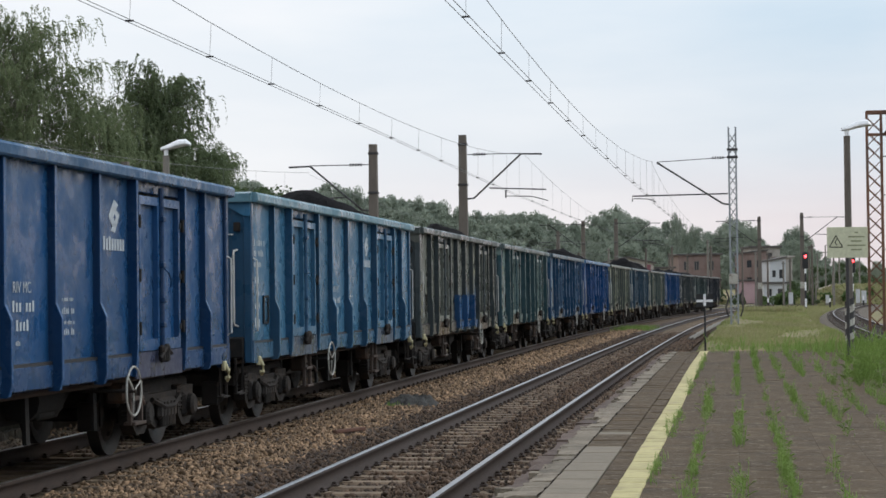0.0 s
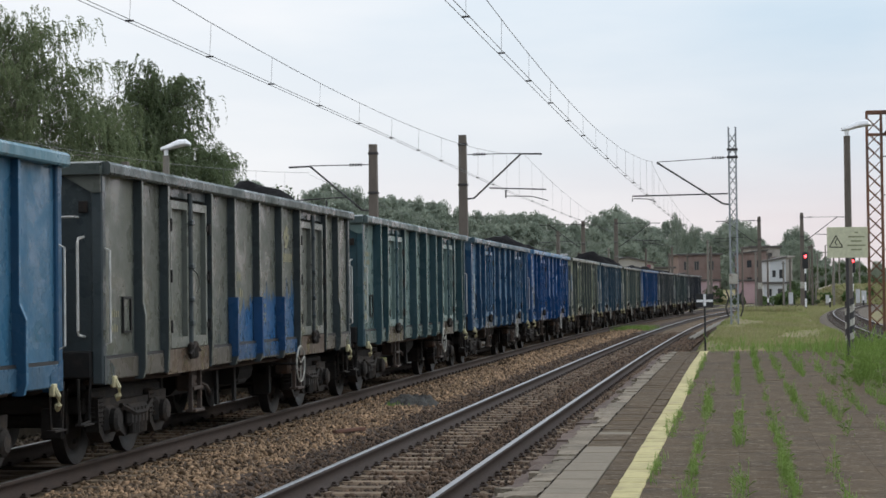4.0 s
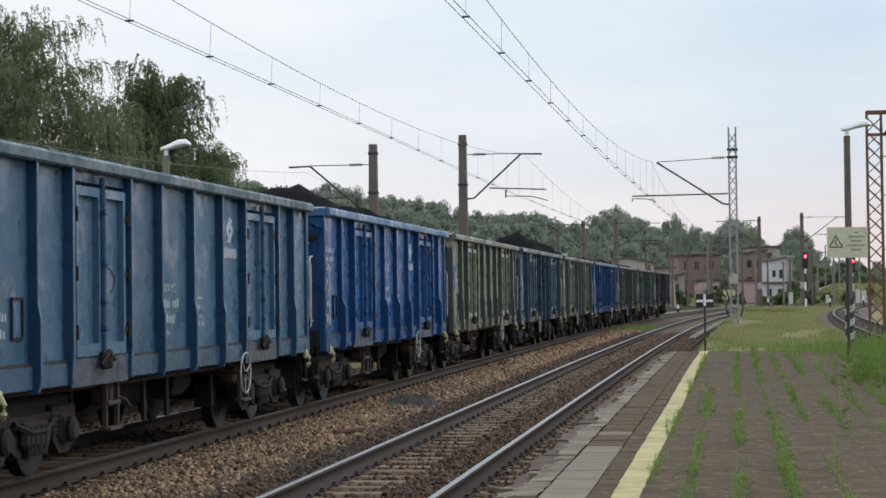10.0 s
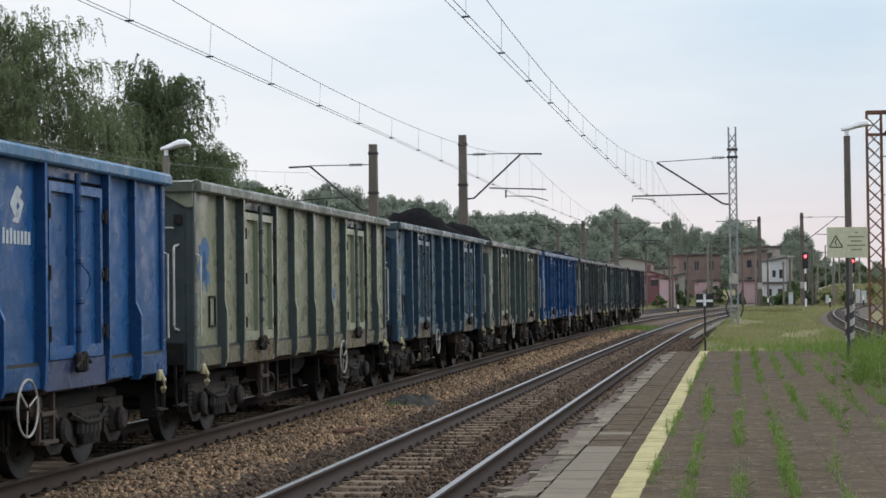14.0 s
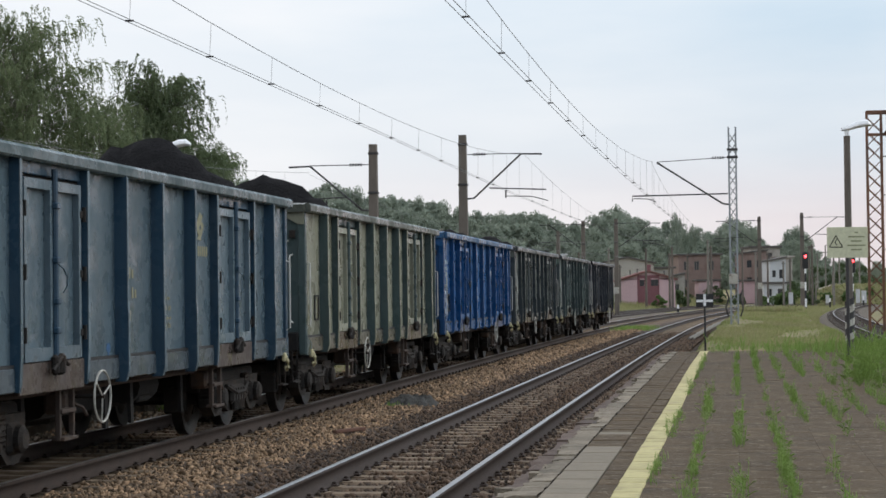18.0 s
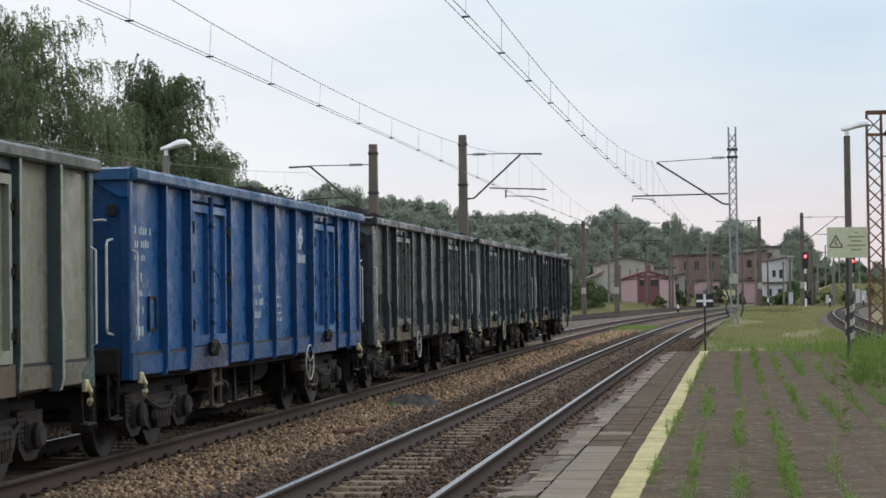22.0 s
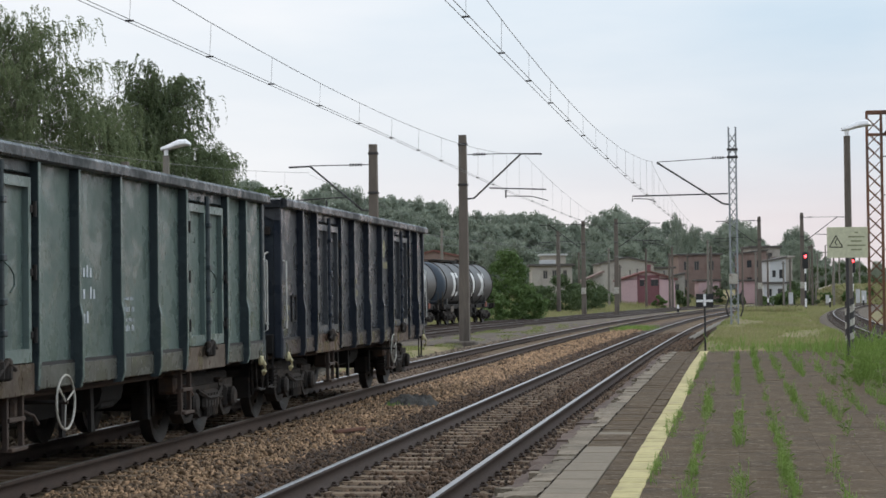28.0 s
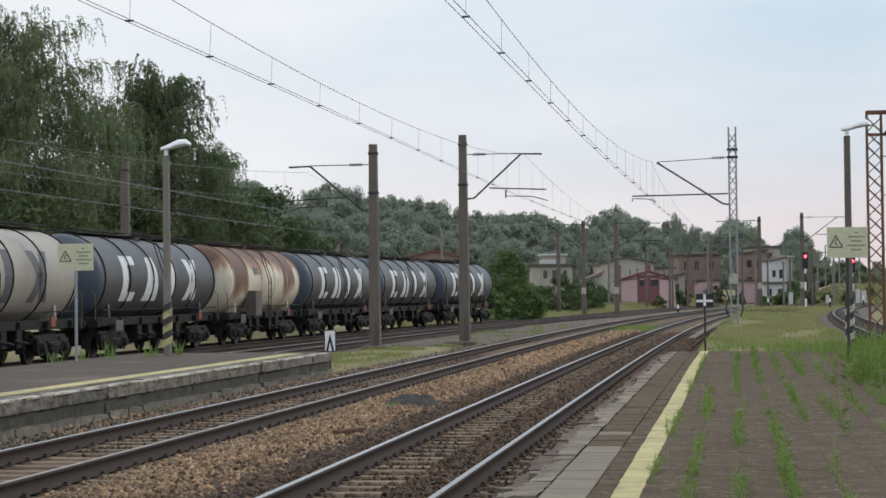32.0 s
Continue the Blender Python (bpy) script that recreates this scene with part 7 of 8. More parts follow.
# ------------------------------------------------------------------ grass and weeds
def blades(o_s_z, height, width, rng, lean=0.35, line=LA):
    """Tapering blades standing at (offset, station, height of the ground)."""
    o, s, z = o_s_z
    n = len(o)
    x, y, h = np.interp(s, line.s, line.x), np.interp(s, line.s, line.y), np.interp(s, line.s, line.h)
    p = np.stack([x + o * np.cos(h), y - o * np.sin(h), z], 1)
    a = rng.uniform(0, 6.283, n)
    hh = height * rng.uniform(0.45, 1.25, n)
    w = np.stack([np.cos(a), np.sin(a), 0 * a], 1) * (width * 0.5)
    b = rng.uniform(0, 6.283, n)
    ln = np.stack([np.cos(b), np.sin(b), 0 * b], 1) * (hh * rng.uniform(0, lean, n))[:, None]
    up = np.array([0, 0, 1.0])
    v = np.stack([p - w, p + w, p + ln * 0.4 + up * (hh * 0.6)[:, None] + w * 0.7, p + ln + up * hh[:, None]], 1).reshape(-1, 3)
    k = (np.arange(n) * 4)[:, None]
    f = np.concatenate([k + np.array([[0, 1, 2]]), k + np.array([[0, 2, 3]])])
    return v, f


def weed_stems(o, s, tall, rng, z=0.345, leaves=11):
    """Upright stems, each with short narrow leaves all the way up."""
    v0, f0 = blades((o, s, np.full(len(s), z)), tall, 0.006, rng, 0.22)
    root, tip = (v0[0::4] + v0[1::4]) / 2, v0[3::4]
    n = len(root)
    t = rng.uniform(0.08, 1.0, (n, leaves))
    p = (root[:, None] + (tip - root)[:, None] * t[..., None]).reshape(-1, 3)
    ln = (np.clip(tip[:, 2] - root[:, 2], 0.02, 1)[:, None] * 0.34 * (1.1 - 0.7 * t)).reshape(-1)
    a = rng.uniform(0, 6.283, len(p))
    out = np.stack([np.cos(a), np.sin(a), rng.uniform(0.3, 1.3, len(p))], 1)
    out /= np.linalg.norm(out, axis=1)[:, None]
    w = np.stack([-np.sin(a), np.cos(a), 0 * a], 1) * 0.0032
    mid = p + out * (ln * 0.5)[:, None]
    v1 = np.stack([p, mid + w, p + out * ln[:, None] - np.array([0, 0, 0.2]) * ln[:, None], mid - w], 1).reshape(-1, 3)
    q = (np.arange(len(p)) * 4)[:, None] + len(v0)
    return np.concatenate([v0, v1]), np.concatenate([f0, q + np.array([[0, 1, 2]]), q + np.array([[0, 2, 3]])])


def grass():
    rng = np.random.default_rng(9)
    n = 120000
    o, s = rng.uniform(1.7, 7.3, n), 27.3 + 105 * rng.random(n) ** 1.7
    patch = np.array([noise.noise(Vector((float(a) * 0.7, float(b) * 0.12, 3.0))) for a, b in zip(o, s)])
    keep = (rng.random(n) < 0.06 + 1.2 * np.clip(patch + 0.10 + 0.12 * (s < 31), 0, 1)) & ((s > 29) | (rng.random(n) < 0.6)) & (o > 2.3 + 1.1 * patch)
    o, s, patch = o[keep], s[keep], patch[keep]
    z = np.array([ground_z(a, b + 20) for a, b in zip(o, s)])
    tall = 0.055 + 0.13 * np.clip(patch + 0.1, 0, 1) + 0.16 * np.clip((o - 5.0) / 2, 0, 1) * np.clip((60 - s) / 30, 0, 1)
    v, f = blades((o, s, z), tall, 0.020, rng)
    tagged(new("island_grass", raw("island_grass", v, f, GRASS_BLADE)), "patchy yellow-green grass beyond the platform's end", "grass", kind="stuff")
    n = 34000
    o, s = rng.uniform(2.6, 6.9, n), 31 + 95 * rng.random(n) ** 1.6
    patch = np.array([noise.noise(Vector((float(a) * 0.5, float(b) * 0.10, 9.0))) for a, b in zip(o, s)])
    o, s = o[patch > -0.12], s[patch > -0.12]
    z = np.array([ground_z(a, b + 20) for a, b in zip(o, s)])
    v, f = blades((o, s, z), 0.13, 0.014, rng)
    tagged(new("dry_island_grass", raw("dry_island_grass", v, f, DRY_BLADE)), "dry straw-coloured grass patches beyond the platform", "grass", kind="stuff")
    n = 2600
    o = 2.7 + 7.0 * rng.random(n) ** 0.8
    s = rng.normal(27.4, 0.9, n) - 2.0 * rng.random(n) * (o > 5)
    gate = np.array([noise.noise(Vector((float(a) * 2.2, float(b) * 0.8, 5.0))) for a, b in zip(o, s)]) > -0.05
    o, s = o[gate], s[gate]
    z = np.where(s < PLAT_END, 0.345, 0.36)
    lone = rng.random(len(s)) < 0.12
    v, f = blades((o, s, z), 0.20 + 0.25 * np.clip((o - 5) / 3, 0, 1) + 0.18 * lone, 0.015, rng, 0.5)
    tagged(new("platform_end_weeds", raw("platform_end_weeds", v, f, WEED)), "tall green weeds along the platform's end", "weeds", kind="stuff")
    n = 30000
    o, s = rng.uniform(-9.9, -6.7, n), 26 + 75 * rng.random(n)
    gate = np.array([noise.noise(Vector((float(a) * 0.8, float(b) * 0.25, 21.0))) for a, b in zip(o, s)]) > np.where(s > 46, 0.12, -0.22)
    o, s = o[gate], s[gate]
    z = np.array([ground_z(a, b + 20) for a, b in zip(o, s)])
    v, f = blades((o, s, z), 0.11, 0.016, rng)
    tagged(new("verge_grass", raw("verge_grass", v, f, GRASS_BLADE)), "short green grass round the masts", "grass", kind="stuff")
    n = 90000
    o, s = -13.5 - 30 * rng.random(n), 112 + 190 * rng.random(n)
    keep = o < np.interp(s, LD.s, LD.off) - 2.6
    o, s = o[keep], s[keep]
    z = np.array([ground_z(a, b + 20) for a, b in zip(o, s)])
    v, f = blades((o, s, z), 0.75, 0.08, rng)
    tagged(new("rough_grass", raw("rough_grass", v, f, DRY_BLADE)), "tall pale summer grass behind the sidings", "grass", kind="stuff")
    n = 26000
    o, s = 12.5 + 30 * rng.random(n), 60 + 200 * rng.random(n)
    z = np.array([ground_z(a, b + 20) for a, b in zip(o, s)])
    v, f = blades((o, s, z), 0.6, 0.07, rng)
    tagged(new("side_line_grass", raw("side_line_grass", v, f, DRY_BLADE)), "tall pale grass beyond the side line", "grass", kind="stuff")
    n = 42000
    o, s = rng.uniform(1.8, 7.4, n), 105 + 190 * rng.random(n) ** 1.2
    z = np.array([ground_z(a, b + 20) for a, b in zip(o, s)])
    v, f = blades((o, s, z), 0.42, 0.07, rng)
    tagged(new("far_island_grass", raw("far_island_grass", v, f, DRY_BLADE)), "tall dry grass between the diverging tracks", "grass", kind="stuff")
    # tufts on the far platform's back edge and between the tracks
    V, F, k = [], [], 0
    for line, o0, s0, nn, hh, zz, sp in ((LB, -6.4, 20.8, 22, 0.22, 0.43, 0.08), (LB, -5.5, 24.6, 30, 0.26, 0.43, 0.10), (LB, -6.3, 24.0, 26, 0.36, 0.43, 0.07), (LB, -6.5, 23.0, 16, 0.20, 0.43, 0.07), (LB, -5.2, 26.0, 22, 0.34, 0.43, 0.06),
                                         (LA, -2.35, 13.3, 20, 0.07, -0.1, 0.10), (LA, -2.3, 82.0, 700, 0.22, -0.15, 0.55), (LA, -2.4, 86.0, 500, 0.2, -0.15, 0.6), (LB, -1.75, 12.2, 60, 0.14, -0.1, 0.15)):
        o = o0 + rng.normal(0, sp, nn)
        s = s0 + rng.normal(0, sp * (2.5 if nn > 300 else 1), nn)
        v, f = blades((o, s, np.full(nn, zz)), hh, 0.018, rng, 0.4, line)
        V.append(v)
        F.append(f + k)
        k += len(v)
    tagged(new("stray_weeds", raw("stray_weeds", np.concatenate(V), np.concatenate(F), WEED)), "stray tufts of green weeds", "weeds", kind="stuff")
    # tall weeds on the outer side of the platform
    n = 1000
    o, s = rng.uniform(4.7, 6.9, n), rng.uniform(5, 27, n)
    gate = np.array([noise.noise(Vector((float(a) * 1.9, float(b) * 0.7, 15.0))) for a, b in zip(o, s)]) + 0.9 * (o - 5.25 - 0.055 * (s - 8)) > 0.22
    o, s = o[gate], s[gate]
    o, s = np.concatenate([o, rng.normal(5.25, 0.10, 90)]), np.concatenate([s, rng.normal(10.5, 1.2, 90)])
    v, f = weed_stems(o, s, 0.34 + 0.25 * rng.random(len(o)), rng, leaves=14)
    tagged(new("tall_weeds", raw("tall_weeds", v, f, WEED)), "tall bright weeds on the outer side of the platform", "weeds", kind="stuff")
    # weeds in the joints of the paving, in rows
    V, F, k = [], [], 0
    # (offset of the joint, from, to, clumps per metre, height)
    rows = [(3.015, -9, 10, 3.2, 0.20), (3.365, -9, 24, 3.0, 0.20), (3.715, -9, 24, 3.4, 0.24), (4.065, -9, 26, 2.2, 0.18), (4.415, -4, 26, 2.6, 0.26), (4.765, 0, 26, 2.4, 0.24),
            (5.115, 3, 27, 2.6, 0.28), (5.465, 5, 27, 3.0, 0.30), (5.815, 6, 27, 3.0, 0.32), (6.165, 8, 27, 3.0, 0.30), (6.515, 10, 27, 3.0, 0.3), (6.865, 12, 27, 3, 0.3), (2.72, -9, 22, 2.4, 0.15), (7.3, 14, 27, 3, 0.35), (7.8, 16, 27, 3, 0.35), (8.3, 18, 27, 3, 0.35)]
    for o0, s0, s1, dens, hh in rows:
        m = int((s1 - s0) * dens * 3.4)
        cs = rng.uniform(s0, s1, m)
        gate = np.array([noise.noise(Vector((o0 * 3.1, float(c) * 0.55, 2.0))) for c in cs])
        cs = cs[gate > 0.0]
        per = 3
        big = np.repeat(hh * (0.35 + 1.05 * rng.random(len(cs)) ** 2), per) * rng.uniform(0.35, 1.1, len(cs) * per)
        s = np.repeat(cs, per) + rng.normal(0, 0.07, len(cs) * per)
        o = o0 + np.repeat(rng.normal(0, 0.018, len(cs)), per) + rng.normal(0, 0.020, len(s))
        v, f = weed_stems(o, s, big, rng)
        V.append(v)
        F.append(f + k)
        k += len(v)
    tagged(new("platform_weeds", raw("platform_weeds", np.concatenate(V), np.concatenate(F), WEED)), "bright green weeds growing in the joints of the paving", "weeds", kind="stuff")


grass()


# ------------------------------------------------------------------ houses in the distance
# render and brick lightened, some distance haze put into their colours
WALL_PINK = surface("pink_render", (0.60, 0.42, 0.43), (0.50, 0.35, 0.36), 0.5, 0.9, grain=8, bump_d=0.01)
WALL_ROSE = surface("dark_rose_render", (0.22, 0.095, 0.105), (0.18, 0.08, 0.09), 0.5, 0.9, grain=8, bump_d=0.01)
WALL_GREY = surface("grey_render", (0.44, 0.41, 0.36), (0.34, 0.31, 0.275), 0.4, 0.9, grain=6, bump_d=0.01, stain=(0.16, 0.15, 0.13), stain_scale=0.3)
WALL_BRICK = surface("brick_wall", (0.270, 0.190, 0.160), (0.200, 0.148, 0.130), 0.6, 0.9, grain=9, bump_d=0.01, stain=(0.15, 0.095, 0.078), stain_scale=0.5)
WALL_WHITE = surface("white_render", (0.62, 0.63, 0.64), (0.46, 0.47, 0.48), 0.5, 0.9, grain=8, bump_d=0.01)
PATH_DUST = surface("dusty_track", (0.46, 0.41, 0.34), (0.36, 0.31, 0.25), 0.6, 0.95, grain=6, bump_d=0.03)
ROOF = surface("tar_roof", (0.12, 0.108, 0.10), (0.085, 0.078, 0.072), 0.7, 0.9, grain=8, bump_d=0.01)
ROOF_RED = surface("red_roof", (0.20, 0.085, 0.07), (0.15, 0.07, 0.06), 0.7, 0.9, grain=8, bump_d=0.01)
PANE = surface("dark_window_glass", (0.03, 0.035, 0.04), (0.05, 0.055, 0.06), 0.8, 0.15, grain=8, bump_d=0.0, spec=0.5)


def house(x, y, z, w, d, h, wall, roof, kind, wins, label, turn=0.0, rise=1.2, frame_mat=None):
    """kind: flat, shed or gable. wins: (x from the left, sill height, width, height) on the front."""
    root = tagged(new("house"), label, "house", group="houses beyond the tracks")
    root.matrix_basis = Matrix.Translation((x, y, z)) @ Matrix.Rotation(turn, 4, "Z")
    t = 0.3
    xs = sorted({0.0, w, *[a for q in wins for a in (q[0], q[0] + q[2])]})
    zs = sorted({-1.5, h, *[a for q in wins for a in (q[1], q[1] + q[3])]})
    nz, front = len(zs), Mesh()
    front.v = [(a, e, c) for e in (0, t) for a in xs for c in zs]
    back = len(xs) * nz
    solid = lambda i, k: 0 <= i < len(xs) - 1 and 0 <= k < nz - 1 and not any(q[0] - 1e-6 <= xs[i] and xs[i + 1] <= q[0] + q[2] + 1e-6 and q[1] - 1e-6 <= zs[k] and zs[k + 1] <= q[1] + q[3] + 1e-6 for q in wins)
    for i in range(len(xs) - 1):
        for k in range(nz - 1):
            if solid(i, k):
                c = [i * nz + k, (i + 1) * nz + k, (i + 1) * nz + k + 1, i * nz + k + 1]
                front.f += [tuple(c), tuple(p + back for p in reversed(c))]
                for e, near in enumerate(((i, k - 1), (i + 1, k), (i, k + 1), (i - 1, k))):
                    if not solid(*near):
                        p, q_ = c[e], c[(e + 1) % 4]
                        front.f.append((q_, p, p + back, q_ + back))
    part("front_wall", front, wall, root)
    part("side_wall", Mesh().box(0, t, t, d, -1.5, h, 0), wall, root)
    part("side_wall", Mesh().box(w - t, w, t, d, -1.5, h, 0), wall, root)
    part("back_wall", Mesh().box(t, w - t, d - t, d, -1.5, h, 0), wall, root)
    if kind == "gable":
        part("gable", Mesh().prism([(0, h), (w, h), (w / 2, h + rise)], 0.0, t, lambda u, v, e: (u, e, v)), wall, root)
        for sd in (0, 1):
            m = Mesh().prism([(-0.3 if not sd else w + 0.3, h - 0.15), (w / 2, h + rise + 0.05), (w / 2, h + rise + 0.25), (-0.3 if not sd else w + 0.3, h + 0.08)], -0.3, d + 0.3, lambda u, v, e: (u, e, v))
            part("roof", m, roof, root)
    elif kind == "shed":
        part("gable", Mesh().prism([(0, h), (w, h), (w, h + rise)], 0.0, t, lambda u, v, e: (u, e, v)), wall, root)
        part("roof", Mesh().prism([(-0.2, h), (w + 0.2, h + rise), (w + 0.2, h + rise + 0.22), (-0.2, h + 0.22)], -0.3, d + 0.3, lambda u, v, e: (u, e, v)), roof, root)
    else:
        part("roof", Mesh().box(-0.35, w + 0.35, -0.35, d + 0.35, h, h + 0.28, 0.03), roof, root)
    for q in wins:
        wn_ = part("window", Mesh().box(q[0], q[0] + q[2], 0.14, 0.17, q[1], q[1] + q[3], 0), PANE, root)
        fr = Mesh()
        fr.box(q[0], q[0] + 0.08, 0.08, 0.139, q[1], q[1] + q[3], 0).box(q[0] + q[2] - 0.08, q[0] + q[2], 0.08, 0.139, q[1], q[1] + q[3], 0)
        fr.box(q[0] + q[2] / 2 - 0.04, q[0] + q[2] / 2 + 0.04, 0.08, 0.139, q[1], q[1] + q[3], 0)
        fr.box(q[0] + 0.08, q[0] + q[2] - 0.08, 0.08, 0.139, q[1] + q[3] - 0.08, q[1] + q[3], 0)
        part("window_frame", fr, frame_mat or LAMP_CONC, wn_)
    return root


def town():
    # pink house with a dark rose middle bay
    pk = house(22.3, 250, -0.1, 6.75, 8, 3.5, WALL_PINK, ROOF_RED, "gable", [(2.3, 2.7, 0.6, 0.95), (3.7, 2.7, 0.95, 0.95)], "small pink rendered house with a dark rose middle bay", rise=0.95, frame_mat=DARK_TUBE)
    bay = Mesh().box(2.0, 4.75, -0.06, -0.001, -0.6, 2.7, 0).box(2.0, 4.75, -0.06, -0.001, 3.65, 4.05, 0)
    bay.box(2.0, 2.3, -0.06, -0.001, 2.7, 3.65, 0).box(2.9, 3.7, -0.06, -0.001, 2.7, 3.65, 0).box(4.65, 4.75, -0.06, -0.001, 2.7, 3.65, 0)
    part("rose_bay", bay, WALL_ROSE, pk, "dark rose wall bay")
    part("chimney", Mesh().box(3.25, 3.85, 1.2, 1.8, 4.0, 5.4, 0.02), WALL_ROSE, pk)
    for k, (a, h) in enumerate(((1.3, 4.75), (2.2, 4.9), (5.6, 4.6))):
        part("vent_pipe", Mesh().tube([(a, 2.0, 3.6), (a, 2.0, h)], 0.08, 6), DARK_TUBE, pk)
    # grey barn behind it, with a low gable and a cracked plain front
    house(22.9, 290, 0.0, 7.7, 14, 6.1, WALL_GREY, ROOF, "gable", [], "large grey rendered barn with a low gable", rise=0.75)
    house(30.7, 294, 0.0, 3.2, 6, 5.3, WALL_GREY, ROOF, "flat", [(1.0, 1.4, 1.0, 1.4)], "grey rendered annex of the barn")
    # brick building with pale ground-floor walls before it
    house(36.6, 310, 0.2, 6.5, 12, 7.3, WALL_BRICK, ROOF, "flat", [(0.8, 5.0, 0.8, 1.4), (2.4, 5.0, 0.8, 1.4), (4.6, 5.0, 0.9, 1.4), (0.6, 2.4, 0.8, 1.2)], "old two-storey brick building with a flat roof")
    house(38.4, 300, 0.2, 3.1, 5, 3.2, WALL_PINK, ROOF, "flat", [(1.2, 1.1, 0.7, 1.1)], "low pinkish rendered outbuilding")
    house(33.6, 296, 0.1, 2.2, 5, 3.9, WALL_GREY, ROOF, "shed", [(0.7, 1.9, 0.7, 1.0)], "narrow grey rendered house", rise=0.5)
    house(44.7, 300, 0.2, 2.4, 4, 3.1, WALL_PINK, ROOF, "flat", [], "low pinkish rendered yard wall house")
    # low houses behind the bushes
    hs = house(10.7, 240, -0.1, 4.8, 8, 5.2, WALL_GREY, ROOF, "flat", [(1.3, 3.7, 0.55, 1.0), (2.4, 3.7, 0.55, 1.0), (3.7, 3.7, 0.5, 1.0)], "low grey flat-roofed house half hidden by bushes")
    part("roof_box", Mesh().box(1.0, 2.9, 1, 3, 5.46, 5.95, 0.03), WALL_WHITE, hs)
    house(16.4, 330, 1.5, 3.9, 8, 6.6, WALL_GREY, WALL_WHITE, "flat", [(0.8, 4.6, 0.7, 1.0)], "grey house on the rise with a pale flat roof")
    house(17.6, 250, -0.1, 2.4, 6, 3.3, WALL_GREY, WALL_BRICK, "shed", [], "low shed with a red-brown roof", rise=1.2)
    hb = house(-14.2, 252, 0.6, 4.2, 7, 5.2, WALL_GREY, ROOF, "gable", [(1.3, 3.4, 0.8, 1.0), (2.6, 3.4, 0.8, 1.0)], "grey gabled house among trees", rise=1.8)
    part("chimney", Mesh().box(0.5, 1.0, 2, 2.6, 6.0, 7.9, 0.02), WALL_BRICK, hb)
    house(-4.8, 262, 0.6, 7.2, 7, 6.2, WALL_BRICK, ROOF_RED, "gable", [], "low house with a long red roof behind the tank wagons", rise=0.7)
    # white house, brick ruin and grey walls on the far side
    house(47.5, 290, 0.2, 2.3, 8, 5.9, WALL_WHITE, ROOF, "shed", [(0.35, 3.6, 0.5, 1.0), (1.35, 3.4, 0.55, 1.3)], "white rendered house front with a slanting roof", frame_mat=DARK_TUBE, rise=0.5)
    house(45.5, 302, 0.2, 3.5, 9, 7.3, WALL_BRICK, ROOF, "shed", [(0.5, 5.2, 0.7, 1.1), (2.0, 5.2, 0.8, 1.1), (0.5, 2.6, 0.7, 1.1), (2.0, 2.6, 0.8, 1.1)], "ruined dark brick warehouse with empty windows", rise=0.4, frame_mat=DARK_TUBE)
    house(48.2, 312, 0.2, 4.5, 9, 8.4, WALL_GREY, ROOF, "flat", [(0.8, 6.6, 0.7, 1.0), (2.6, 6.6, 0.7, 1.0)], "grey flat-roofed house behind the warehouse")
    house(51.0, 301, 0.2, 1.7, 8, 6.6, WALL_GREY, WALL_GREY, "flat", [], "weathered grey windowless building")
    house(45.0, 280, 0.2, 3.2, 4, 2.6, WALL_WHITE, ROOF, "flat", [(0.4, 0.9, 0.7, 1.0), (1.9, 0.9, 0.7, 1.0)], "low white outbuilding beside the tracks")


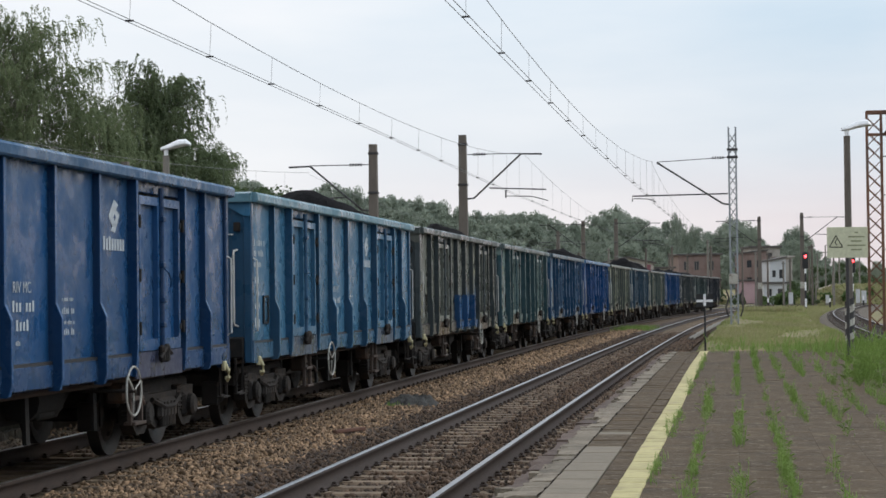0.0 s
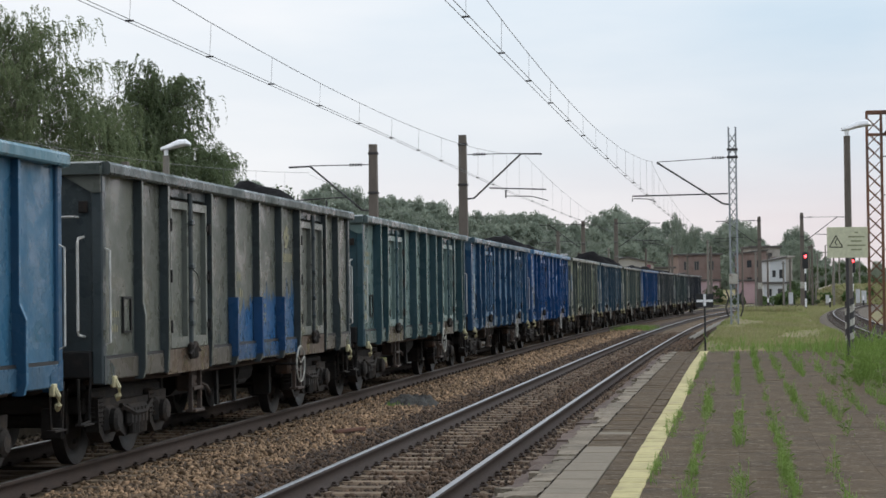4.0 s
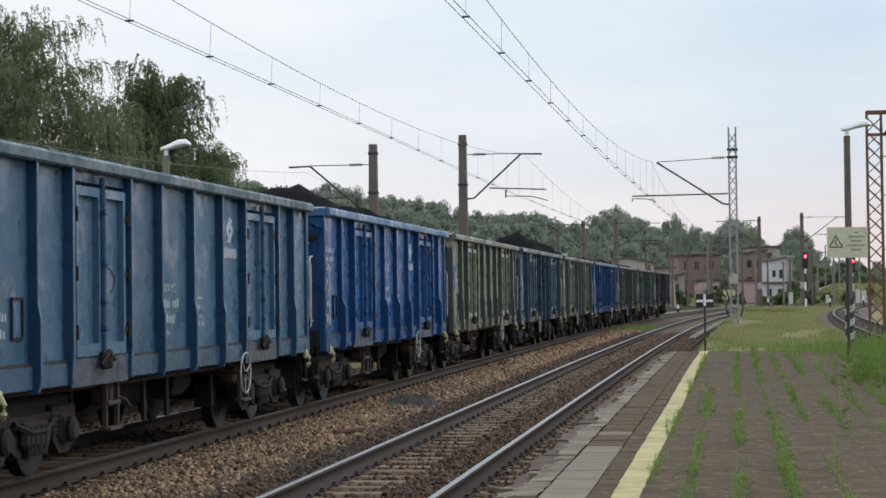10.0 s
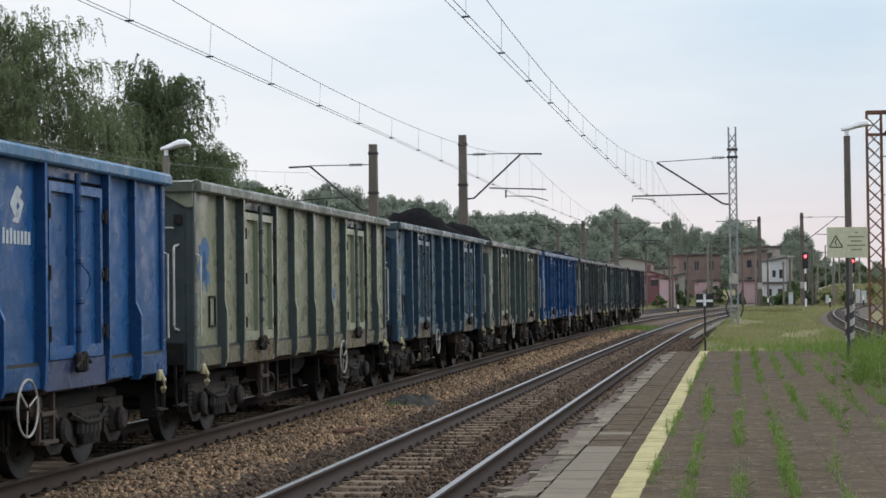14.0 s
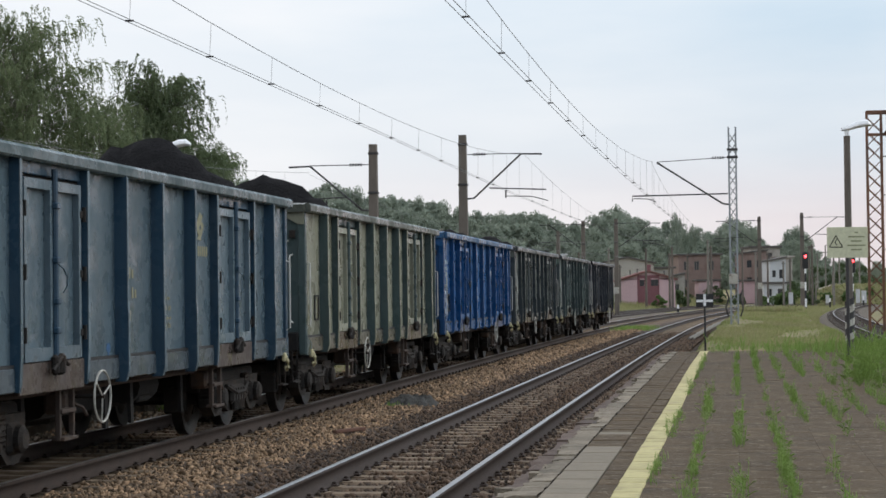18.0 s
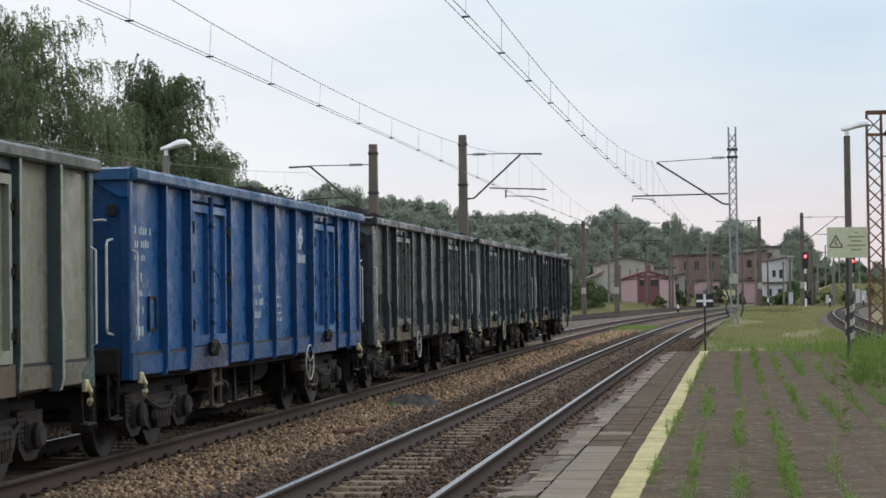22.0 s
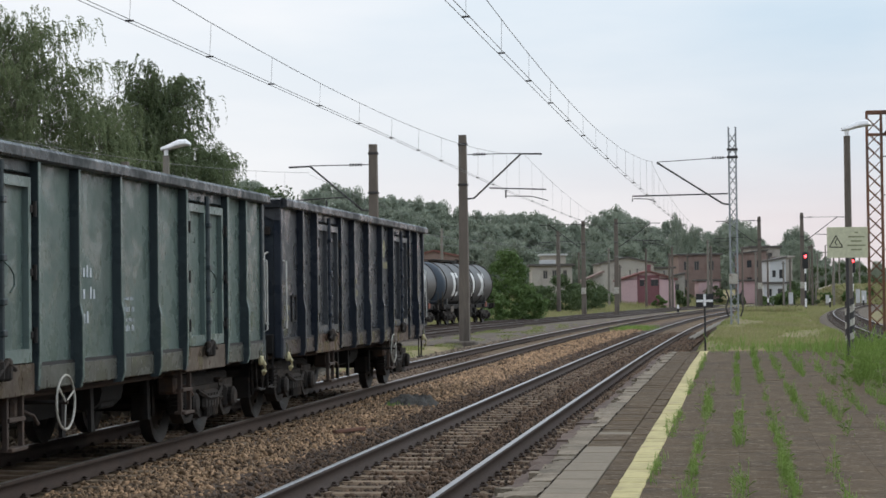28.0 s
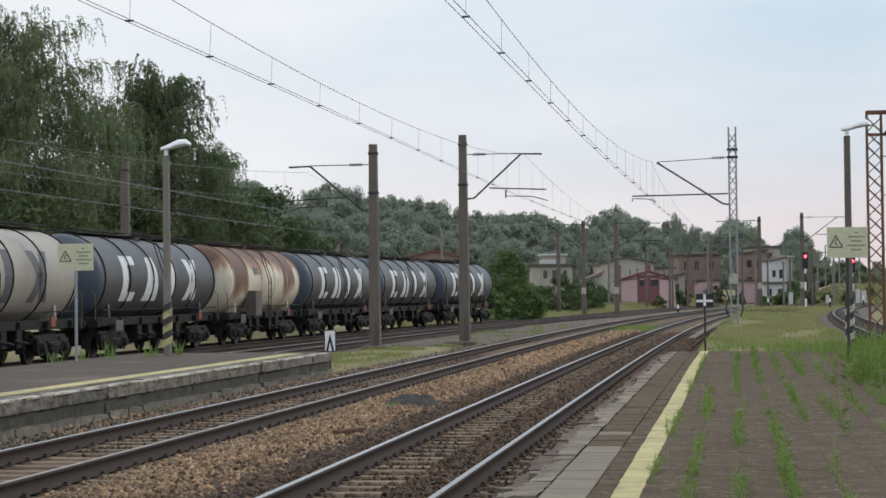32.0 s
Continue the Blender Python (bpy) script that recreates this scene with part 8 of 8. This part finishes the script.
def far_bank():
    """Grassy bank with a pale track along its top, beyond the last signals."""
    rng = np.random.default_rng(404)
    prof = ((264.0, -0.5), (266.5, 0.5), (270.0, 1.7), (273.0, 2.35), (273.6, 2.45), (276.0, 2.5), (282.0, 1.9), (290.0, -0.5))
    xs = np.arange(46.8, 110.0, 1.2)
    v, f = [], []
    w = len(prof)
    for i, x in enumerate(xs):
        k = min(1.0, max(0.0, (x - 46.8) / 7.0)) ** 0.6
        for y, z in prof:
            v.append((x, y + 0.3 * math.sin(x * 0.9 + y), -0.5 + (z + 0.5) * k * (1.0 + 0.003 * (x - 50)) + rng.uniform(-0.07, 0.07)))
    for i in range(len(xs) - 1):
        for j in range(w - 1):
            a = i * w + j
            f.append((a, a + w, a + w + 1, a + 1))
    tagged(new("bank", raw("bank", np.array(v), np.array(f), GRASS_GROUND)), "dry grassy bank beyond the tracks", "bank", kind="structure")
    rows = []
    for i, x in enumerate(xs):
        for j in (4, 5):
            p = v[i * w + j]
            rows.append((p[0], p[1], p[2] + 0.08))
    tagged(new("path", raw("path", np.array(rows), np.array([(2 * i, 2 * i + 2, 2 * i + 3, 2 * i + 1) for i in range(len(xs) - 1)]), PATH_DUST)), "pale dusty track along the top of the bank", "path", kind="structure")

    def top_z(x, y):
        k = min(1.0, max(0.0, (x - 46.8) / 7.0)) ** 0.6
        return -0.5 + (float(np.interp(y, [a for a, _ in prof], [b for _, b in prof])) + 0.5) * k * (1.0 + 0.003 * (x - 50))

    n = 9000
    x, y = rng.uniform(47.5, 75, n), rng.uniform(264.5, 273.2, n)
    z = np.array([top_z(a, b) for a, b in zip(x, y)]) - 0.05
    C = np.stack([x, y, z + rng.uniform(0, 0.35, n)], 1)
    gv, gf = facing_leaves(C, np.tile((0.0, -0.8, 0.5), (n, 1)), 0.34, rng)
    tagged(new("bank_grass", raw("bank_grass", gv, gf, DRY_BLADE)), "tufts of dry grass on the bank", "grass", kind="stuff")
    for k, (x, y, h, w) in enumerate(((48.2, 263, 2.3, 1.3), (51.4, 267, 1.2, 1.0), (54.0, 266, 1.5, 1.2), (57.2, 268, 1.1, 1.0), (55.6, 278, 3.2, 1.6), (52.6, 279, 3.6, 1.7), (58.8, 280, 3.0, 1.9), (50.2, 270, 1.3, 1.0))):
        bushy("bush", x, y, top_z(x, y), h, w, 1800, LEAF_BUSH if k in (1, 2, 3, 7) else LEAF_DARK, 120 + k, "shrub on the grassy bank beyond the tracks", 0.22, False, "bushes on the bank", "bush")
    # thin poles along the bank
    for x, y, h in ((50.0, 276.5, 6.5), (51.6, 275, 5.2), (53.1, 277, 6.0), (54.6, 275, 6.6), (57.6, 276, 5.6), (52.3, 268, 3.6), (49.0, 262.5, 4.2)):
        root = tagged(new("pole"), "thin grey concrete pole on the far bank", "pole", group="poles on the bank")
        root.matrix_basis = Matrix.Translation((x, y, top_z(x, y) - 0.2))
        part("shaft", Mesh().tube([(0, 0, 0), (0, 0, h)], 0.13, 7, 0.08), LAMP_CONC, root)
        part("lamp_arm", Mesh().tube([(0, 0, h - 0.05), (0.5, -0.1, h + 0.15), (0.9, -0.15, h + 0.15)], 0.035, 5).box(0.75, 1.35, -0.26, -0.04, h + 0.08, h + 0.20, 0.02), LAMP_CONC, root)
    # lineside cabinets and short posts before the bank
    for x, y, w, h in ((44.9, 258, 0.55, 1.6), (53.6, 258, 0.5, 1.9), (50.4, 262, 0.4, 1.2), (55.2, 262, 0.6, 1.7)):
        root = tagged(new("relay_cabinet"), "pale grey lineside relay cabinet on a plinth", "cabinet", group="lineside cabinets")
        root.matrix_basis = Matrix.Translation((x, y, -0.35))
        part("plinth", Mesh().box(-w / 2 - 0.05, w / 2 + 0.05, -0.25, 0.25, 0, 0.45, 0.02), LAMP_CONC, root)
        part("body", Mesh().box(-w / 2, w / 2, -0.2, 0.2, 0.45, 0.3 + h, 0.02), WALL_WHITE, root)
        part("door", Mesh().box(-w / 2 + 0.05, w / 2 - 0.05, -0.225, -0.202, 0.52, 0.22 + h, 0.01), WALL_WHITE, root)
        part("cap", Mesh().box(-w / 2 - 0.04, w / 2 + 0.04, -0.25, 0.25, 0.3 + h, 0.36 + h, 0.01), WALL_GREY, root)


town()
far_bank()


# ------------------------------------------------------------------ what moves: the coal train rolls past
WAGON_PITCH = 14.04


def tail_s(t):
    """Station of the first wagon's rear buffers."""
    return 5.69 - 4.9940 * t - 0.01499 * t * t - 4.3e-5 * t ** 3


def wagon_pose(s):
    a, b = LB.at(s - 4.5), LB.at(s + 4.5)
    d = b - a
    return Matrix.Translation((a + b) / 2) @ Matrix.Rotation(-math.atan2(d.x, d.y), 4, "Z")


def motions():
    for k, w in enumerate(COAL_TRAIN):
        walk(w, [(t, wagon_pose(tail_s(t) + WAGON_PITCH * k - WAGON_PITCH / 2 - (0.2 if k == 12 else 0.0))) for t in [0.5 * i for i in range(65)]])
    ts = [i * 4 / FPS for i in range(240)] + [32.0]
    for w in COAL_TRAIN:
        for b in w.children:
            for ws in b.children:
                if ws.name.startswith("wheelset"):
                    place = ws.matrix_basis.translation.copy()
                    walk(ws, [(t, Matrix.Translation(place) @ Matrix.Rotation((tail_s(t) - tail_s(0)) / -0.46, 4, "X")) for t in ts])


motions()
